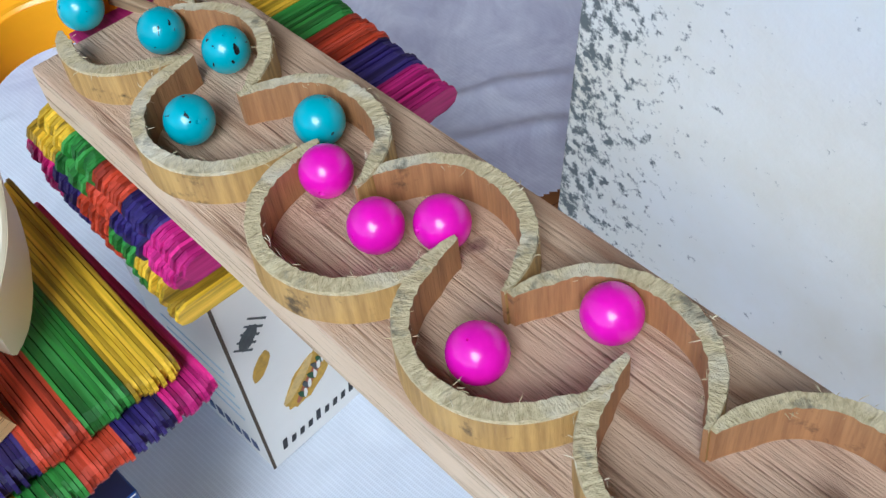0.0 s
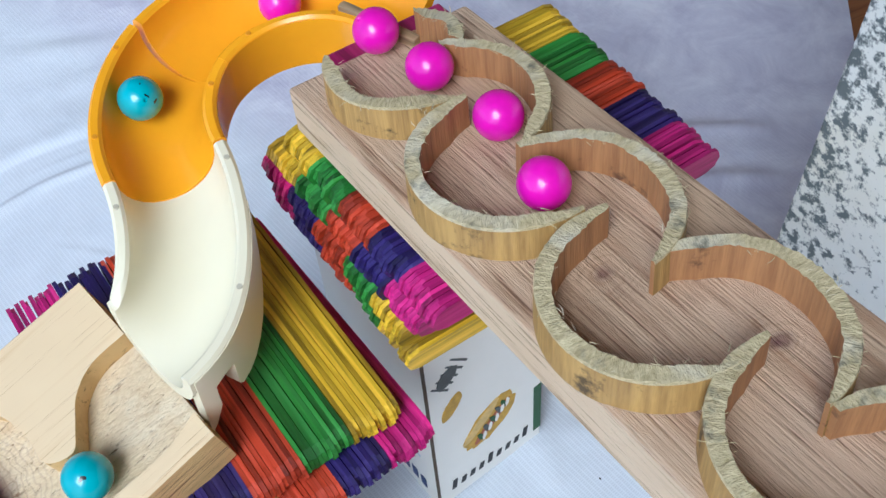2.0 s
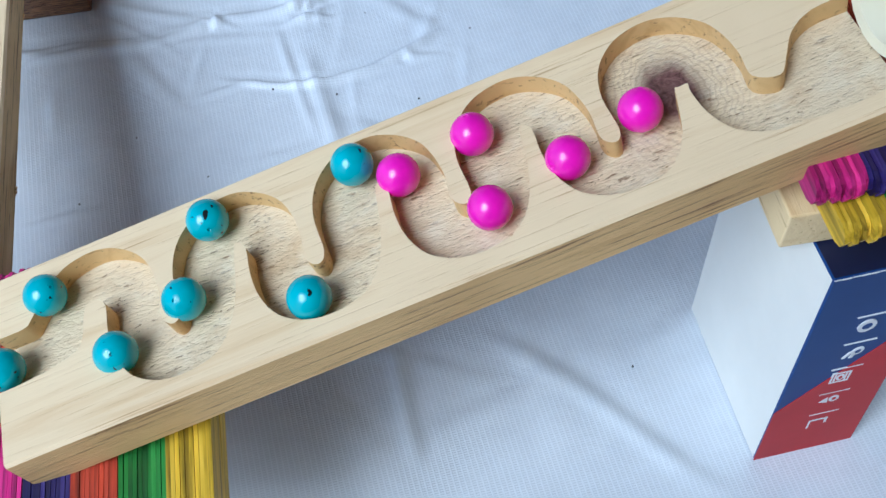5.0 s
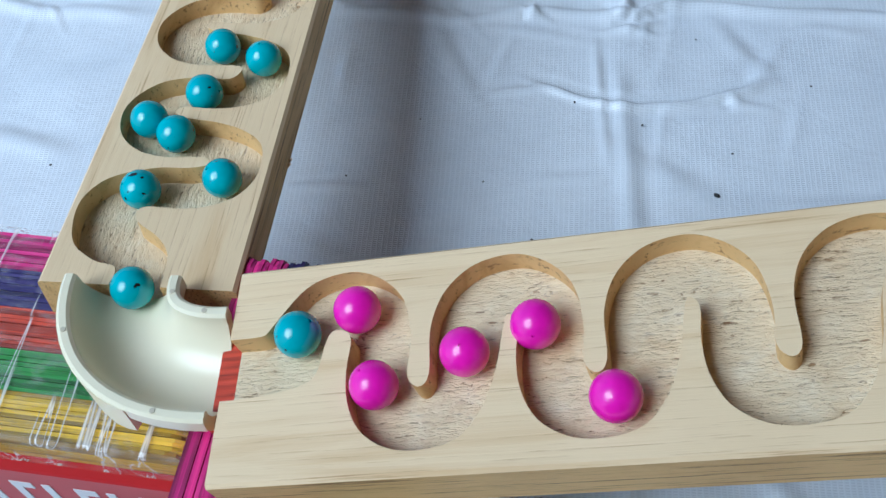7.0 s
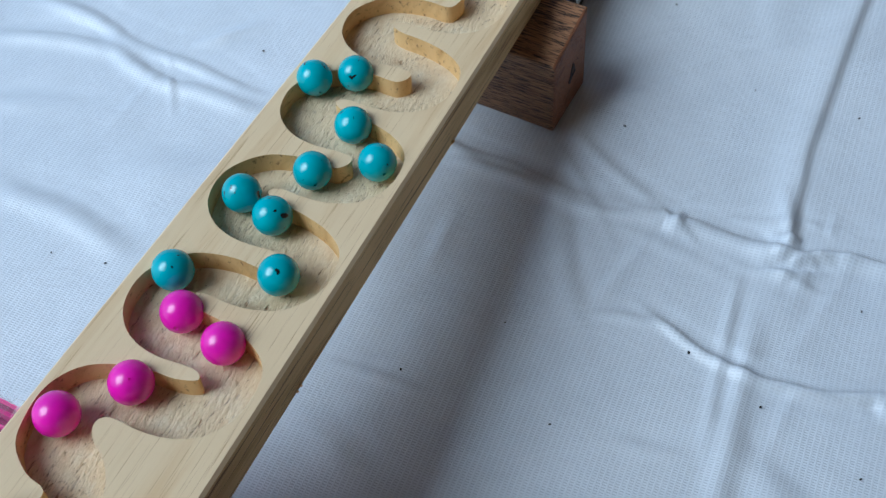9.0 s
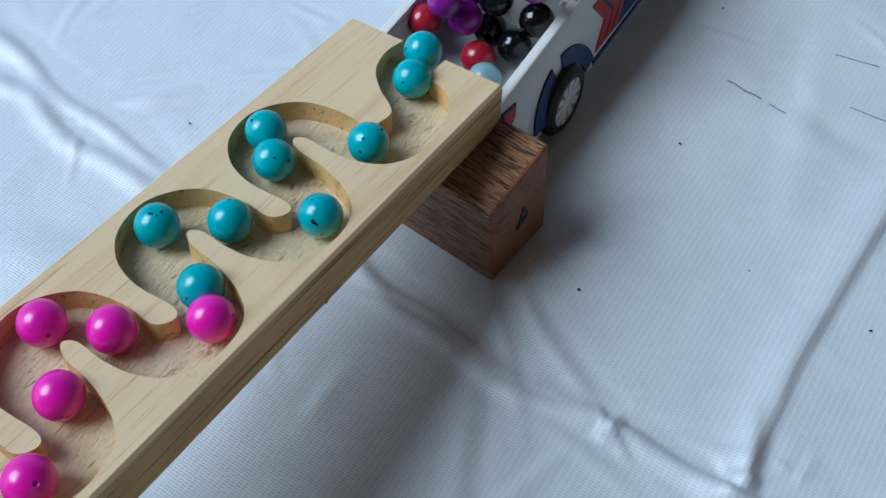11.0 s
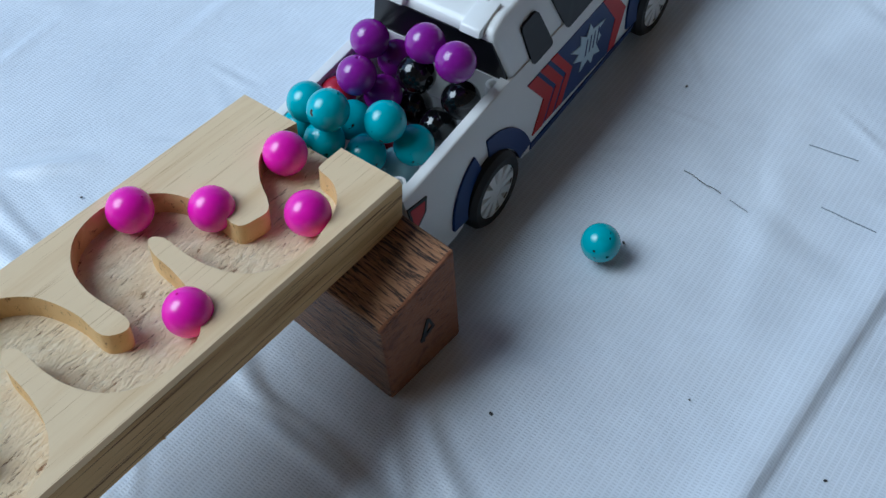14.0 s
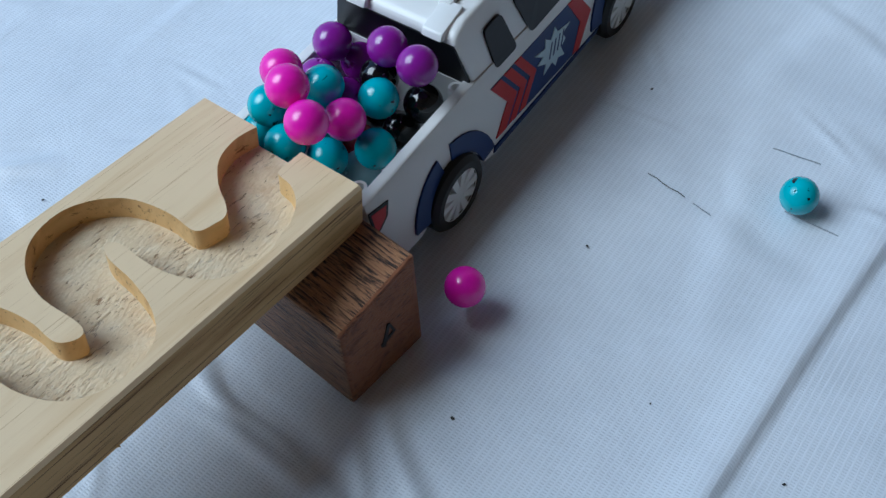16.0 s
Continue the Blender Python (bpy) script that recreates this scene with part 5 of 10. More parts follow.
# ---- beads at rest in the truck bed ----
for colour, x, y, z in (
    ('purple', -8.146, 1.990, 0.684),
    ('purple', -7.976, 2.221, 0.779),
    ('purple', -7.833, 2.333, 0.791),
    ('purple', -7.956, 1.919, 0.661),
    ('purple', -8.164, 2.095, 0.536),
    ('purple', -7.983, 2.019, 0.508),
    ('black', -7.983, 2.173, 0.604),
    ('black', -7.857, 2.347, 0.547),
    ('black', -8.009, 2.147, 0.383),
    ('black', -7.854, 2.239, 0.401),
    ('red', -8.005, 1.818, 0.505),
    ('red', -7.824, 2.052, 0.383),
    ('pale', -7.644, 2.052, 0.410),
):
    bead(colour).matrix_basis = Matrix.Translation(V(x, y, z)) @ pose(0, 0, 0, brng.uniform(0, 360), brng.uniform(0, 360), 0)


def roll(colour, rows):
    """A bead that runs down the track: seconds, its centre on the plan and its turn in degrees."""
    walk(bead(colour), [(t, Matrix.Translation(V(x, y, z)) @ pose(0, 0, 0, a, b, c)) for t, x, y, z, a, b, c in rows])


def motions():
    roll('teal', [
        (0, -2.218, 1.517, 2.051, -20, -40, -158), (0.1, -2.331, 1.581, 2.045, 30, 15, -171), (0.2, -2.440, 1.650, 2.041, 109, 50, -122), (0.3, -2.566, 1.670, 2.026, -156, 28, -51),
        (0.4, -2.632, 1.582, 2.001, -79, 22, -14), (0.5, -2.584, 1.467, 1.988, 5, 39, 36), (0.6, -2.498, 1.371, 1.984, 84, 16, 79), (0.7, -2.423, 1.268, 1.977, 139, -32, 70),
        (0.8, -2.428, 1.143, 1.955, -94, -69, -47), (0.9, -2.518, 1.064, 1.928, -8, -18, -117), (1, -2.640, 1.091, 1.914, 60, 7, -124), (1.1, -2.751, 1.156, 1.909, 132, 6, -115),
        (1.2, -2.862, 1.217, 1.904, -157, -2, -112), (1.3, -2.986, 1.209, 1.884, -88, 24, -96), (1.4, -3.005, 1.090, 1.860, 69, 84, 59), (1.5, -2.932, 0.986, 1.853, 133, 16, 119),
        (1.6, -2.848, 0.890, 1.849, 153, -54, 112), (1.7, -2.794, 0.778, 1.837, -33, -55, -61), (1.8, -2.825, 0.658, 1.812, 8, 8, -81), (1.9, -2.938, 0.613, 1.787, 81, 15, -64),
        (2, -3.054, 0.663, 1.779, 133, -38, -77), (2.1, -3.163, 0.731, 1.775, -123, -46, -159), (2.2, -3.282, 0.774, 1.765, -82, 15, -172), (2.3, -3.385, 0.726, 1.741, -159, 74, 123),
        (2.4, -3.368, 0.603, 1.722, 177, 4, 105), (2.5, -3.282, 0.507, 1.718, -134, -56, 79), (2.6, -3.199, 0.408, 1.713, -21, -37, -17), (2.7, -3.174, 0.286, 1.695, 37, 10, -33),
        (2.8, -3.237, 0.182, 1.668, 109, 5, -22), (2.9, -3.360, 0.176, 1.649, 155, -56, -47), (3, -3.473, 0.239, 1.643, -51, -50, 166), (3.1, -3.583, 0.308, 1.639, -32, 20, 160),
        (3.2, -3.709, 0.324, 1.623, -128, 78, 74), (3.3, -3.767, 0.227, 1.598, -141, 7, 62), (3.4, -3.712, 0.113, 1.586, -78, -31, 47), (3.5, -3.625, 0.016, 1.582, -2, -13, 13),
        (3.6, -3.554, -0.092, 1.573, 65, 14, 14), (3.7, -3.569, -0.218, 1.549, 132, -14, 14), (3.8, -3.672, -0.285, 1.522, -155, -72, -46), (3.9, -3.795, -0.243, 1.512, -7, -34, 172),
        (4, -3.908, -0.175, 1.507, 19, 33, 171), (4.1, -4.027, -0.124, 1.498, 155, 71, -61), (4.2, -4.143, -0.163, 1.474, -131, 14, -1), (4.3, -4.162, -0.291, 1.449, -61, -3, 7),
        (4.4, -4.122, -0.417, 1.433, 10, 9, 12), (4.5, -4.156, -0.541, 1.406, 76, -22, 3), (4.6, -4.230, -0.620, 1.348, 158, -49, -52), (4.7, -4.313, -0.696, 1.302, -128, -12, -96),
        (4.8, -4.422, -0.775, 1.291, -70, 34, -83), (4.9, -4.552, -0.819, 1.280, 11, 19, -41), (5, -4.694, -0.807, 1.268, 56, -38, -50), (5.1, -4.822, -0.735, 1.254, -172, -63, -171),
        (5.2, -4.936, -0.638, 1.228, -126, 0, 160), (5.3, -5.087, -0.644, 1.214, -175, 61, 129), (5.4, -5.239, -0.655, 1.201, 72, 33, 32), (5.5, -5.341, -0.545, 1.182, 3, 1, 9),
        (5.6, -5.302, -0.393, 1.173, -67, 23, -8), (5.7, -5.215, -0.256, 1.169, -148, 29, -49), (5.8, -5.159, -0.110, 1.162, 152, -13, -58), (5.9, -5.266, -0.007, 1.143, -139, -75, -116),
        (6, -5.412, -0.056, 1.134, -96, -8, -151), (6.1, -5.534, -0.156, 1.131, -118, 62, -163), (6.2, -5.674, -0.211, 1.123, 69, 47, 25), (6.3, -5.775, -0.129, 1.106, 10, -3, -1),
        (6.4, -5.743, 0.010, 1.097, -60, 11, -6), (6.5, -5.663, 0.128, 1.094, -135, 30, -36), (6.6, -5.600, 0.247, 1.090, 155, 2, -59), (6.7, -5.636, 0.369, 1.076, 120, -65, -36),
        (6.8, -5.747, 0.415, 1.062, -78, -43, 165), (6.9, -5.853, 0.372, 1.056, -115, 20, 174), (7, -5.940, 0.308, 1.053, 165, 51, 121), (7.1, -6.014, 0.242, 1.052, 101, 15, 82),
        (7.2, -6.099, 0.214, 1.046, 51, -13, 81), (7.3, -6.179, 0.214, 1.039, -1, -15, 94), (7.4, -6.270, 0.251, 1.027, -56, 15, 94), (7.5, -6.334, 0.304, 1.017, -108, 44, 67),
        (7.6, -6.305, 0.381, 1.013, 92, 84, -93), (7.7, -6.240, 0.459, 1.012, 56, 22, -126), (7.8, -6.166, 0.541, 1.012, 48, -48, -124), (7.9, -6.088, 0.626, 1.012, -115, -60, 35),
        (8, -6.064, 0.727, 1.005, -152, -1, 57), (8.1, -6.125, 0.816, 0.992, 142, 21, 44), (8.2, -6.238, 0.841, 0.979, 83, -23, 45), (8.3, -6.342, 0.786, 0.974, -18, -73, 135),
        (8.4, -6.431, 0.721, 0.972, -94, -17, -161), (8.5, -6.508, 0.665, 0.969, -113, 41, -166), (8.6, -6.599, 0.655, 0.962, 22, 80, -33), (8.7, -6.679, 0.669, 0.953, 43, 29, -14),
        (8.8, -6.730, 0.725, 0.944, 19, -12, -18), (8.9, -6.752, 0.801, 0.935, -31, -34, 3), (9, -6.742, 0.887, 0.928, -86, -13, 27), (9.1, -6.676, 0.972, 0.927, -122, 47, 14),
        (9.2, -6.596, 1.069, 0.926, 117, 49, -92), (9.3, -6.564, 1.192, 0.919, 104, -22, -96), (9.4, -6.630, 1.289, 0.904, -169, -52, -158), (9.5, -6.738, 1.292, 0.894, -146, 13, -167),
        (9.6, -6.843, 1.216, 0.891, 141, 67, 137), (9.7, -6.937, 1.132, 0.889, 54, 19, 66), (9.8, -7.033, 1.058, 0.887, 15, -43, 76), (9.9, -7.147, 1.029, 0.879, -80, -33, 145),
        (10, -7.227, 1.083, 0.867, -81, 28, 145), (10.1, -7.192, 1.201, 0.860, 0, 25, -174), (10.2, -7.106, 1.305, 0.859, 49, -29, -176), (10.3, -7.014, 1.407, 0.858, 144, -49, 115),
        (10.4, -6.959, 1.516, 0.854, -167, 8, 95), (10.5, -6.993, 1.623, 0.842, 145, 73, 56), (10.6, -7.098, 1.664, 0.829, 72, 15, -5), (10.7, -7.211, 1.683, 0.816, 64, -56, -1),
        (10.8, -7.326, 1.692, 0.805, -111, -52, 173), (10.9, -7.440, 1.685, 0.795, -122, 19, 176), (11, -7.524, 1.760, 0.781, -39, 54, -126), (11.15, -7.720, 1.780, 0.704, 65, 32, -43),
        (11.3, -7.797, 1.712, 0.696, 130, 32, -43), (16, -7.797, 1.712, 0.696, 130, 32, -43),
    ])
    roll('teal', [
        (0, -1.980, 1.762, 2.128, -22, -69, 127), (0.1, -2.015, 1.635, 2.101, -141, -30, -125), (0.2, -2.093, 1.534, 2.072, -137, 42, -124), (0.3, -2.220, 1.518, 2.051, -33, 43, -43),
        (0.4, -2.336, 1.584, 2.045, -19, -28, -41), (0.5, -2.450, 1.655, 2.041, 121, -78, -175), (0.6, -2.580, 1.668, 2.024, 131, -7, 176), (0.7, -2.631, 1.564, 1.998, 63, 19, 168),
        (0.8, -2.569, 1.450, 1.987, 8, -29, 174), (0.9, -2.479, 1.351, 1.983, -88, -51, -115), (1, -2.416, 1.237, 1.973, -138, 6, -92), (1.1, -2.443, 1.111, 1.947, -99, 74, -61),
        (1.2, -2.559, 1.061, 1.921, -20, 16, 7), (1.3, -2.680, 1.114, 1.913, -63, -44, 20), (1.4, -2.792, 1.185, 1.908, -166, -40, 100), (1.5, -2.917, 1.223, 1.897, 135, 7, 120),
        (1.6, -3.010, 1.157, 1.871, 64, -3, 117), (1.7, -2.976, 1.033, 1.855, 29, -71, 143), (1.8, -2.886, 0.934, 1.851, -138, -37, -52), (1.9, -2.805, 0.829, 1.844, -138, 35, -52),
        (2, -2.804, 0.700, 1.822, -31, 53, 34), (2.1, -2.895, 0.616, 1.794, -23, -18, 38), (2.2, -3.021, 0.644, 1.780, -105, -43, 86), (2.3, -3.136, 0.712, 1.775, -163, 6, 108),
        (2.4, -3.253, 0.771, 1.768, 127, 44, 74), (2.5, -3.376, 0.747, 1.746, 69, -6, 51), (2.6, -3.376, 0.619, 1.724, 137, -50, 14), (2.7, -3.291, 0.517, 1.718, -165, 2, -15),
        (2.8, -3.204, 0.415, 1.713, -103, 52, 18), (2.9, -3.174, 0.290, 1.696, -28, 12, 65), (3, -3.237, 0.182, 1.668, -38, -59, 70), (3.1, -3.364, 0.178, 1.648, -137, -27, 150),
        (3.2, -3.481, 0.244, 1.643, -138, 45, 150), (3.3, -3.596, 0.314, 1.638, 39, 64, -33), (3.4, -3.727, 0.319, 1.620, 68, -5, -16), (3.5, -3.764, 0.205, 1.594, 140, -4, -21),
        (3.6, -3.693, 0.093, 1.585, -163, 48, 4), (3.7, -3.604, -0.008, 1.581, -57, 38, 89), (3.8, -3.551, -0.127, 1.568, -30, -29, 92), (3.9, -3.591, -0.249, 1.540, -145, -69, -165),
        (4, -3.715, -0.281, 1.517, -144, 3, -165), (4.1, -3.835, -0.219, 1.510, -78, 46, -133), (4.2, -3.950, -0.146, 1.506, 7, 20, -79), (4.3, -4.081, -0.124, 1.490, 72, -12, -73),
        (4.4, -4.159, -0.217, 1.462, 134, 26, -64), (4.5, -4.144, -0.349, 1.442, -117, 70, 33), (4.6, -4.128, -0.479, 1.421, -57, 9, 79), (4.7, -4.196, -0.593, 1.391, -93, -56, 97),
        (4.8, -4.268, -0.650, 1.308, 171, -43, 178), (4.9, -4.371, -0.743, 1.296, 128, 16, -170), (5, -4.498, -0.807, 1.284, 48, 74, 122), (5.1, -4.642, -0.818, 1.272, -63, 25, 20),
        (5.2, -4.780, -0.765, 1.259, -110, -31, 23), (5.3, -4.895, -0.670, 1.235, 163, -32, 76), (5.4, -5.035, -0.632, 1.218, 89, -9, 106), (5.5, -5.183, -0.667, 1.208, 18, 0, 113),
        (5.6, -5.317, -0.601, 1.189, -45, 45, 84), (5.7, -5.331, -0.453, 1.175, 157, 62, -69), (5.8, -5.258, -0.316, 1.170, 111, -1, -97), (5.9, -5.170, -0.188, 1.167, 55, -58, -64),
        (6, -5.190, -0.044, 1.153, -98, -48, 83), (6.1, -5.331, -0.010, 1.137, -171, -9, 124), (6.2, -5.458, -0.090, 1.132, 118, -1, 132), (6.3, -5.571, -0.185, 1.130, 46, 1, 132),
        (6.4, -5.711, -0.210, 1.119, -23, 30, 110), (6.5, -5.778, -0.102, 1.103, -158, 74, -18), (6.6, -5.733, 0.024, 1.097, 116, 18, -92), (6.7, -5.658, 0.134, 1.094, 74, -42, -82),
        (6.8, -5.601, 0.245, 1.090, -43, -52, 18), (6.9, -5.630, 0.360, 1.077, -119, -12, 65), (7, -5.732, 0.416, 1.063, 170, 0, 74), (7.1, -5.842, 0.394, 1.055, 101, -26, 92),
        (7.2, -5.933, 0.340, 1.051, 23, -35, 137), (7.3, -6.011, 0.283, 1.049, -37, -8, 162), (7.4, -6.066, 0.234, 1.048, -77, 15, 159), (7.5, -6.126, 0.214, 1.044, -111, 43, 142),
        (7.6, -6.207, 0.230, 1.035, 154, 69, 57), (7.7, -6.246, 0.301, 1.025, 55, 46, -34), (7.8, -6.252, 0.382, 1.018, 17, 6, -52), (7.9, -6.224, 0.460, 1.013, -28, -21, -46),
        (8, -6.182, 0.540, 1.011, -91, -26, -19), (8.1, -6.114, 0.629, 1.009, -155, 7, -7), (8.2, -6.086, 0.748, 1.002, 132, 9, -18), (8.3, -6.146, 0.853, 0.987, 76, -41, 0),
        (8.4, -6.259, 0.871, 0.975, -82, -67, 153), (8.5, -6.348, 0.818, 0.971, -133, -11, -169), (8.6, -6.439, 0.750, 0.968, -174, 51, 174), (8.7, -6.518, 0.683, 0.967, 77, 46, 81),
        (8.8, -6.612, 0.647, 0.961, 26, 0, 58), (8.9, -6.711, 0.636, 0.953, -30, -33, 76), (9, -6.779, 0.693, 0.942, -78, 1, 91), (9.1, -6.760, 0.788, 0.935, -57, 59, 103),
        (9.2, -6.694, 0.875, 0.934, 58, 38, -157), (9.3, -6.619, 0.960, 0.934, 86, -28, -154), (9.4, -6.547, 1.050, 0.933, -167, -64, 114), (9.5, -6.540, 1.156, 0.924, -142, 0, 98),
        (9.6, -6.615, 1.239, 0.910, 160, 51, 68), (9.7, -6.725, 1.245, 0.899, 97, 5, 33), (9.8, -6.820, 1.189, 0.895, 91, -64, 37), (9.9, -6.906, 1.121, 0.893, -90, -46, -141),
        (10, -7.006, 1.082, 0.887, -73, 19, -146), (10.1, -7.112, 1.086, 0.877, 3, 56, -92), (10.2, -7.140, 1.181, 0.866, 20, -5, -84), (10.3, -7.101, 1.274, 0.862, -30, -55, -55),
        (10.4, -7.039, 1.362, 0.860, -122, -29, 16), (10.5, -6.975, 1.451, 0.858, -163, 28, 17), (10.6, -6.964, 1.558, 0.850, 118, 30, -26), (10.7, -7.022, 1.644, 0.837, 87, -29, -26),
        (10.8, -7.128, 1.669, 0.825, -155, -76, -137), (10.9, -7.235, 1.686, 0.814, -106, -13, -178), (11, -7.343, 1.690, 0.803, -99, 55, -175), (11.1, -7.451, 1.690, 0.793, 73, 57, -5),
        (11.2, -7.529, 1.765, 0.780, 36, -5, -24), (11.35, -7.708, 1.812, 0.680, 68, -74, -48), (11.5, -7.806, 1.880, 0.552, 148, -74, -48), (16, -7.806, 1.880, 0.552, 148, -74, -48),
    ])
    roll('teal', [
        (0, -1.749, 2.206, 2.298, 28, -23, -167), (0.1, -1.801, 2.082, 2.260, -29, 23, -167), (0.2, -1.876, 1.983, 2.210, -118, 53, 128), (0.3, -1.935, 1.876, 2.155, -179, 1, 95),
        (0.4, -1.985, 1.744, 2.125, 130, -58, 124), (0.5, -2.025, 1.609, 2.095, 15, -36, -137), (0.6, -2.129, 1.518, 2.064, 17, 36, -137), (0.7, -2.268, 1.541, 2.048, 113, 41, -68),
        (0.8, -2.393, 1.619, 2.043, 150, -22, -61), (0.9, -2.528, 1.671, 2.032, -122, -53, -123), (1, -2.632, 1.601, 2.005, -99, 16, -132), (1.1, -2.584, 1.466, 1.988, -177, 31, -168),
        (1.2, -2.484, 1.355, 1.983, 125, -14, -179), (1.3, -2.416, 1.226, 1.971, 49, -29, -146), (1.4, -2.462, 1.092, 1.941, 7, 31, -147), (1.5, -2.601, 1.072, 1.917, 119, 64, -49),
        (1.6, -2.733, 1.146, 1.910, 138, -6, -38), (1.7, -2.863, 1.217, 1.904, 173, -75, -66), (1.8, -3.001, 1.192, 1.879, -88, -21, -154), (1.9, -2.988, 1.049, 1.856, -153, 12, -148),
        (2, -2.888, 0.937, 1.851, 137, -5, -152), (2.1, -2.801, 0.817, 1.843, 65, -10, -142), (2.2, -2.815, 0.674, 1.816, 6, 36, -158), (2.3, -2.938, 0.613, 1.787, -160, 72, 38),
        (2.4, -3.071, 0.674, 1.778, 141, 9, -8), (2.5, -3.196, 0.752, 1.773, 100, -54, 10), (2.6, -3.338, 0.771, 1.756, -51, -52, 155), (2.7, -3.386, 0.654, 1.728, -132, -16, -152),
        (2.8, -3.308, 0.535, 1.719, 155, -10, -133), (2.9, -3.214, 0.427, 1.714, 84, 2, -128), (3, -3.174, 0.296, 1.697, 15, 34, -153), (3.1, -3.238, 0.181, 1.667, -94, 56, 117),
        (3.2, -3.371, 0.181, 1.648, 164, 30, 35), (3.3, -3.491, 0.249, 1.642, 103, -11, 24), (3.4, -3.609, 0.318, 1.637, 28, -38, 60), (3.5, -3.741, 0.313, 1.617, -67, -37, 126),
        (3.6, -3.761, 0.190, 1.592, -169, -46, -155), (3.7, -3.685, 0.084, 1.585, 107, -21, -101), (3.8, -3.599, -0.014, 1.580, 51, 26, -104), (3.9, -3.551, -0.128, 1.567, -44, 56, -176),
        (4, -3.586, -0.244, 1.542, -141, 27, 109), (4.1, -3.697, -0.285, 1.519, 146, 7, 84), (4.2, -3.808, -0.235, 1.511, 73, 20, 65), (4.3, -3.911, -0.173, 1.507, -1, 12, 41),
        (4.4, -4.016, -0.125, 1.499, -67, -19, 46), (4.5, -4.119, -0.143, 1.481, -141, -55, 97), (4.6, -4.140, -0.249, 1.460, 69, -53, -119), (4.7, -4.107, -0.360, 1.445, 26, 8, -99),
        (4.8, -4.069, -0.467, 1.432, -41, 61, -144), (4.9, -4.119, -0.547, 1.411, 175, 56, 78), (5, -4.192, -0.614, 1.388, 144, -1, 61), (5.1, -4.253, -0.650, 1.310, 117, -38, 71),
        (5.2, -4.344, -0.730, 1.299, -2, -57, 175), (5.3, -4.457, -0.793, 1.288, -35, 9, -168), (5.4, -4.587, -0.822, 1.277, -39, 81, -172), (5.5, -4.722, -0.796, 1.265, 121, 27, -14),
        (5.6, -4.841, -0.718, 1.251, 97, -41, -11), (5.7, -4.956, -0.631, 1.226, -29, -58, 103), (5.8, -5.103, -0.651, 1.214, -106, -13, 155), (5.9, -5.251, -0.651, 1.200, -144, 50, 140),
        (6, -5.343, -0.537, 1.181, 16, 57, -64), (6.1, -5.300, -0.389, 1.173, -24, -7, -85), (6.2, -5.215, -0.257, 1.169, -93, -52, -45), (6.3, -5.159, -0.116, 1.162, 171, -29, 28),
        (6.4, -5.255, -0.010, 1.144, 91, -21, 67), (6.5, -5.398, -0.045, 1.134, 8, -40, 117), (6.6, -5.516, -0.138, 1.131, -75, -20, 165), (6.7, -5.642, -0.208, 1.125, -126, 32, 159),
        (6.8, -5.765, -0.169, 1.110, 67, 76, -6), (6.9, -5.767, -0.035, 1.099, -12, 16, -74), (7, -5.701, 0.075, 1.095, -67, -32, -65), (7.1, -5.635, 0.171, 1.093, -156, -35, -7),
        (7.2, -5.620, 0.277, 1.085, 133, -12, 25), (7.3, -5.676, 0.365, 1.073, 65, -12, 41), (7.4, -5.757, 0.415, 1.061, 3, -21, 60), (7.5, -5.831, 0.410, 1.054, -47, -39, 87),
        (7.6, -5.900, 0.355, 1.053, -128, -52, 149), (7.7, -5.964, 0.299, 1.052, 178, -18, -177), (7.8, -6.023, 0.239, 1.051, 142, 22, -178), (7.9, -6.098, 0.210, 1.047, 102, 66, 151),
        (8, -6.177, 0.203, 1.040, -25, 58, 30), (8.1, -6.228, 0.266, 1.030, -85, 28, -15), (8.2, -6.238, 0.347, 1.022, -132, 2, -28), (8.3, -6.216, 0.425, 1.017, 178, -8, -25),
        (8.4, -6.174, 0.500, 1.015, 125, -1, -20), (8.5, -6.126, 0.580, 1.012, 66, 8, -24), (8.6, -6.072, 0.676, 1.009, -4, 8, -35), (8.7, -6.092, 0.799, 0.997, -64, -38, -17),
        (8.8, -6.196, 0.868, 0.981, 157, -65, 114), (8.9, -6.311, 0.838, 0.973, 83, -13, 170), (9, -6.399, 0.778, 0.970, 32, 33, 159), (9.1, -6.486, 0.709, 0.968, -57, 36, 101),
        (9.2, -6.579, 0.666, 0.963, -118, 5, 76), (9.3, -6.676, 0.650, 0.955, -177, -18, 84), (9.4, -6.763, 0.681, 0.944, 128, 1, 93), (9.5, -6.800, 0.763, 0.934, 98, 52, 78),
        (9.6, -6.742, 0.857, 0.931, -114, 55, -142), (9.7, -6.656, 0.951, 0.931, -105, -16, -138), (9.8, -6.566, 1.049, 0.931, -37, -84, 157), (9.9, -6.552, 1.165, 0.922, 36, -17, 89),
        (10, -6.614, 1.235, 0.910, -4, 27, 85), (10.1, -6.716, 1.234, 0.901, -69, 6, 64), (10.2, -6.803, 1.177, 0.898, -112, -47, 81), (10.3, -6.881, 1.113, 0.896, 140, -51, 173),
        (10.4, -6.965, 1.057, 0.893, 105, 4, -170), (10.5, -7.066, 1.046, 0.885, 113, 68, -165), (10.6, -7.132, 1.112, 0.873, -142, 40, -70), (10.7, -7.130, 1.211, 0.864, -162, -20, -74),
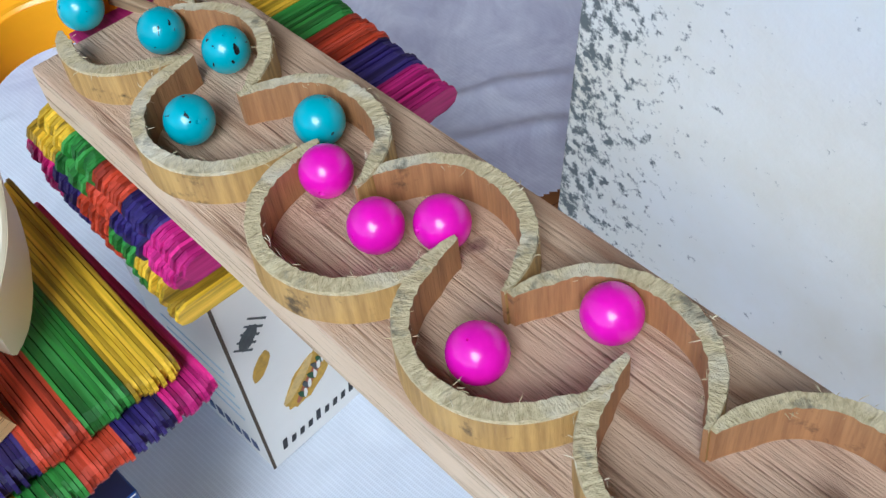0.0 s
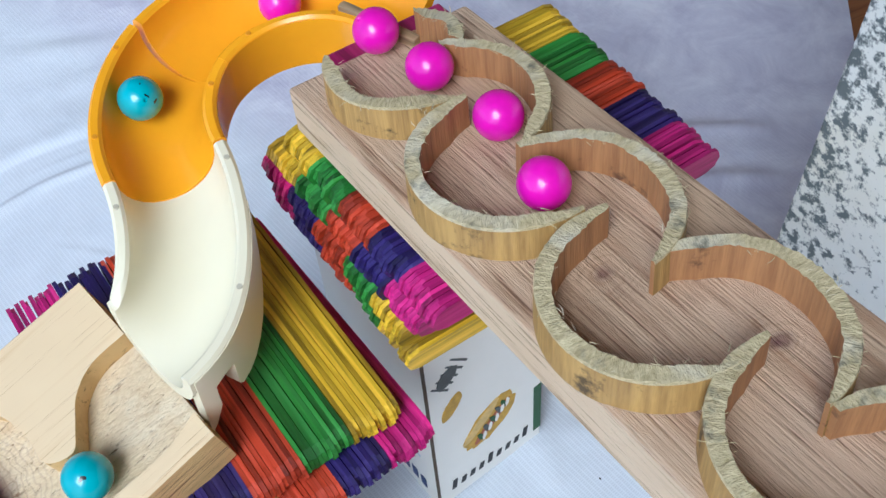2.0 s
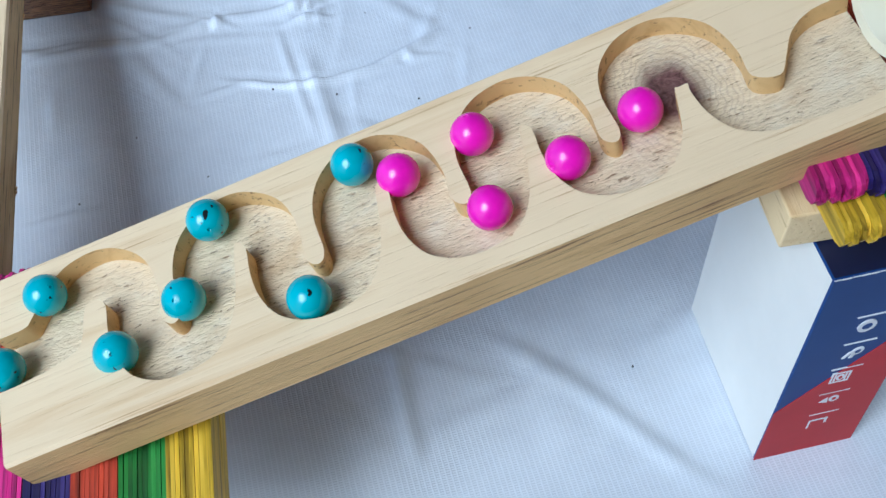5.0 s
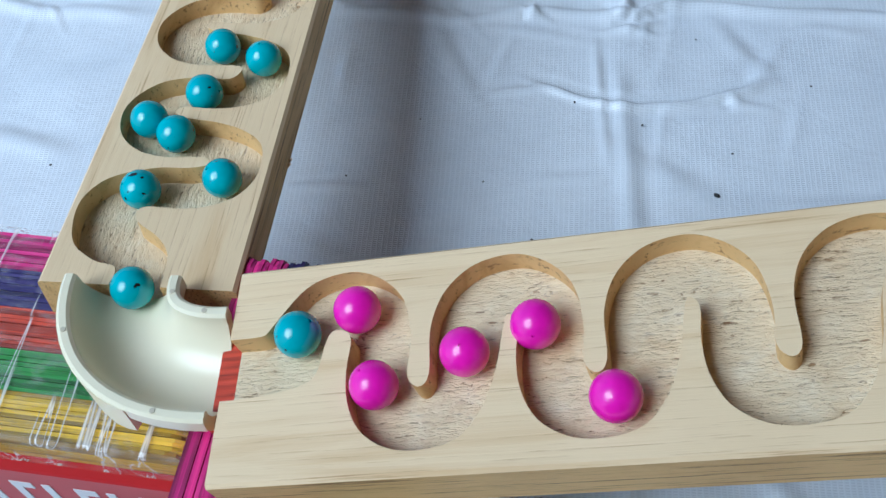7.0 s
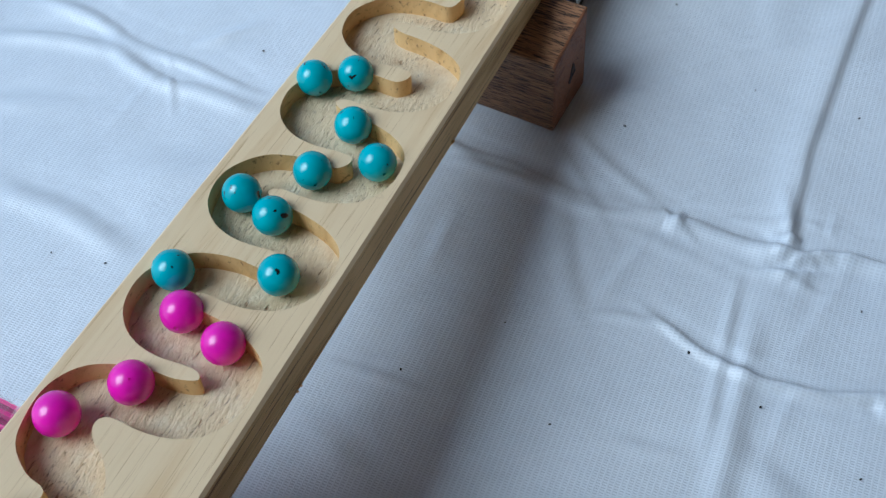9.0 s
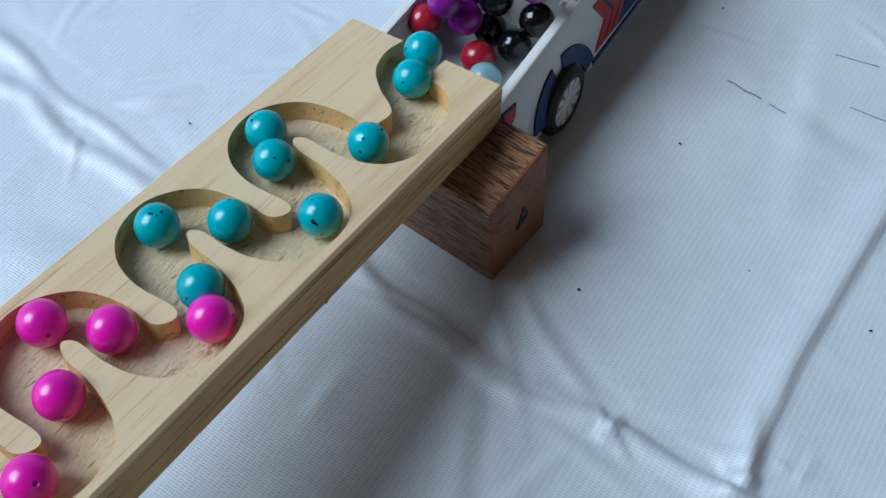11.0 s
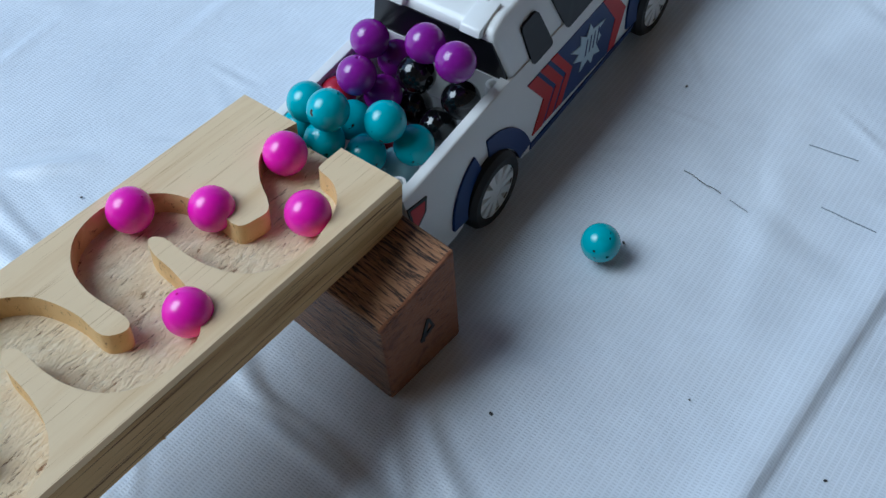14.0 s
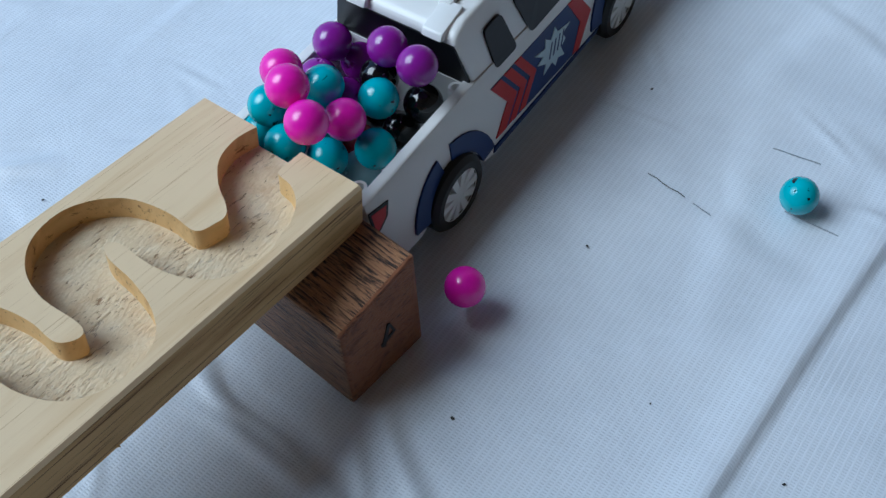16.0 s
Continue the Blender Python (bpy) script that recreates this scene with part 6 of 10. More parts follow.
        (10.8, -7.081, 1.298, 0.862, 127, -48, -29), (10.9, -7.026, 1.380, 0.860, 59, -17, 12), (11, -6.969, 1.461, 0.858, 15, 28, 7), (11.1, -6.964, 1.558, 0.850, -52, 22, -25),
        (11.2, -7.012, 1.639, 0.839, -86, -28, -22), (11.3, -7.106, 1.665, 0.828, -1, -84, -104), (11.4, -7.202, 1.682, 0.817, 82, -28, 177), (11.5, -7.300, 1.692, 0.807, 85, 34, 177),
        (11.6, -7.399, 1.683, 0.799, -47, 81, 49), (11.7, -7.487, 1.717, 0.788, -113, 27, -11), (11.8, -7.555, 1.790, 0.775, -148, -26, -11), (11.95, -7.615, 1.987, 0.686, 128, -33, 37),
        (12.1, -7.607, 2.126, 0.572, -152, -33, 37), (16, -7.607, 2.126, 0.572, -152, -33, 37),
    ])
    roll('teal', [
        (0, -2.037, 3.223, 2.484, 95, 39, -111), (0.1, -2.085, 2.927, 2.448, -55, 67, 105), (0.2, -1.961, 2.637, 2.410, -48, -4, 110), (0.3, -1.767, 2.399, 2.361, 3, -67, 74),
        (0.4, -1.771, 2.138, 2.276, 165, -41, -83), (0.5, -1.883, 1.975, 2.195, -154, 20, -93), (0.6, -1.954, 1.834, 2.145, -65, 68, -20), (0.7, -1.996, 1.700, 2.115, 20, 18, 49),
        (0.8, -2.040, 1.582, 2.088, 50, -49, 39), (0.9, -2.138, 1.515, 2.062, -121, -60, -152), (1, -2.263, 1.539, 2.048, -84, 6, -172), (1.1, -2.381, 1.611, 2.043, -16, 50, -134),
        (1.2, -2.503, 1.669, 2.035, 76, 26, -69), (1.3, -2.624, 1.636, 2.012, 147, 3, -48), (1.4, -2.614, 1.506, 1.991, -149, 50, -14), (1.5, -2.525, 1.404, 1.986, -23, 48, 98),
        (1.6, -2.439, 1.301, 1.980, 9, -18, 108), (1.7, -2.420, 1.173, 1.961, -77, -81, -172), (1.8, -2.493, 1.073, 1.933, -122, -12, -133), (1.9, -2.620, 1.081, 1.915, -62, 31, -121),
        (2, -2.735, 1.147, 1.910, 13, 10, -90), (2.1, -2.849, 1.214, 1.905, 77, -24, -100), (2.2, -2.978, 1.214, 1.886, 146, 1, -116), (2.3, -3.006, 1.096, 1.861, 112, 69, -140),
        (2.4, -2.934, 0.988, 1.853, 23, 19, 146), (2.5, -2.846, 0.888, 1.849, 1, -50, 153), (2.6, -2.794, 0.771, 1.836, -119, -46, -102), (2.7, -2.833, 0.650, 1.809, -114, 26, -104),
        (2.8, -2.955, 0.616, 1.785, -29, 34, -55), (2.9, -3.074, 0.675, 1.778, 3, -31, -54), (3, -3.188, 0.748, 1.774, 121, -66, -160), (3.1, -3.318, 0.774, 1.759, 151, 2, -179),
        (3.2, -3.389, 0.683, 1.733, 82, 37, 154), (3.3, -3.335, 0.562, 1.720, 41, -23, 147), (3.4, -3.242, 0.460, 1.716, -63, -75, -118), (3.5, -3.173, 0.342, 1.705, -118, -10, -73),
        (3.6, -3.203, 0.211, 1.678, -72, 49, -54), (3.7, -3.327, 0.166, 1.652, -6, 4, -19), (3.8, -3.455, 0.228, 1.644, -23, -67, -8), (3.9, -3.577, 0.305, 1.639, -173, -39, 136),
        (4, -3.718, 0.322, 1.621, 148, 23, 143), (4.1, -3.764, 0.201, 1.594, 82, -7, 132), (4.2, -3.679, 0.076, 1.584, 47, -76, 161), (4.3, -3.575, -0.047, 1.578, -99, -30, -58),
        (4.4, -3.542, -0.199, 1.556, -75, 38, -56), (4.5, -3.633, -0.312, 1.523, 10, 25, -4), (4.6, -3.797, -0.260, 1.508, -8, -45, 0), (4.7, -3.955, -0.160, 1.502, -133, -52, 110),
        (4.8, -4.099, -0.150, 1.483, 167, -1, 142), (4.9, -4.200, -0.210, 1.458, 97, 20, 128), (5, -4.266, -0.289, 1.434, 35, -1, 117), (5.1, -4.166, -0.430, 1.424, 59, -71, 100),
        (5.2, -4.162, -0.583, 1.398, -111, -37, -92), (5.3, -4.245, -0.646, 1.310, -64, 12, -103), (5.4, -4.359, -0.745, 1.296, 11, 55, -54), (5.5, -4.496, -0.809, 1.284, 81, 9, -10),
        (5.6, -4.646, -0.818, 1.272, 107, -60, -23), (5.7, -4.785, -0.762, 1.258, -75, -48, 159), (5.8, -4.898, -0.668, 1.234, -56, 21, 154), (5.9, -5.034, -0.632, 1.218, -158, 79, 59),
        (6, -5.176, -0.668, 1.208, 159, 10, 22), (6.1, -5.308, -0.614, 1.191, 102, -38, 38), (6.2, -5.339, -0.479, 1.177, 42, 7, 57), (6.3, -5.278, -0.350, 1.171, 10, 77, 31),
        (6.4, -5.198, -0.234, 1.169, -142, 30, -118), (6.5, -5.160, -0.105, 1.161, -128, -40, -119), (6.6, -5.247, -0.012, 1.145, -42, -25, -173), (6.7, -5.374, -0.030, 1.135, -43, 47, -173),
        (6.8, -5.480, -0.106, 1.132, -173, 53, 69), (6.9, -5.576, -0.188, 1.130, 159, -15, 58), (7, -5.702, -0.209, 1.120, 80, -44, 102), (7.1, -5.794, -0.131, 1.104, 43, 19, 112),
        (7.2, -5.797, -0.013, 1.094, 132, 71, -173), (7.3, -5.752, 0.087, 1.090, -174, 10, -131), (7.4, -5.699, 0.164, 1.088, -166, -48, -134), (7.5, -5.656, 0.242, 1.085, -29, -71, 94),
        (7.6, -5.663, 0.351, 1.075, -29, -2, 94), (7.7, -5.743, 0.426, 1.061, -88, 42, 70), (7.8, -5.851, 0.415, 1.052, -145, -3, 48), (7.9, -5.937, 0.352, 1.050, -175, -67, 69),
        (8, -6.005, 0.289, 1.049, 42, -51, -153), (8.1, -6.088, 0.247, 1.044, 42, 7, -153), (8.2, -6.173, 0.236, 1.038, 70, 56, -137), (8.3, -6.253, 0.247, 1.029, 166, 52, -53),
        (8.4, -6.302, 0.309, 1.019, 167, 3, -52), (8.5, -6.317, 0.391, 1.011, 137, -43, -42), (8.6, -6.259, 0.469, 1.009, 66, -22, 1), (8.7, -6.184, 0.550, 1.010, 16, 28, -2),
        (8.8, -6.103, 0.634, 1.010, -75, 45, -65), (8.9, -6.083, 0.738, 1.003, -109, -14, -76), (9, -6.132, 0.815, 0.992, -70, -65, -104), (9.1, -6.240, 0.826, 0.981, 4, -16, -161),
        (9.2, -6.339, 0.766, 0.976, -15, 54, -168), (9.3, -6.429, 0.693, 0.974, -154, 49, 63), (9.4, -6.517, 0.628, 0.972, -180, -16, 54), (9.5, -6.614, 0.612, 0.964, 114, -47, 93),
        (9.6, -6.687, 0.668, 0.952, 74, 0, 111), (9.7, -6.706, 0.758, 0.943, 89, 56, 119), (9.8, -6.693, 0.843, 0.937, -159, 57, -138), (9.9, -6.657, 0.920, 0.934, -140, 6, -127),
        (10, -6.618, 1.000, 0.930, -126, -49, -133), (10.1, -6.556, 1.055, 0.931, 75, -78, 25), (10.2, -6.523, 1.125, 0.928, 40, -32, 56), (10.3, -6.535, 1.196, 0.921, 11, 4, 63),
        (10.4, -6.599, 1.243, 0.911, -39, 10, 57), (10.5, -6.688, 1.248, 0.902, -89, -18, 61), (10.6, -6.769, 1.203, 0.899, -147, -58, 101), (10.7, -6.844, 1.147, 0.897, 120, -39, 178),
        (10.8, -6.913, 1.083, 0.896, 82, 9, -170), (10.9, -7.000, 1.049, 0.890, 58, 65, 173), (11, -7.094, 1.053, 0.881, -115, 55, 1), (11.1, -7.136, 1.135, 0.870, -166, 13, -31),
        (11.2, -7.123, 1.230, 0.864, 139, -13, -32), (11.3, -7.071, 1.312, 0.861, 77, -6, -20), (11.4, -7.016, 1.393, 0.859, 18, 9, -22), (11.5, -6.965, 1.475, 0.857, -45, 13, -36),
        (11.6, -6.967, 1.571, 0.849, -94, -24, -31), (11.7, -7.024, 1.645, 0.837, -158, -69, 22), (11.8, -7.118, 1.667, 0.826, 68, -45, 149), (11.9, -7.213, 1.684, 0.816, 49, 13, 155),
        (12, -7.309, 1.692, 0.806, 3, 66, 122), (12.1, -7.405, 1.683, 0.798, -98, 38, 33), (12.2, -7.553, 1.787, 0.775, -18, 38, 33), (12.3, -7.582, 1.849, 0.677, 58, 38, 33),
        (12.4, -7.617, 1.925, 0.538, 138, 38, 33), (16, -7.617, 1.925, 0.538, 138, 38, 33),
    ])
    roll('teal', [
        (0, -1.387, 3.143, 2.753, -53, 32, 149), (0.1, -1.352, 3.402, 2.590, 33, 29, -161), (0.2, -1.608, 3.498, 2.554, 131, 52, -86), (0.3, -1.858, 3.435, 2.519, -143, 20, -26),
        (0.4, -2.037, 3.224, 2.484, -75, -6, -16), (0.5, -2.085, 2.933, 2.448, -4, 5, -17), (0.6, -1.969, 2.646, 2.411, 66, 39, 13), (0.7, -1.765, 2.395, 2.360, 157, 32, 74),
        (0.8, -1.790, 2.100, 2.265, 170, -39, 73), (0.9, -1.930, 1.888, 2.158, 30, -65, -155), (1, -2.005, 1.667, 2.108, -13, 0, -126), (1.1, -2.122, 1.521, 2.066, -7, 71, -122),
        (1.2, -2.300, 1.561, 2.046, 95, 23, -32), (1.3, -2.457, 1.658, 2.040, 96, -48, -33), (1.4, -2.621, 1.643, 2.013, -143, -47, -137), (1.5, -2.599, 1.483, 1.989, 165, 8, -116),
        (1.6, -2.489, 1.361, 1.984, 91, 23, -139), (1.7, -2.416, 1.227, 1.971, 14, 18, -170), (1.8, -2.463, 1.091, 1.940, -65, 32, 151), (1.9, -2.599, 1.072, 1.917, -168, 53, 69),
        (2, -2.723, 1.140, 1.911, 107, 19, 10), (2.1, -2.839, 1.211, 1.906, 58, -35, 18), (2.2, -2.969, 1.217, 1.888, -69, -65, 134), (2.3, -3.008, 1.109, 1.863, -176, -27, -135),
        (2.4, -2.948, 1.003, 1.854, 118, 5, -120), (2.5, -2.867, 0.912, 1.850, 46, 19, -137), (2.6, -2.800, 0.815, 1.843, -29, 14, -161), (2.7, -2.803, 0.701, 1.822, -105, 24, 171),
        (2.8, -2.876, 0.622, 1.798, 175, 38, 124), (2.9, -2.985, 0.626, 1.782, 82, 41, 55), (3, -3.082, 0.681, 1.778, 10, 9, 20), (3.1, -3.176, 0.740, 1.774, -50, -31, 34),
        (3.2, -3.279, 0.774, 1.765, -138, -43, 94), (3.3, -3.378, 0.745, 1.745, 143, -25, 144), (3.4, -3.382, 0.639, 1.726, 63, -39, -168), (3.5, -3.321, 0.549, 1.719, -23, -30, -112),
        (3.6, -3.247, 0.465, 1.716, -82, 11, -101), (3.7, -3.181, 0.374, 1.710, -157, 44, -141), (3.8, -3.179, 0.262, 1.690, 101, 40, 139), (3.9, -3.248, 0.176, 1.665, 28, 11, 102),
        (4, -3.363, 0.177, 1.648, -45, 15, 82), (4.1, -3.470, 0.237, 1.643, -122, 25, 52), (4.2, -3.588, 0.296, 1.636, 170, -2, 36), (4.3, -3.737, 0.298, 1.614, 106, -50, 70),
        (4.4, -3.828, 0.189, 1.582, -41, -55, -152), (4.5, -3.797, 0.051, 1.563, -108, -6, -111), (4.6, -3.654, -0.049, 1.566, -178, 11, -115), (4.7, -3.552, -0.172, 1.560, 108, 28, -143),
        (4.8, -3.551, -0.276, 1.542, 27, 42, 164), (4.9, -3.668, -0.337, 1.514, -83, 47, 75), (5, -3.797, -0.347, 1.493, -147, 1, 45), (5.1, -3.918, -0.226, 1.496, 142, 0, 44),
        (5.2, -4.070, -0.124, 1.492, 71, -11, 52), (5.3, -4.167, -0.230, 1.459, 38, -82, 81), (5.4, -4.130, -0.394, 1.436, -164, -26, -74), (5.5, -4.167, -0.555, 1.402, -129, 37, -70),
        (5.6, -4.262, -0.644, 1.309, -41, 29, -14), (5.7, -4.398, -0.760, 1.293, 14, -19, -8), (5.8, -4.566, -0.820, 1.279, 101, -64, -77), (5.9, -4.740, -0.788, 1.263, -156, -27, -163),
        (6, -4.881, -0.684, 1.237, -101, 21, -167), (6.1, -5.038, -0.632, 1.218, -11, 60, -97), (6.2, -5.204, -0.664, 1.205, 85, 25, -21), (6.3, -5.334, -0.571, 1.185, 65, -45, -17),
        (6.4, -5.313, -0.414, 1.174, -17, -19, 34), (6.5, -5.232, -0.278, 1.169, -52, 45, 25), (6.6, -5.160, -0.148, 1.165, -172, 50, -79), (6.7, -5.214, -0.027, 1.149, -158, -21, -75),
        (6.8, -5.343, -0.014, 1.136, -80, -25, -111), (6.9, -5.447, -0.082, 1.133, -37, 34, -107), (7, -5.538, -0.159, 1.131, 72, 57, -15), (7.1, -5.636, -0.212, 1.126, 113, -5, 6),
        (7.2, -5.733, -0.225, 1.118, 115, -67, 5), (7.3, -5.797, -0.185, 1.109, -7, -59, 122), (7.4, -5.831, -0.121, 1.100, -4, -13, 120), (7.5, -5.850, -0.055, 1.093, 6, 29, 121),
        (7.6, -5.803, 0.013, 1.091, 69, 35, 157), (7.7, -5.730, 0.097, 1.091, 132, -2, 178), (7.8, -5.650, 0.191, 1.090, -159, -37, 151), (7.9, -5.645, 0.305, 1.081, -101, 9, 134),
        (8, -5.716, 0.370, 1.069, -110, 69, 127), (8.1, -5.812, 0.376, 1.059, 132, 41, 18), (8.2, -5.893, 0.329, 1.056, 143, -17, 21), (8.3, -5.966, 0.275, 1.053, -179, -68, -8),
        (8.4, -6.034, 0.223, 1.052, -61, -49, -119), (8.5, -6.117, 0.210, 1.045, -21, -8, -139), (8.6, -6.205, 0.231, 1.035, 27, 24, -132), (8.7, -6.242, 0.305, 1.025, 74, -1, -121),
        (8.8, -6.247, 0.384, 1.018, 109, -40, -134), (8.9, -6.221, 0.458, 1.014, -173, -71, 156), (9, -6.182, 0.533, 1.011, -94, -36, 86), (9.1, -6.125, 0.613, 1.010, -64, 20, 81),
        (9.2, -6.093, 0.712, 1.004, -5, 80, 135), (9.3, -6.126, 0.814, 0.992, 146, 31, -77), (9.4, -6.219, 0.864, 0.979, -167, -18, -71), (9.5, -6.317, 0.844, 0.972, -102, -14, -92),
        (9.6, -6.405, 0.777, 0.969, -45, 29, -83), (9.7, -6.486, 0.706, 0.968, 40, 39, -29), (9.8, -6.571, 0.643, 0.965, 96, -3, -8), (9.9, -6.673, 0.618, 0.958, 139, -60, -34),
        (10, -6.757, 0.654, 0.947, -61, -61, 169), (10.1, -6.742, 0.757, 0.940, 14, -20, 113), (10.2, -6.676, 0.854, 0.938, 74, 22, 114), (10.3, -6.595, 0.944, 0.937, 154, 28, 154),
        (10.4, -6.523, 1.031, 0.937, -139, -3, 171), (10.5, -6.510, 1.131, 0.929, -75, 0, 170), (10.6, -6.558, 1.221, 0.917, -17, 34, -171), (10.7, -6.657, 1.253, 0.905, 88, 65, -79),
        (10.8, -6.754, 1.213, 0.899, 178, 26, -6), (10.9, -6.840, 1.150, 0.897, -139, -26, -6), (11, -6.920, 1.078, 0.896, -54, -46, -64), (11.1, -7.022, 1.046, 0.889, 27, -23, -116),
        (11.2, -7.118, 1.077, 0.877, 89, -3, -131), (11.3, -7.136, 1.182, 0.866, 153, -37, -156), (11.4, -7.093, 1.280, 0.862, -108, -50, 125), (11.5, -7.033, 1.371, 0.860, -48, -4, 93),
        (11.6, -6.970, 1.459, 0.858, 6, 45, 115), (11.7, -6.966, 1.565, 0.849, 131, 59, -132), (11.8, -7.028, 1.647, 0.836, -161, 16, -85), (11.9, -7.133, 1.670, 0.825, -98, -10, -81),
        (12, -7.244, 1.685, 0.813, -25, -19, -102), (12.1, -7.363, 1.685, 0.802, 44, 4, -112), (12.2, -7.480, 1.680, 0.791, 116, 24, -91), (12.3, -7.568, 1.748, 0.777, 170, -22, -90),
        (12.4, -7.605, 1.757, 0.710, -142, -22, -90), (12.5, -7.641, 1.765, 0.621, -81, -22, -90), (16, -7.641, 1.765, 0.621, -81, -22, -90),
    ])
    roll('teal', [
        (0, -1.047, 2.956, 2.799, 35, 3, 172), (0.1, -1.183, 2.832, 2.799, -34, 38, 143), (0.2, -1.327, 2.849, 2.785, -153, 57, 40), (0.3, -1.381, 2.955, 2.771, 117, 22, -28),
        (0.4, -1.392, 3.089, 2.757, 58, -20, -29), (0.5, -1.501, 3.233, 2.735, -32, -67, 46), (0.6, -1.454, 3.437, 2.572, -61, 1, 65), (0.7, -1.763, 3.489, 2.527, -132, -14, 74),
        (0.8, -2.058, 3.291, 2.478, 150, -51, 123), (0.9, -2.139, 2.925, 2.429, 35, -41, -139), (1, -1.982, 2.607, 2.386, -32, -2, -110), (1.1, -1.786, 2.387, 2.345, -100, 26, -127),
        (1.2, -1.784, 2.121, 2.261, 165, 55, 162), (1.3, -1.920, 1.930, 2.160, 73, 25, 92), (1.4, -2.008, 1.708, 2.112, 42, -41, 97), (1.5, -2.119, 1.548, 2.071, -67, -48, -173),
        (1.6, -2.293, 1.568, 2.049, -54, 23, -177), (1.7, -2.443, 1.659, 2.042, 38, 57, -107), (1.8, -2.606, 1.663, 2.019, 131, 24, -36), (1.9, -2.615, 1.508, 1.991, -145, 36, 13),
        (2, -2.513, 1.389, 1.985, -55, 33, 73), (2.1, -2.423, 1.268, 1.977, -1, -17, 81), (2.2, -2.433, 1.129, 1.951, 77, -85, 6), (2.3, -2.543, 1.061, 1.923, -129, -23, -146),
        (2.4, -2.667, 1.107, 1.913, -72, 23, -146), (2.5, -2.778, 1.175, 1.909, 9, 29, -105), (2.6, -2.892, 1.222, 1.900, 79, 3, -83), (2.7, -3.001, 1.191, 1.879, 151, 9, -74),
        (2.8, -3.001, 1.075, 1.858, -154, 72, -31), (2.9, -2.929, 0.983, 1.853, 1, 35, 120), (3, -2.852, 0.896, 1.849, 15, -36, 120), (3.1, -2.796, 0.798, 1.840, -165, -73, -61),
        (3.2, -2.809, 0.687, 1.819, -131, -6, -86), (3.3, -2.891, 0.617, 1.795, -71, 31, -71), (3.4, -3.002, 0.634, 1.781, -12, -12, -60), (3.5, -3.103, 0.693, 1.777, 61, -61, -111),
        (3.6, -3.204, 0.756, 1.773, 151, -22, 179), (3.7, -3.330, 0.765, 1.756, 155, 50, 180), (3.8, -3.414, 0.666, 1.726, 45, 39, 89), (3.9, -3.388, 0.534, 1.707, 59, -31, 90),
        (4, -3.316, 0.419, 1.698, 165, -59, 2), (4.1, -3.230, 0.314, 1.692, -146, 2, -26), (4.2, -3.229, 0.187, 1.670, -76, 26, -7), (4.3, -3.321, 0.116, 1.644, -26, -28, -8),
        (4.4, -3.439, 0.156, 1.634, -158, -76, 117), (4.5, -3.548, 0.230, 1.630, 175, -6, 139), (4.6, -3.707, 0.280, 1.616, 132, 56, 117), (4.7, -3.831, 0.202, 1.584, 56, 13, 66),
        (4.8, -3.816, 0.085, 1.566, 101, -46, 51), (4.9, -3.753, 0.020, 1.564, 171, -27, 5), (5, -3.692, -0.047, 1.561, -146, 12, -2), (5.1, -3.586, -0.144, 1.560, -71, 50, 44),
        (5.2, -3.583, -0.268, 1.538, -26, -10, 63), (5.3, -3.725, -0.289, 1.514, -100, -37, 97), (5.4, -3.866, -0.207, 1.507, -152, 16, 108), (5.5, -4.013, -0.128, 1.499, 128, 48, 59),
        (5.6, -4.151, -0.183, 1.470, 92, -16, 46), (5.7, -4.144, -0.349, 1.442, 171, -46, -1), (5.8, -4.141, -0.515, 1.413, -113, -12, -44), (5.9, -4.235, -0.623, 1.337, -42, -1, -53),
        (6, -4.355, -0.731, 1.297, 30, 4, -51), (6.1, -4.512, -0.811, 1.283, 100, -10, -55), (6.2, -4.685, -0.809, 1.269, 175, -37, -90), (6.3, -4.834, -0.724, 1.252, -93, -35, -152),
        (6.4, -4.969, -0.629, 1.224, -34, 10, -167), (6.5, -5.129, -0.663, 1.212, -29, 82, -163), (6.6, -5.283, -0.635, 1.195, 122, 26, -14), (6.7, -5.344, -0.501, 1.178, 68, -23, -16),
        (6.8, -5.287, -0.366, 1.172, -2, -1, 2), (6.9, -5.210, -0.249, 1.169, -69, 33, -20), (7, -5.160, -0.131, 1.163, -145, 12, -54), (7.1, -5.213, -0.026, 1.150, -163, -58, -45),
        (7.2, -5.320, 0.001, 1.137, -27, -46, -171), (7.3, -5.410, -0.037, 1.132, -40, 15, -167), (7.4, -5.483, -0.074, 1.129, -64, 63, 176), (7.5, -5.546, -0.110, 1.126, 177, 63, 63),
        (7.6, -5.612, -0.157, 1.124, 156, 14, 48), (7.7, -5.692, -0.178, 1.118, 126, -29, 52), (7.8, -5.777, -0.177, 1.110, 60, -46, 95), (7.9, -5.835, -0.117, 1.099, 30, 0, 108),
        (8, -5.848, -0.027, 1.090, 45, 56, 116), (8.1, -5.788, 0.055, 1.089, 142, 37, -164), (8.2, -5.709, 0.142, 1.089, 177, -27, -161), (8.3, -5.636, 0.239, 1.087, -85, -58, 121),
        (8.4, -5.650, 0.346, 1.077, -62, 8, 110), (8.5, -5.732, 0.392, 1.065, -116, 45, 83), (8.6, -5.831, 0.377, 1.057, -176, 8, 52), (8.7, -5.913, 0.323, 1.054, 158, -49, 62),
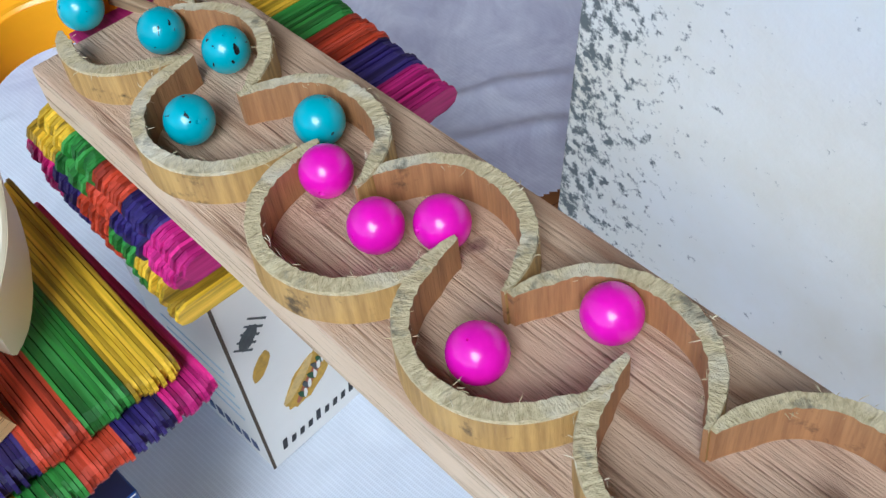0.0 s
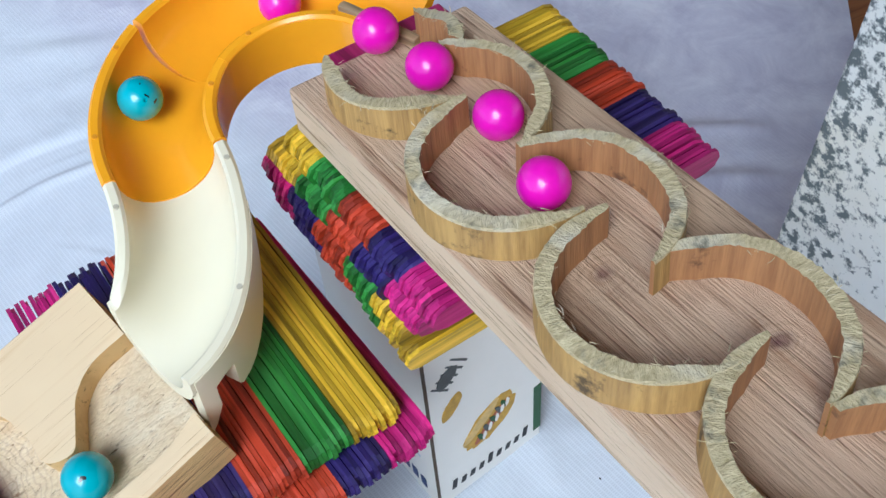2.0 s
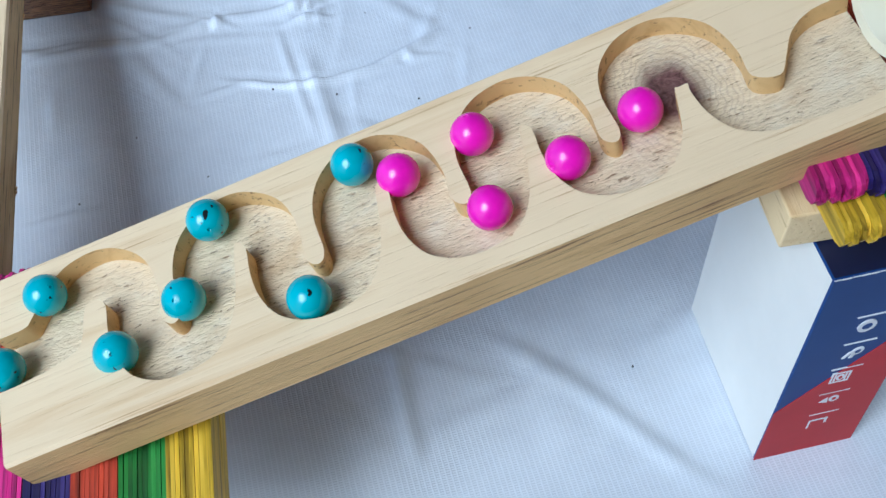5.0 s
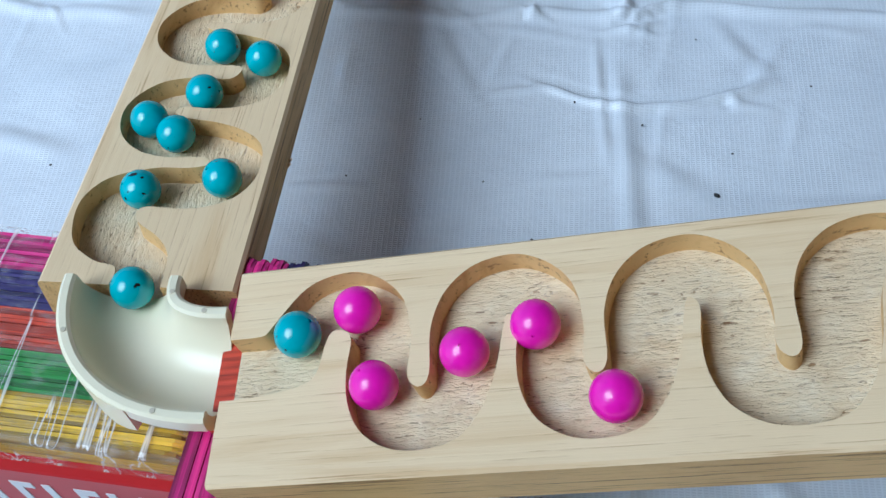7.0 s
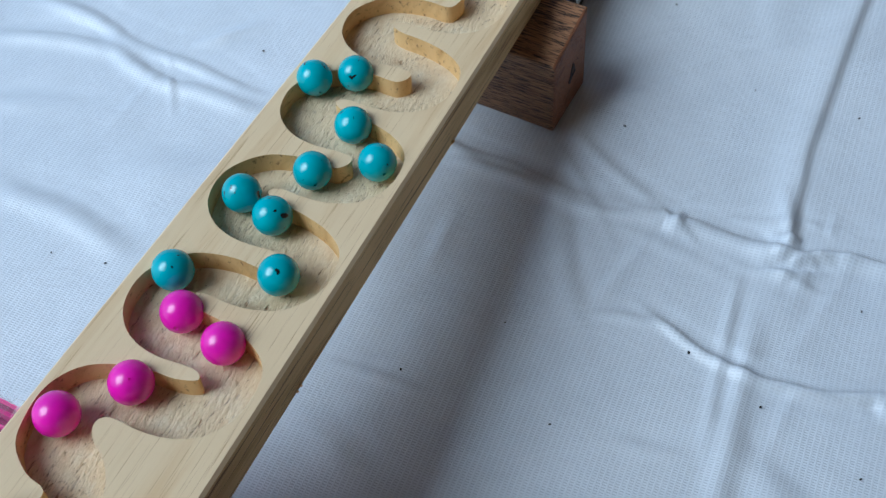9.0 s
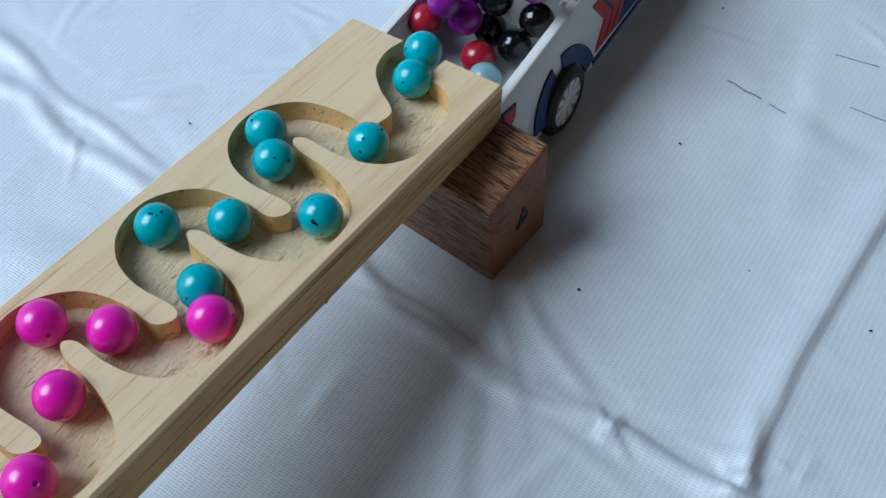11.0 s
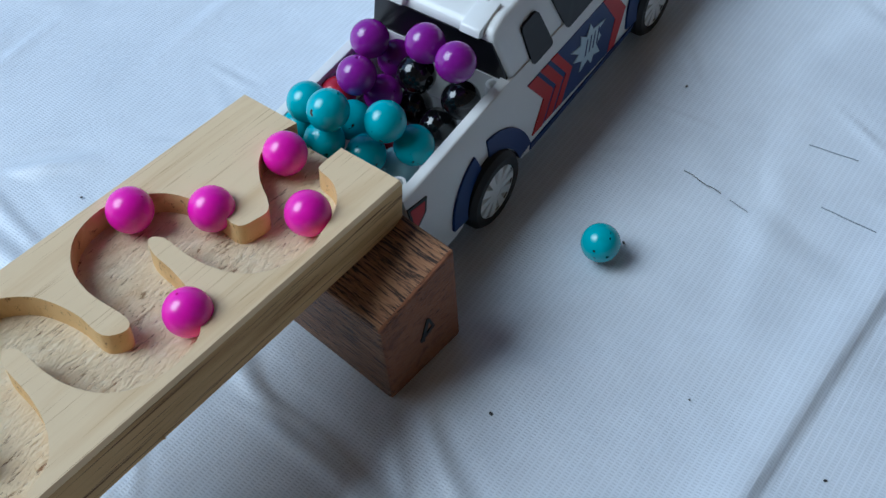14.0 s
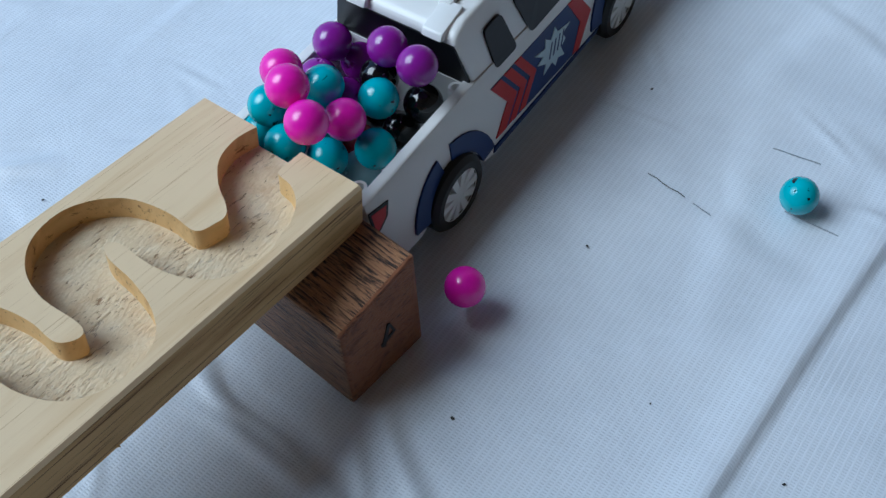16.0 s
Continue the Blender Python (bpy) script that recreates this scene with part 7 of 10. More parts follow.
        (8.8, -5.986, 0.265, 1.052, 32, -65, -180), (8.9, -6.064, 0.220, 1.049, 7, -11, -162), (9, -6.154, 0.213, 1.041, 22, 44, -157), (9.1, -6.230, 0.261, 1.030, 108, 46, -91),
        (9.2, -6.251, 0.346, 1.021, 119, -7, -86), (9.3, -6.235, 0.426, 1.015, 98, -56, -74), (9.4, -6.197, 0.500, 1.013, -6, -56, 20), (9.5, -6.153, 0.578, 1.010, -40, -6, 39),
        (9.6, -6.101, 0.666, 1.007, -71, 53, 25), (9.7, -6.107, 0.773, 0.997, -163, 31, -46), (9.8, -6.178, 0.853, 0.984, -166, -37, -46), (9.9, -6.282, 0.863, 0.973, -67, -53, -126),
        (10, -6.372, 0.812, 0.969, -45, 9, -136), (10.1, -6.444, 0.735, 0.969, -54, 75, -144), (10.2, -6.516, 0.660, 0.969, 137, 39, 49), (10.3, -6.609, 0.632, 0.963, 108, -16, 43),
        (10.4, -6.677, 0.689, 0.952, 49, -15, 59), (10.5, -6.676, 0.794, 0.943, 12, 42, 49), (10.6, -6.623, 0.887, 0.940, -139, 69, -97), (10.7, -6.562, 0.975, 0.938, -165, 3, -115),
        (10.8, -6.508, 1.067, 0.935, -176, -63, -108), (10.9, -6.521, 1.171, 0.925, -31, -47, 113), (11, -6.596, 1.241, 0.912, -53, 15, 121), (11.1, -6.700, 1.244, 0.902, -123, 35, 88),
        (11.2, -6.789, 1.188, 0.898, -173, -11, 76), (11.3, -6.871, 1.123, 0.896, 121, -52, 116), (11.4, -6.954, 1.061, 0.894, 39, -26, 175), (11.5, -7.055, 1.045, 0.886, 23, 37, 173),
        (11.6, -7.129, 1.102, 0.874, 115, 64, -108), (11.7, -7.133, 1.202, 0.865, 133, 2, -97), (11.8, -7.087, 1.290, 0.862, 100, -54, -80), (11.9, -7.032, 1.372, 0.860, -11, -49, 18),
        (12, -6.974, 1.455, 0.858, -44, 8, 32), (12.1, -6.958, 1.555, 0.851, -107, 40, 2), (12.2, -6.991, 1.648, 0.840, -165, 6, -23), (12.3, -7.071, 1.690, 0.829, -171, -51, -21),
        (12.4, -7.163, 1.705, 0.819, -18, -69, -170), (12.5, -7.255, 1.717, 0.809, -3, -11, 179), (12.6, -7.349, 1.712, 0.801, -9, 48, 177), (12.7, -7.448, 1.699, 0.793, -164, 67, 25),
        (12.8, -7.521, 1.760, 0.781, 140, 19, -18), (12.95, -7.668, 1.707, 0.713, -140, 19, -18), (13.1, -7.814, 1.653, 0.526, -60, 19, -18), (16, -7.814, 1.653, 0.526, -60, 19, -18),
    ])
    roll('teal', [
        (0, -0.789, 2.812, 2.833, -11, -9, 170), (0.1, -0.954, 2.836, 2.817, -16, 62, 167), (0.2, -1.100, 2.711, 2.817, -130, 33, 67), (0.3, -1.262, 2.759, 2.799, 159, 5, 40),
        (0.4, -1.290, 2.929, 2.781, 87, 31, 15), (0.5, -1.348, 3.119, 2.758, 14, 8, -13), (0.6, -1.359, 3.346, 2.635, -55, -12, -10), (0.7, -1.588, 3.480, 2.573, -126, -69, 46),
        (0.8, -1.905, 3.413, 2.538, 94, -35, 178), (0.9, -2.112, 3.174, 2.504, 44, 18, -173), (1, -2.138, 2.881, 2.472, -32, 17, 161), (1.1, -1.999, 2.617, 2.430, -85, -35, 171),
        (1.2, -1.810, 2.383, 2.373, 173, -50, -108), (1.3, -1.825, 2.113, 2.278, 157, 21, -104), (1.4, -1.950, 1.926, 2.169, -109, 71, -23), (1.5, -2.023, 1.725, 2.116, -22, 18, 50),
        (1.6, -2.088, 1.556, 2.077, 6, -49, 41), (1.7, -2.244, 1.523, 2.048, -126, -52, 161), (1.8, -2.385, 1.610, 2.043, -113, 19, 157), (1.9, -2.530, 1.671, 2.032, 119, 89, 29),
        (2, -2.632, 1.588, 2.002, 129, 18, 39), (2.1, -2.572, 1.454, 1.988, -163, -8, 46), (2.2, -2.475, 1.345, 1.983, -91, -6, 35), (2.3, -2.416, 1.222, 1.970, -19, -11, 23),
        (2.4, -2.454, 1.099, 1.943, 57, -41, -16), (2.5, -2.573, 1.064, 1.919, 176, -54, -120), (2.6, -2.686, 1.119, 1.912, -108, -12, -169), (2.7, -2.791, 1.184, 1.908, -53, 38, -155),
        (2.8, -2.902, 1.223, 1.899, 51, 47, -73), (2.9, -3.003, 1.187, 1.878, 127, 18, -26), (3, -3.000, 1.075, 1.858, -156, 31, 11), (3.1, -2.932, 0.986, 1.853, -70, 32, 63),
        (3.2, -2.857, 0.901, 1.849, -7, -7, 79), (3.3, -2.798, 0.808, 1.842, 60, -46, 44), (3.4, -2.804, 0.700, 1.822, 171, -47, -49), (3.5, -2.876, 0.622, 1.798, -120, -13, -89),
        (3.6, -2.984, 0.626, 1.782, -50, -7, -103), (3.7, -3.088, 0.681, 1.777, 23, -16, -121), (3.8, -3.196, 0.744, 1.772, 95, -5, -136), (3.9, -3.317, 0.774, 1.759, 161, 28, -120),
        (4, -3.419, 0.721, 1.735, -98, 59, -38), (4.1, -3.394, 0.603, 1.718, 29, 40, 76), (4.2, -3.311, 0.514, 1.715, 83, -11, 92), (4.3, -3.229, 0.424, 1.711, 158, -50, 47),
        (4.4, -3.173, 0.318, 1.701, -109, -27, -20), (4.5, -3.192, 0.197, 1.677, -41, 2, -38), (4.6, -3.322, 0.140, 1.648, 28, -27, -55), (4.7, -3.464, 0.198, 1.637, 126, -59, -133),
        (4.8, -3.589, 0.265, 1.631, -166, -8, -178), (4.9, -3.726, 0.310, 1.618, -129, 57, -159), (5, -3.838, 0.277, 1.596, 45, 52, 13), (5.1, -3.807, 0.123, 1.574, 122, 13, 62),
        (5.2, -3.707, -0.011, 1.565, -173, -18, 58), (5.3, -3.602, -0.106, 1.564, -98, -15, 33), (5.4, -3.588, -0.234, 1.544, -20, -29, -1), (5.5, -3.693, -0.293, 1.518, 84, -60, -88),
        (5.6, -3.831, -0.222, 1.510, -169, -31, -177), (5.7, -3.971, -0.136, 1.504, -131, 31, -177), (5.8, -4.130, -0.145, 1.479, 50, 77, 4), (5.9, -4.160, -0.304, 1.447, 122, 15, 67),
        (6, -4.125, -0.468, 1.424, 170, -42, 53), (6.1, -4.210, -0.611, 1.384, -24, -66, -110), (6.2, -4.310, -0.693, 1.303, 5, 3, -129), (6.3, -4.452, -0.790, 1.288, 51, 67, -97),
        (6.4, -4.619, -0.821, 1.274, 149, 24, -13), (6.5, -4.777, -0.767, 1.259, 142, -48, -11), (6.6, -4.903, -0.663, 1.233, 10, -53, 109), (6.7, -5.055, -0.635, 1.217, -46, 2, 138),
        (6.8, -5.207, -0.663, 1.205, -115, 36, 112), (6.9, -5.329, -0.582, 1.187, 134, 55, 19), (7, -5.328, -0.440, 1.174, 39, 26, -54), (7.1, -5.267, -0.318, 1.170, -22, -14, -61),
        (7.2, -5.196, -0.211, 1.167, -99, -30, -27), (7.3, -5.187, -0.092, 1.158, 177, -29, 21), (7.4, -5.259, -0.020, 1.145, 102, -33, 64), (7.5, -5.350, -0.022, 1.136, 29, -38, 109),
        (7.6, -5.437, -0.078, 1.133, -48, -25, 155), (7.7, -5.517, -0.141, 1.131, -103, 10, 163), (7.8, -5.593, -0.204, 1.129, -166, 34, 136), (7.9, -5.686, -0.227, 1.123, 115, 41, 83),
        (8, -5.773, -0.203, 1.113, 48, 27, 41), (8.1, -5.802, -0.109, 1.102, -25, 32, 2), (8.2, -5.791, -0.018, 1.095, -90, 23, -32), (8.3, -5.752, 0.062, 1.092, -147, 8, -48),
        (8.4, -5.710, 0.144, 1.089, 158, -13, -45), (8.5, -5.663, 0.231, 1.085, 94, -21, -24), (8.6, -5.653, 0.337, 1.077, 20, -24, 8), (8.7, -5.717, 0.426, 1.064, -60, -33, 52),
        (8.8, -5.826, 0.431, 1.053, -149, -40, 113), (8.9, -5.914, 0.369, 1.050, 131, -24, 161), (9, -5.981, 0.308, 1.049, 83, 9, 168), (9.1, -6.053, 0.254, 1.047, 29, 39, 144),
        (9.2, -6.130, 0.231, 1.042, -43, 49, 90), (9.3, -6.205, 0.223, 1.036, -98, 27, 53), (9.4, -6.274, 0.246, 1.027, -142, 7, 39), (9.5, -6.307, 0.313, 1.018, 171, 14, 30),
        (9.6, -6.280, 0.397, 1.014, 117, 47, 0), (9.7, -6.214, 0.478, 1.013, 16, 44, -82), (9.8, -6.142, 0.561, 1.012, -31, -12, -97), (9.9, -6.075, 0.649, 1.011, -100, -60, -49),
        (10, -6.072, 0.748, 1.003, 141, -46, 59), (10.1, -6.137, 0.818, 0.991, 83, -12, 90), (10.2, -6.231, 0.831, 0.981, 24, 1, 96), (10.3, -6.315, 0.785, 0.977, -34, -19, 106),
        (10.4, -6.393, 0.726, 0.975, -101, -27, 134), (10.5, -6.464, 0.661, 0.974, -164, -11, 157), (10.6, -6.554, 0.629, 0.968, 153, 33, 148), (10.7, -6.648, 0.638, 0.959, 65, 67, 73),
        (10.8, -6.684, 0.725, 0.948, -62, 47, -47), (10.9, -6.666, 0.818, 0.942, -107, 1, -67), (11, -6.613, 0.900, 0.939, -163, -29, -52), (11.1, -6.558, 0.981, 0.938, 126, -27, -14),
        (11.2, -6.509, 1.065, 0.935, 68, -0, 1), (11.3, -6.518, 1.163, 0.926, 7, -4, 4), (11.4, -6.582, 1.235, 0.913, -50, -35, 25), (11.5, -6.680, 1.250, 0.903, -145, -61, 104),
        (11.6, -6.770, 1.202, 0.899, 126, -29, 175), (11.7, -6.853, 1.140, 0.896, 84, 23, 178), (11.8, -6.932, 1.070, 0.895, 4, 50, 123), (11.9, -7.036, 1.045, 0.888, -85, 30, 57),
        (12, -7.136, 1.097, 0.874, -156, 5, 33), (12.1, -7.167, 1.220, 0.860, 132, 19, 15), (12.2, -7.136, 1.334, 0.853, 51, 34, -26), (12.3, -7.093, 1.444, 0.848, -21, 6, -55),
        (12.4, -7.002, 1.526, 0.849, -92, -5, -56), (12.5, -7.003, 1.614, 0.842, -133, -47, -36), (12.6, -7.107, 1.650, 0.829, 15, -60, -177), (12.7, -7.209, 1.668, 0.818, 27, 5, 177),
        (12.8, -7.308, 1.678, 0.808, 32, 67, -179), (12.9, -7.407, 1.672, 0.799, -144, 50, 5), (13, -7.505, 1.694, 0.788, -160, -12, -1), (13.1, -7.571, 1.776, 0.775, 132, -41, 33),
        (13.2, -7.394, 2.010, 0.680, 77, 10, 50), (13.3, -7.345, 2.040, 0.680, 77, 30, 50), (13.4, -7.310, 2.047, 0.690, 75, 45, 45), (13.5, -7.258, 2.112, 0.670, 60, 60, 40),
        (13.6, -7.300, 2.271, 0.300, 50, 40, 20), (13.7, -7.335, 2.433, 0.103, 0, 30, -20), (13.8, -7.324, 2.608, 0.103, -30, 10, -50), (13.9, -7.333, 2.696, 0.103, -60, -20, -75), (14, -7.348, 2.881, 0.103, -82, -47, -88),
        (14.5, -7.395, 3.337, 0.103, 91, -61, 101), (15, -7.301, 3.706, 0.103, 115, 8, 88), (15.5, -7.354, 3.995, 0.103, 67, 74, 49), (16, -7.475, 3.960, 0.103, 35, 5, 25),
    ])
    roll('teal', [
        (0, -0.867, 2.448, 2.861, -49, 29, -119), (0.1, -0.847, 2.549, 2.853, -29, -33, -120), (0.2, -0.815, 2.644, 2.847, 90, -78, 126), (0.3, -0.783, 2.741, 2.841, 141, -18, 82),
        (0.4, -0.772, 2.848, 2.831, 138, 50, 81), (0.5, -0.857, 2.920, 2.818, 37, 35, 2), (0.6, -0.994, 2.830, 2.815, 71, -29, 4), (0.7, -1.148, 2.741, 2.810, 180, -64, -89),
        (0.8, -1.280, 2.839, 2.790, -63, -32, 167), (0.9, -1.290, 3.010, 2.773, 3, 3, 148), (1, -1.392, 3.178, 2.749, 60, 60, -176), (1.1, -1.367, 3.383, 2.604, 132, 10, -127),
        (1.2, -1.630, 3.478, 2.565, -154, 20, -105), (1.3, -1.932, 3.398, 2.531, -74, 33, -63), (1.4, -2.135, 3.157, 2.496, 13, 29, -11), (1.5, -2.165, 2.856, 2.462, 89, 14, 21),
        (1.6, -2.007, 2.586, 2.421, 163, 13, 41), (1.7, -1.806, 2.333, 2.357, -126, 2, 51), (1.8, -1.857, 2.046, 2.261, -73, -55, 23), (1.9, -1.979, 1.834, 2.149, 55, -44, -91),
        (2, -2.039, 1.608, 2.093, 69, 27, -94), (2.1, -2.194, 1.489, 2.050, 159, 45, -33), (2.2, -2.333, 1.537, 2.037, 174, -26, -30), (2.3, -2.439, 1.625, 2.037, 49, -78, 89),
        (2.4, -2.537, 1.679, 2.032, -10, -13, 140), (2.5, -2.640, 1.687, 2.018, -52, 39, 129), (2.6, -2.647, 1.570, 1.997, -96, -20, 121), (2.7, -2.579, 1.463, 1.988, 40, -88, -13),
        (2.8, -2.491, 1.364, 1.984, 74, -16, -47), (2.9, -2.420, 1.258, 1.976, 90, 54, -41), (3, -2.430, 1.137, 1.953, -161, 36, 50), (3.1, -2.523, 1.064, 1.927, -174, -35, 49),
        (3.2, -2.646, 1.098, 1.915, 98, -31, 105), (3.3, -2.762, 1.172, 1.910, 52, 26, 107), (3.4, -2.881, 1.241, 1.905, -40, 50, 41), (3.5, -3.010, 1.237, 1.885, -78, -14, 27),
        (3.6, -3.012, 1.102, 1.861, -2, -30, -6), (3.7, -2.922, 0.986, 1.854, 47, 24, -9), (3.8, -2.825, 0.873, 1.849, 138, 52, 57), (3.9, -2.780, 0.738, 1.832, -174, -7, 80),
        (4, -2.829, 0.617, 1.804, 144, -74, 113), (4.1, -2.965, 0.605, 1.782, 76, -13, 169), (4.2, -3.089, 0.666, 1.774, 102, 56, -180), (4.3, -3.209, 0.734, 1.768, -122, 46, -54),
        (4.4, -3.346, 0.765, 1.754, -81, -15, -41), (4.5, -3.446, 0.690, 1.726, -6, -16, -64), (4.6, -3.373, 0.551, 1.712, -10, 55, -66), (4.7, -3.248, 0.428, 1.709, -158, 50, 154),
        (4.8, -3.190, 0.311, 1.697, 165, -14, 140), (4.9, -3.194, 0.233, 1.683, 116, -37, 163), (5, -3.228, 0.172, 1.667, 70, -18, -174), (5.1, -3.360, 0.151, 1.644, 65, 53, -176),
        (5.2, -3.505, 0.217, 1.634, -158, 49, -50), (5.3, -3.627, 0.298, 1.631, -141, -21, -45), (5.4, -3.762, 0.287, 1.609, -57, -44, -97), (5.5, -3.749, 0.151, 1.587, -70, 27, -95),
        (5.6, -3.644, 0.039, 1.583, -161, 45, -157), (5.7, -3.555, -0.088, 1.574, 130, 5, 169), (5.8, -3.581, -0.237, 1.544, 59, 0, 165), (5.9, -3.723, -0.279, 1.516, 2, 55, 134),
        (6, -3.864, -0.203, 1.508, -151, 51, -12), (6.1, -4.005, -0.127, 1.501, -167, -19, -18), (6.2, -4.145, -0.168, 1.473, -81, -58, -80), (6.3, -4.154, -0.324, 1.445, -69, 13, -86),
        (6.4, -4.127, -0.478, 1.422, -115, 82, -127), (6.5, -4.209, -0.610, 1.386, 72, 26, 59), (6.6, -4.299, -0.683, 1.304, 45, -41, 63), (6.7, -4.426, -0.777, 1.290, -81, -58, 177),
        (6.8, -4.575, -0.821, 1.278, -100, 12, -174), (6.9, -4.726, -0.794, 1.265, -35, 73, -120), (7, -4.853, -0.709, 1.248, 46, 16, -51), (7.1, -4.976, -0.630, 1.224, 75, -51, -61),
        (7.2, -5.121, -0.661, 1.213, 165, -25, -126), (7.3, -5.263, -0.653, 1.199, -137, 20, -129), (7.4, -5.366, -0.539, 1.179, -67, -2, -116), (7.5, -5.356, -0.398, 1.168, -15, -62, -150),
        (7.6, -5.277, -0.276, 1.165, 130, -42, 73), (7.7, -5.191, -0.153, 1.162, 149, 27, 70), (7.8, -5.221, -0.023, 1.149, 51, 58, -9), (7.9, -5.342, -0.000, 1.135, 48, -13, -10),
        (8, -5.433, -0.060, 1.132, 121, -48, -53), (8.1, -5.517, -0.124, 1.130, -165, -17, -99), (8.2, -5.587, -0.186, 1.128, -127, 28, -95), (8.3, -5.666, -0.218, 1.124, -62, 37, -57),
        (8.4, -5.751, -0.230, 1.117, -15, 5, -39), (8.5, -5.821, -0.190, 1.107, -4, -45, -43), (8.6, -5.832, -0.096, 1.098, -106, -55, 44), (8.7, -5.800, -0.005, 1.093, -129, 3, 56),
        (8.8, -5.748, 0.081, 1.090, -136, 66, 51), (8.9, -5.692, 0.165, 1.088, 51, 50, -120), (9, -5.657, 0.261, 1.083, 61, -13, -117), (9.1, -5.674, 0.362, 1.073, 126, -53, -158),
        (9.2, -5.753, 0.424, 1.060, 177, -6, 173), (9.3, -5.850, 0.417, 1.052, 160, 54, 165), (9.4, -5.929, 0.363, 1.049, 56, 47, 75), (9.5, -5.997, 0.307, 1.048, 27, -2, 63),
        (9.6, -6.077, 0.251, 1.045, -15, -52, 85), (9.7, -6.166, 0.229, 1.039, -97, -36, 148), (9.8, -6.254, 0.231, 1.030, -123, 14, 154), (9.9, -6.309, 0.289, 1.020, -92, 59, 174),
        (10, -6.325, 0.369, 1.012, -11, 41, -119), (10.1, -6.258, 0.448, 1.011, -22, -24, -121), (10.2, -6.176, 0.526, 1.012, -128, -75, -25), (10.3, -6.088, 0.606, 1.014, 169, -12, 28),
        (10.4, -6.056, 0.707, 1.008, 118, 34, 17), (10.5, -6.106, 0.803, 0.995, 52, 4, -8), (10.6, -6.213, 0.833, 0.982, 33, -65, 4), (10.7, -6.317, 0.783, 0.977, -175, -41, -142),
        (10.8, -6.412, 0.710, 0.974, -175, 31, -142), (10.9, -6.507, 0.640, 0.972, 0, 78, 32), (11, -6.626, 0.629, 0.962, -25, 7, 11), (11.1, -6.684, 0.724, 0.948, -92, -16, 17),
        (11.2, -6.655, 0.838, 0.941, -153, 23, 13), (11.3, -6.589, 0.937, 0.938, 119, 49, -47), (11.4, -6.522, 1.032, 0.936, 50, 7, -85), (11.5, -6.512, 1.143, 0.928, 30, -62, -74),
        (11.6, -6.572, 1.230, 0.915, -178, -49, 138), (11.7, -6.674, 1.251, 0.903, 155, 11, 149), (11.8, -6.764, 1.206, 0.899, 90, 34, 121), (11.9, -6.841, 1.149, 0.897, 28, 11, 94),
        (12, -6.909, 1.086, 0.896, -19, -25, 100), (12.1, -6.986, 1.048, 0.892, -80, -27, 129), (12.2, -7.065, 1.036, 0.886, -122, 3, 138), (12.3, -7.127, 1.059, 0.878, -141, 41, 130),
        (12.4, -7.193, 1.117, 0.867, 87, 80, 1), (12.5, -7.246, 1.181, 0.856, 40, 32, -42), (12.6, -7.196, 1.259, 0.854, -18, 9, -64), (12.7, -7.109, 1.352, 0.854, -86, -17, -59),
        (12.8, -7.011, 1.456, 0.854, -162, -19, -32), (12.9, -6.986, 1.579, 0.846, 120, -25, 2), (13, -7.047, 1.648, 0.835, 52, -45, 45), (13.1, -7.155, 1.665, 0.823, -48, -40, 123),
        (13.2, -7.258, 1.675, 0.813, -94, 10, 137), (13.3, -7.360, 1.674, 0.803, -157, 46, 104), (13.4, -7.463, 1.667, 0.794, 124, 24, 53), (13.5, -7.544, 1.729, 0.781, 58, 11, 30),
        (13.65, -7.591, 1.767, 0.819, 103, 11, 30), (13.8, -7.638, 1.805, 0.798, 143, 11, 30), (14.1, -7.638, 1.805, 0.798, 143, 11, 30), (14.22, -7.723, 1.876, 0.810, -147, 11, 30),
        (14.35, -7.808, 1.946, 0.763, -71, 11, 30), (16, -7.808, 1.946, 0.763, -71, 11, 30),
    ])
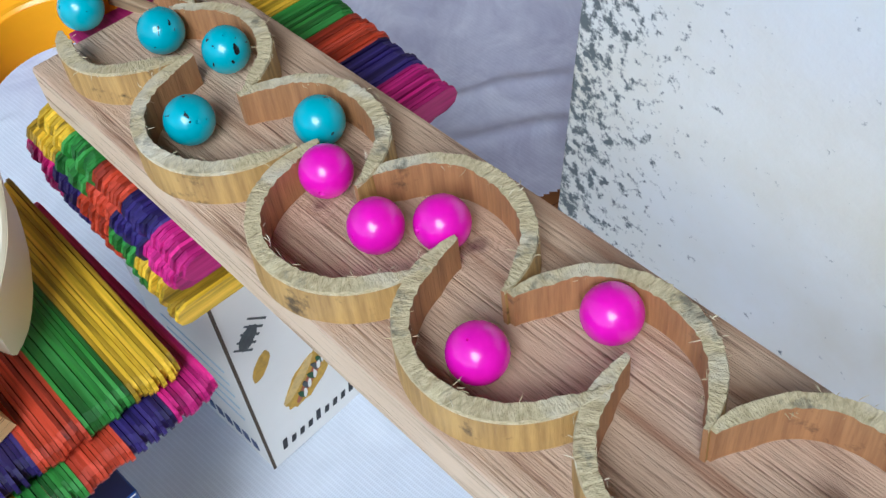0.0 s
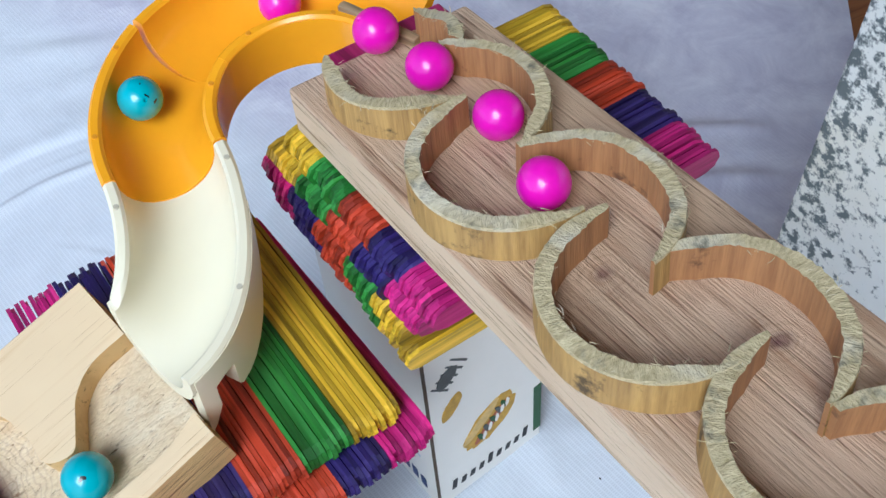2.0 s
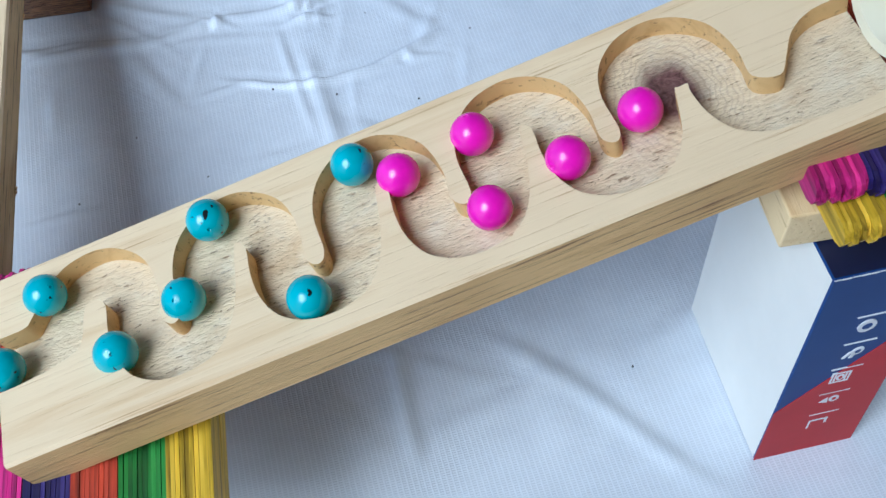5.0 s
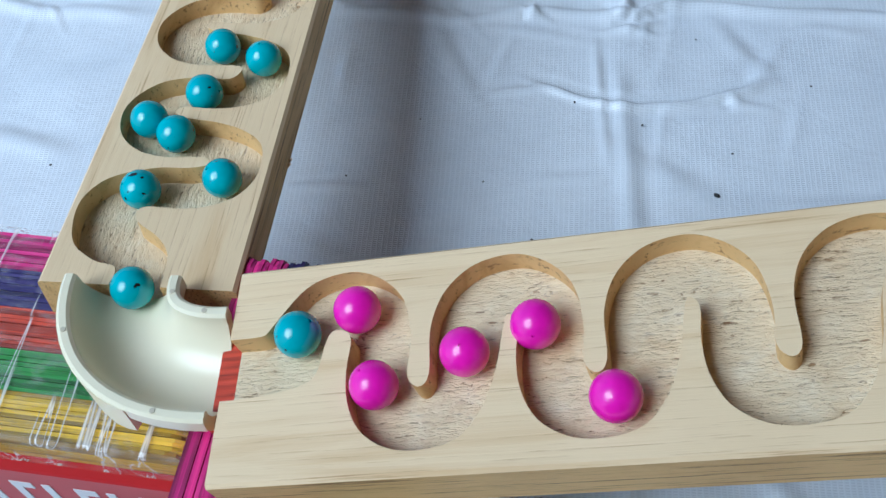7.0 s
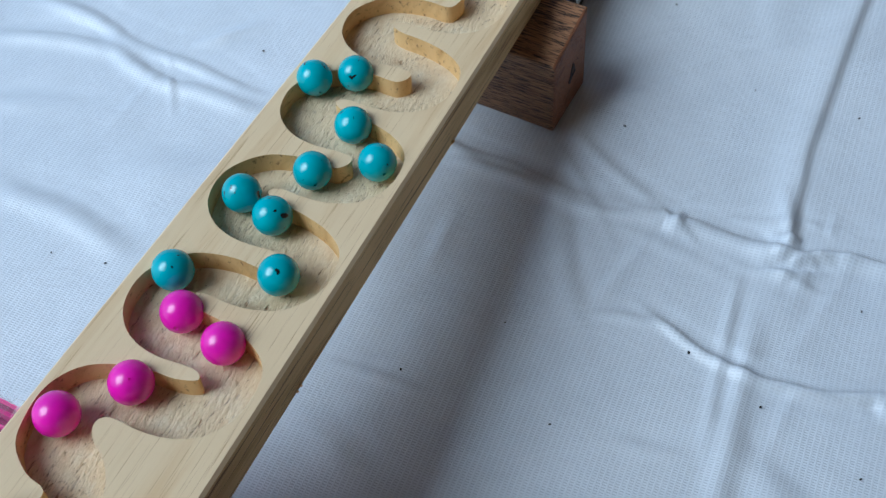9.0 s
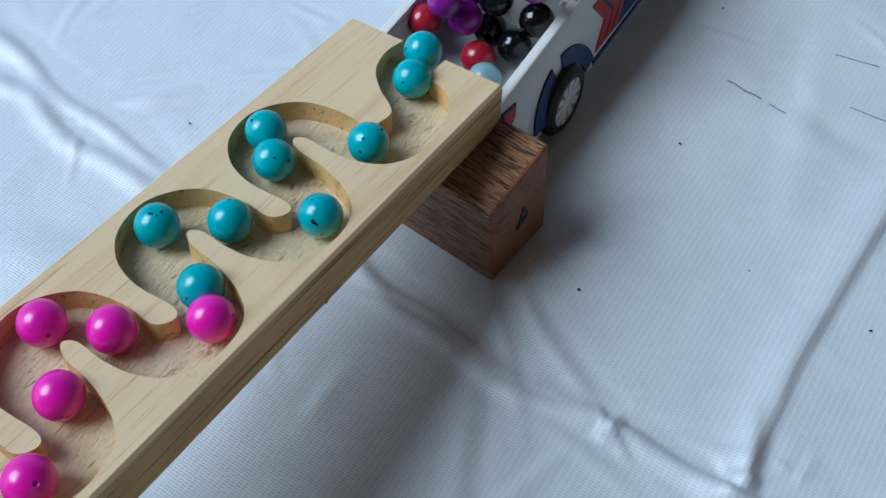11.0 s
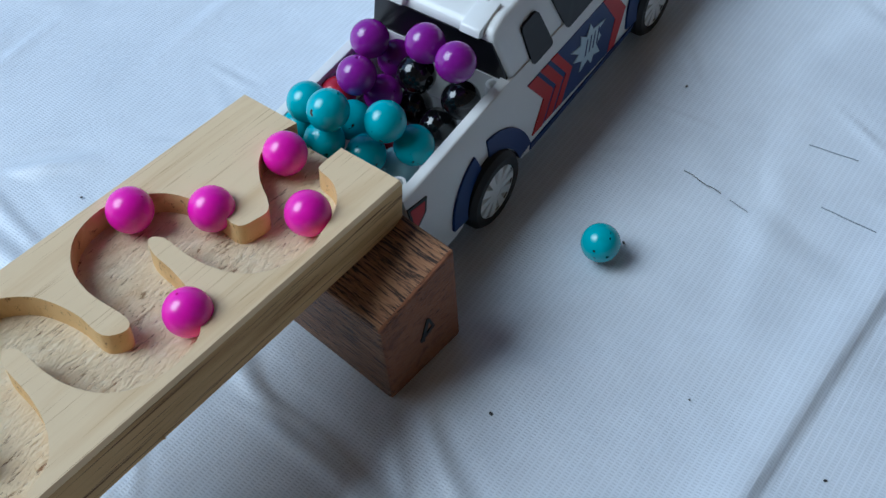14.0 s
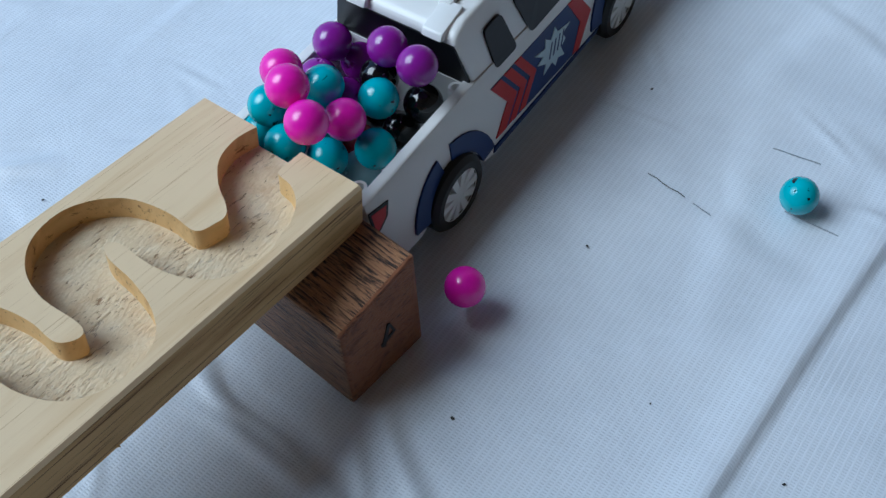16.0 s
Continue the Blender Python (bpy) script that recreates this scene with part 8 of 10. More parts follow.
    roll('teal', [
        (0, -0.430, 2.391, 2.903, 28, 12, 95), (0.1, -0.538, 2.382, 2.894, -41, 4, 84), (0.2, -0.639, 2.332, 2.891, -106, -29, 100), (0.3, -0.747, 2.313, 2.883, -178, -10, 127),
        (0.4, -0.838, 2.364, 2.871, 148, 49, 113), (0.5, -0.854, 2.460, 2.861, -65, 67, -105), (0.6, -0.829, 2.552, 2.854, -65, 7, -105), (0.7, -0.803, 2.632, 2.849, -68, -46, -104),
        (0.8, -0.779, 2.711, 2.844, 129, -82, 58), (0.9, -0.761, 2.802, 2.837, 110, -24, 75), (1, -0.800, 2.898, 2.824, 71, 30, 73), (1.1, -0.937, 2.867, 2.816, 12, -15, 64),
        (1.2, -1.082, 2.742, 2.816, -65, -67, 125), (1.3, -1.247, 2.815, 2.795, -95, 1, 145), (1.4, -1.257, 3.007, 2.776, -27, 36, 170), (1.5, -1.351, 3.188, 2.751, 70, 40, -120),
        (1.6, -1.334, 3.391, 2.616, 97, -27, -116), (1.7, -1.570, 3.495, 2.578, 169, -6, -140), (1.8, -1.858, 3.452, 2.551, -140, 50, -117), (1.9, -2.084, 3.259, 2.523, 3, 53, 16),
        (2, -2.168, 2.976, 2.494, 56, -3, 43), (2.1, -2.016, 2.636, 2.428, 127, -19, 27), (2.2, -1.763, 2.355, 2.352, -165, 7, 19), (2.3, -1.790, 2.088, 2.261, -98, -21, 10),
        (2.4, -1.952, 1.894, 2.154, -11, -52, -50), (2.5, -2.049, 1.699, 2.107, 49, -1, -82), (2.6, -2.123, 1.557, 2.072, 108, 50, -52), (2.7, -2.250, 1.536, 2.049, 165, -3, -25),
        (2.8, -2.353, 1.599, 2.045, 142, -73, -8), (2.9, -2.445, 1.665, 2.043, -6, -33, 135), (3, -2.556, 1.692, 2.032, -40, 30, 136), (3.1, -2.637, 1.616, 2.006, -114, 12, 105),
        (3.2, -2.604, 1.499, 1.991, -113, -59, 104), (3.3, -2.522, 1.406, 1.987, 30, -45, -29), (3.4, -2.444, 1.309, 1.981, 52, 24, -34), (3.5, -2.422, 1.188, 1.963, 141, 47, 26),
        (3.6, -2.486, 1.089, 1.937, 172, -19, 35), (3.7, -2.610, 1.087, 1.918, 87, -57, 97), (3.8, -2.726, 1.155, 1.913, 38, 2, 124), (3.9, -2.837, 1.228, 1.909, -14, 63, 90),
        (4, -2.966, 1.247, 1.894, -103, 20, 20), (4.1, -3.017, 1.145, 1.868, -53, -33, 14), (4.2, -2.960, 1.028, 1.856, 15, 0, -9), (4.3, -2.870, 0.928, 1.852, 77, 47, 20),
        (4.4, -2.791, 0.816, 1.844, 165, 24, 80), (4.5, -2.797, 0.679, 1.819, 176, -47, 77), (4.6, -2.923, 0.602, 1.787, 64, -43, 170), (4.7, -3.071, 0.657, 1.775, 75, 28, 168),
        (4.8, -3.198, 0.727, 1.769, -167, 72, -84), (4.9, -3.326, 0.768, 1.757, -105, 10, -35), (5, -3.427, 0.730, 1.736, -46, -27, -44), (5.1, -3.409, 0.583, 1.713, -2, 31, -42),
        (5.2, -3.325, 0.460, 1.703, 132, 72, 84), (5.3, -3.227, 0.368, 1.702, -178, 7, 123), (5.4, -3.199, 0.252, 1.686, 145, -58, 142), (5.5, -3.262, 0.168, 1.662, 67, -21, -161),
        (5.6, -3.379, 0.185, 1.647, 103, 43, -153), (5.7, -3.492, 0.250, 1.642, -159, 37, -80), (5.8, -3.603, 0.316, 1.637, -110, -18, -71), (5.9, -3.731, 0.318, 1.619, -32, -24, -103),
        (6, -3.764, 0.205, 1.594, -27, 47, -102), (6.1, -3.696, 0.097, 1.585, -141, 44, 163), (6.2, -3.609, -0.001, 1.581, -173, -21, 155), (6.3, -3.551, -0.116, 1.570, 99, -54, -142),
        (6.4, -3.582, -0.239, 1.544, 63, 11, -126), (6.5, -3.700, -0.284, 1.518, 135, 57, -78), (6.6, -3.821, -0.228, 1.510, -175, -3, -51), (6.7, -3.935, -0.156, 1.506, -127, -66, -84),
        (6.8, -4.065, -0.123, 1.493, -26, -25, -169), (6.9, -4.157, -0.204, 1.465, -64, 37, -174), (7, -4.148, -0.338, 1.439, -140, 12, 148), (7.1, -4.127, -0.469, 1.411, 161, -32, 160),
        (7.2, -4.197, -0.586, 1.371, 93, 0, -177), (7.3, -4.276, -0.645, 1.280, 46, 47, 162), (7.4, -4.382, -0.774, 1.280, -46, 28, 97), (7.5, -4.523, -0.868, 1.280, -107, -13, 88),
        (7.6, -4.725, -0.834, 1.263, -177, 3, 95), (7.7, -4.910, -0.696, 1.231, 115, 40, 66), (7.8, -5.132, -0.671, 1.210, 50, -1, 40), (7.9, -5.343, -0.625, 1.188, -17, -35, 65),
        (8, -5.381, -0.442, 1.170, -57, 26, 69), (8.1, -5.295, -0.297, 1.165, 73, 79, -168), (8.2, -5.202, -0.169, 1.163, 113, 10, -134), (8.3, -5.205, -0.033, 1.151, 170, -37, -150),
        (8.4, -5.308, 0.021, 1.137, -135, 12, -164), (8.5, -5.405, -0.017, 1.131, -157, 77, 177), (8.6, -5.498, -0.084, 1.128, 66, 29, 45), (8.7, -5.574, -0.152, 1.127, 61, -36, 46),
        (8.8, -5.663, -0.191, 1.122, -43, -71, 140), (8.9, -5.760, -0.201, 1.114, -84, -14, 172), (9, -5.828, -0.137, 1.102, -48, 34, 179), (9.1, -5.809, -0.031, 1.094, 19, 5, -156),
        (9.2, -5.734, 0.069, 1.093, 69, -53, 180), (9.3, -5.651, 0.167, 1.092, -179, -38, 86), (9.4, -5.613, 0.279, 1.086, -163, 32, 85), (9.5, -5.652, 0.373, 1.074, 101, 65, 3),
        (9.6, -5.752, 0.413, 1.062, 78, -1, -12), (9.7, -5.845, 0.389, 1.055, 117, -53, -32), (9.8, -5.925, 0.343, 1.051, -153, -42, -104), (9.9, -6.000, 0.291, 1.049, -119, 7, -116),
        (10, -6.085, 0.252, 1.044, -68, 46, -90), (10.1, -6.176, 0.233, 1.038, 6, 30, -40), (10.2, -6.234, 0.288, 1.027, 4, -20, -40), (10.3, -6.227, 0.376, 1.020, -59, -41, -6),
        (10.4, -6.176, 0.459, 1.018, -111, -1, 15), (10.5, -6.119, 0.543, 1.016, -163, 42, -6), (10.6, -6.062, 0.628, 1.014, 109, 37, -69), (10.7, -6.060, 0.728, 1.006, 88, -22, -72),
        (10.8, -6.116, 0.809, 0.993, 156, -74, -130), (10.9, -6.214, 0.833, 0.982, -147, -19, -179), (11, -6.306, 0.791, 0.977, -174, 40, 176), (11.1, -6.388, 0.730, 0.975, 86, 53, 93),
        (11.2, -6.464, 0.661, 0.974, 41, 0, 70), (11.3, -6.559, 0.629, 0.968, -16, -34, 89), (11.4, -6.655, 0.645, 0.957, -77, -9, 114), (11.5, -6.684, 0.738, 0.947, -67, 52, 118),
        (11.6, -6.658, 0.833, 0.941, 42, 50, -147), (11.7, -6.603, 0.916, 0.939, 63, -10, -138), (11.8, -6.546, 0.995, 0.937, 94, -68, -161), (11.9, -6.507, 1.082, 0.934, -146, -43, 87),
        (12, -6.530, 1.184, 0.923, -161, 21, 91), (12.1, -6.610, 1.267, 0.908, 112, 49, 32), (12.2, -6.714, 1.298, 0.896, 67, -7, 13), (12.3, -6.810, 1.276, 0.889, 67, -69, 13),
        (12.4, -6.878, 1.216, 0.887, -152, -50, -123), (12.5, -6.940, 1.151, 0.887, -143, 6, -127), (12.6, -7.021, 1.110, 0.883, -104, 54, -105), (12.7, -7.112, 1.099, 0.876, -18, 38, -38),
        (12.8, -7.198, 1.127, 0.865, -2, -16, -34), (12.9, -7.231, 1.213, 0.855, -59, -55, 3), (13, -7.221, 1.308, 0.848, -123, -19, 47), (13.1, -7.134, 1.400, 0.848, -123, 53, 47),
        (13.2, -7.035, 1.501, 0.848, 55, 56, -135), (13.3, -7.003, 1.629, 0.840, 85, -12, -121), (13.4, -7.075, 1.706, 0.827, 154, -19, -142), (13.5, -7.172, 1.725, 0.816, -159, 24, -139),
        (13.6, -7.287, 1.724, 0.806, -69, 52, -75), (13.7, -7.396, 1.702, 0.797, 5, 13, -28), (13.8, -7.491, 1.730, 0.786, 20, -47, -33), (13.9, -7.552, 1.876, 0.771, 100, -47, -33),
        (14, -7.614, 2.023, 0.722, -180, -47, -33), (14.15, -7.614, 2.023, 0.722, -180, -47, -33), (14.3, -7.809, 2.161, 0.654, -100, -47, -33), (16, -7.809, 2.161, 0.654, -100, -47, -33),
    ])
    roll('pink', [
        (0, -0.394, 2.156, 2.927, 87, 9, 173), (0.1, -0.379, 2.266, 2.918, 156, 2, -179), (0.2, -0.380, 2.376, 2.908, -134, 0, -177), (0.3, -0.453, 2.451, 2.895, -75, 38, -155),
        (0.4, -0.560, 2.439, 2.887, 55, 68, -35), (0.5, -0.658, 2.392, 2.883, 110, 10, 6), (0.6, -0.753, 2.364, 2.878, 124, -51, 0), (0.7, -0.838, 2.395, 2.868, -10, -67, 128),
        (0.8, -0.862, 2.478, 2.858, 9, -13, 115), (0.9, -0.834, 2.575, 2.852, 53, 34, 124), (1, -0.794, 2.682, 2.845, 147, 40, -171), (1.1, -0.767, 2.815, 2.835, -150, -3, -148),
        (1.2, -0.881, 2.871, 2.820, -83, 29, -131), (1.3, -1.001, 2.762, 2.820, 63, 78, 12), (1.4, -1.147, 2.787, 2.806, 43, 7, -5), (1.5, -1.168, 2.962, 2.788, -27, -9, -4),
        (1.6, -1.182, 3.161, 2.772, -100, -10, 10), (1.7, -1.241, 3.337, 2.712, -173, -11, 26), (1.8, -1.259, 3.499, 2.601, 120, 15, 24), (1.9, -1.486, 3.561, 2.577, 69, -39, 37),
        (2, -1.733, 3.515, 2.550, -56, -59, 149), (2.1, -2.013, 3.299, 2.522, -119, -5, -171), (2.2, -2.153, 2.986, 2.494, 175, 29, 173), (2.3, -2.065, 2.714, 2.448, 114, -11, 162),
        (2.4, -1.883, 2.511, 2.403, 41, -60, -148), (2.5, -1.769, 2.286, 2.330, -35, -13, -94), (2.6, -1.834, 2.058, 2.257, -14, 56, -84), (2.7, -1.952, 1.876, 2.157, 113, 42, 29),
        (2.8, -2.024, 1.649, 2.105, 156, -17, 40), (2.9, -2.171, 1.513, 2.059, -140, -87, -22), (3, -2.331, 1.583, 2.046, 42, -21, 156), (3.1, -2.456, 1.651, 2.039, 49, 50, 159),
        (3.2, -2.575, 1.660, 2.023, -103, 55, 14), (3.3, -2.649, 1.590, 2.000, -76, -5, 27), (3.4, -2.637, 1.479, 1.983, -5, -21, 9), (3.5, -2.563, 1.381, 1.976, 56, 18, 6),
        (3.6, -2.472, 1.286, 1.973, 137, 40, 52), (3.7, -2.436, 1.160, 1.956, -171, -13, 66), (3.8, -2.510, 1.056, 1.927, 126, -78, 121), (3.9, -2.642, 1.078, 1.912, 78, -10, 161),
        (4, -2.758, 1.154, 1.908, 105, 58, 174), (4.1, -2.881, 1.212, 1.900, -103, 48, -40), (4.2, -3.012, 1.194, 1.878, -57, -11, -23), (4.3, -3.029, 1.068, 1.853, 12, 11, -23),
        (4.4, -2.959, 0.963, 1.845, 84, 57, 24), (4.5, -2.880, 0.861, 1.839, 175, 23, 92), (4.6, -2.825, 0.731, 1.824, -158, -44, 86), (4.7, -2.862, 0.602, 1.796, 47, -62, -125),
        (4.8, -2.983, 0.566, 1.772, 84, 4, -146), (4.9, -3.105, 0.663, 1.771, 156, 18, -130), (5, -3.221, 0.762, 1.771, -132, 5, -113), (5.1, -3.374, 0.766, 1.749, -59, 23, -93),
        (5.2, -3.448, 0.672, 1.722, 31, 57, -25), (5.3, -3.379, 0.565, 1.714, 166, 45, 98), (5.4, -3.279, 0.472, 1.712, -156, -18, 109), (5.5, -3.188, 0.371, 1.708, -71, -69, 40),
        (5.6, -3.184, 0.247, 1.687, 49, -30, -69), (5.7, -3.274, 0.167, 1.660, 113, 7, -84), (5.8, -3.397, 0.194, 1.646, -178, -15, -89), (5.9, -3.510, 0.261, 1.641, -101, -34, -127),
        (6, -3.626, 0.321, 1.635, -31, -3, -152), (6.1, -3.750, 0.305, 1.614, 12, 61, -127), (6.2, -3.758, 0.179, 1.591, -123, 41, 108), (6.3, -3.677, 0.076, 1.585, -102, -27, 111),
        (6.4, -3.591, -0.023, 1.580, 11, -70, 11), (6.5, -3.551, -0.144, 1.565, 87, -15, -51), (6.6, -3.601, -0.257, 1.538, 151, 20, -48), (6.7, -3.722, -0.279, 1.516, -149, -21, -48),
        (6.8, -3.835, -0.219, 1.510, -54, -70, -130), (6.9, -3.942, -0.151, 1.506, 23, -15, 168), (7, -4.065, -0.124, 1.493, 23, 57, 168), (7.1, -4.165, -0.190, 1.466, -97, 39, 64),
        (7.2, -4.181, -0.310, 1.443, -76, -30, 65), (7.3, -4.152, -0.425, 1.427, 23, -53, -12), (7.4, -4.158, -0.527, 1.408, 91, -15, -55), (7.5, -4.212, -0.625, 1.384, 154, 18, -53),
        (7.6, -4.324, -0.722, 1.299, -132, 9, -33), (7.7, -4.549, -0.839, 1.279, -67, -24, -43), (7.8, -4.810, -0.768, 1.256, 30, -64, -123), (7.9, -5.031, -0.659, 1.220, 106, -14, -179),
        (8, -5.230, -0.687, 1.205, 93, 57, 175), (8.1, -5.335, -0.581, 1.186, -141, 41, -73), (8.2, -5.319, -0.447, 1.176, -167, -26, -77), (8.3, -5.262, -0.336, 1.172, 99, -52, -7),
        (8.4, -5.196, -0.236, 1.169, 41, 0, 23), (8.5, -5.156, -0.124, 1.163, -25, 40, -4), (8.6, -5.212, -0.014, 1.149, -81, -10, -21), (8.7, -5.327, 0.018, 1.135, -50, -80, -48),
        (8.8, -5.430, -0.026, 1.129, 54, -22, -146), (8.9, -5.521, -0.084, 1.126, 57, 45, -145), (9, -5.605, -0.138, 1.123, -128, 72, 29), (9.1, -5.703, -0.159, 1.115, -143, 9, 17),
        (9.2, -5.787, -0.134, 1.105, -178, -35, 26), (9.3, -5.813, -0.056, 1.096, 128, -16, 52), (9.4, -5.799, 0.027, 1.090, 101, 30, 48), (9.5, -5.752, 0.106, 1.088, 23, 80, -25),
        (9.6, -5.683, 0.197, 1.087, -76, 20, -117), (9.7, -5.640, 0.311, 1.081, -66, -51, -120), (9.8, -5.692, 0.423, 1.066, 40, -36, 154), (9.9, -5.809, 0.447, 1.053, 24, 34, 155),
        (10, -5.909, 0.387, 1.049, -68, 38, 92), (10.1, -5.989, 0.307, 1.049, -115, -19, 83), (10.2, -6.071, 0.234, 1.047, 166, -51, 135), (10.3, -6.172, 0.214, 1.039, 117, -1, 160),
        (10.4, -6.228, 0.290, 1.028, 159, 46, 178), (10.5, -6.215, 0.396, 1.020, -131, 12, -143), (10.6, -6.157, 0.487, 1.017, -100, -50, -155), (10.7, -6.095, 0.574, 1.016, 29, -54, 87),
        (10.8, -6.053, 0.669, 1.011, 49, 9, 78), (10.9, -6.076, 0.769, 1.001, -4, 62, 43), (11, -6.157, 0.827, 0.988, -71, 18, -6), (11.1, -6.257, 0.821, 0.979, -59, -43, -9),
        (11.2, -6.341, 0.765, 0.976, 43, -52, -94), (11.3, -6.419, 0.703, 0.974, 84, 1, -114), (11.4, -6.496, 0.643, 0.972, 125, 51, -94), (11.5, -6.590, 0.626, 0.965, -154, 31, -35),
        (11.6, -6.669, 0.665, 0.954, -147, -24, -34), (11.7, -6.683, 0.757, 0.945, 144, -48, 11), (11.8, -6.652, 0.843, 0.941, 97, -6, 35), (11.9, -6.602, 0.919, 0.939, 71, 46, 24),
        (12, -6.550, 0.992, 0.937, -36, 63, -72), (12.1, -6.511, 1.070, 0.934, -73, 14, -98), (12.2, -6.519, 1.157, 0.926, -59, -39, -101), (12.3, -6.566, 1.228, 0.916, 20, -55, -164),
        (12.4, -6.653, 1.289, 0.902, 66, 0, 171), (12.5, -6.746, 1.313, 0.891, 76, 61, 177), (12.6, -6.830, 1.245, 0.889, -48, 42, 65), (12.7, -6.917, 1.163, 0.888, -71, -27, 61),
        (12.8, -7.009, 1.078, 0.887, 177, -71, 162), (12.9, -7.124, 1.045, 0.879, 145, -2, -174), (13, -7.197, 1.098, 0.868, -171, 37, -160), (13.1, -7.185, 1.202, 0.860, -117, -4, -142),
        (13.2, -7.125, 1.292, 0.858, -73, -65, -171), (13.3, -7.059, 1.378, 0.857, 52, -38, 74), (13.4, -7.002, 1.466, 0.854, 69, 26, 72), (13.5, -7.007, 1.566, 0.845, -13, 71, 1),
        (13.6, -7.071, 1.625, 0.834, -51, 21, -29), (13.7, -7.160, 1.638, 0.825, -30, -33, -32), (13.8, -7.250, 1.648, 0.816, 50, -68, -101), (13.9, -7.340, 1.648, 0.807, 118, -27, -156),
        (14, -7.433, 1.633, 0.800, 132, 31, -156), (14.1, -7.510, 1.702, 0.787, -149, 33, -109), (14.2, -7.625, 1.818, 0.818, -69, 33, -109), (14.3, -7.625, 1.864, 0.818, -40, 33, -109),
        (14.5, -7.670, 1.977, 0.750, 40, 33, -109), (15.2, -7.659, 1.977, 0.750, 47, 33, -109), (15.6, -7.643, 2.019, 0.726, 79, 33, -109), (16, -7.643, 2.019, 0.726, 79, 33, -109),
    ])
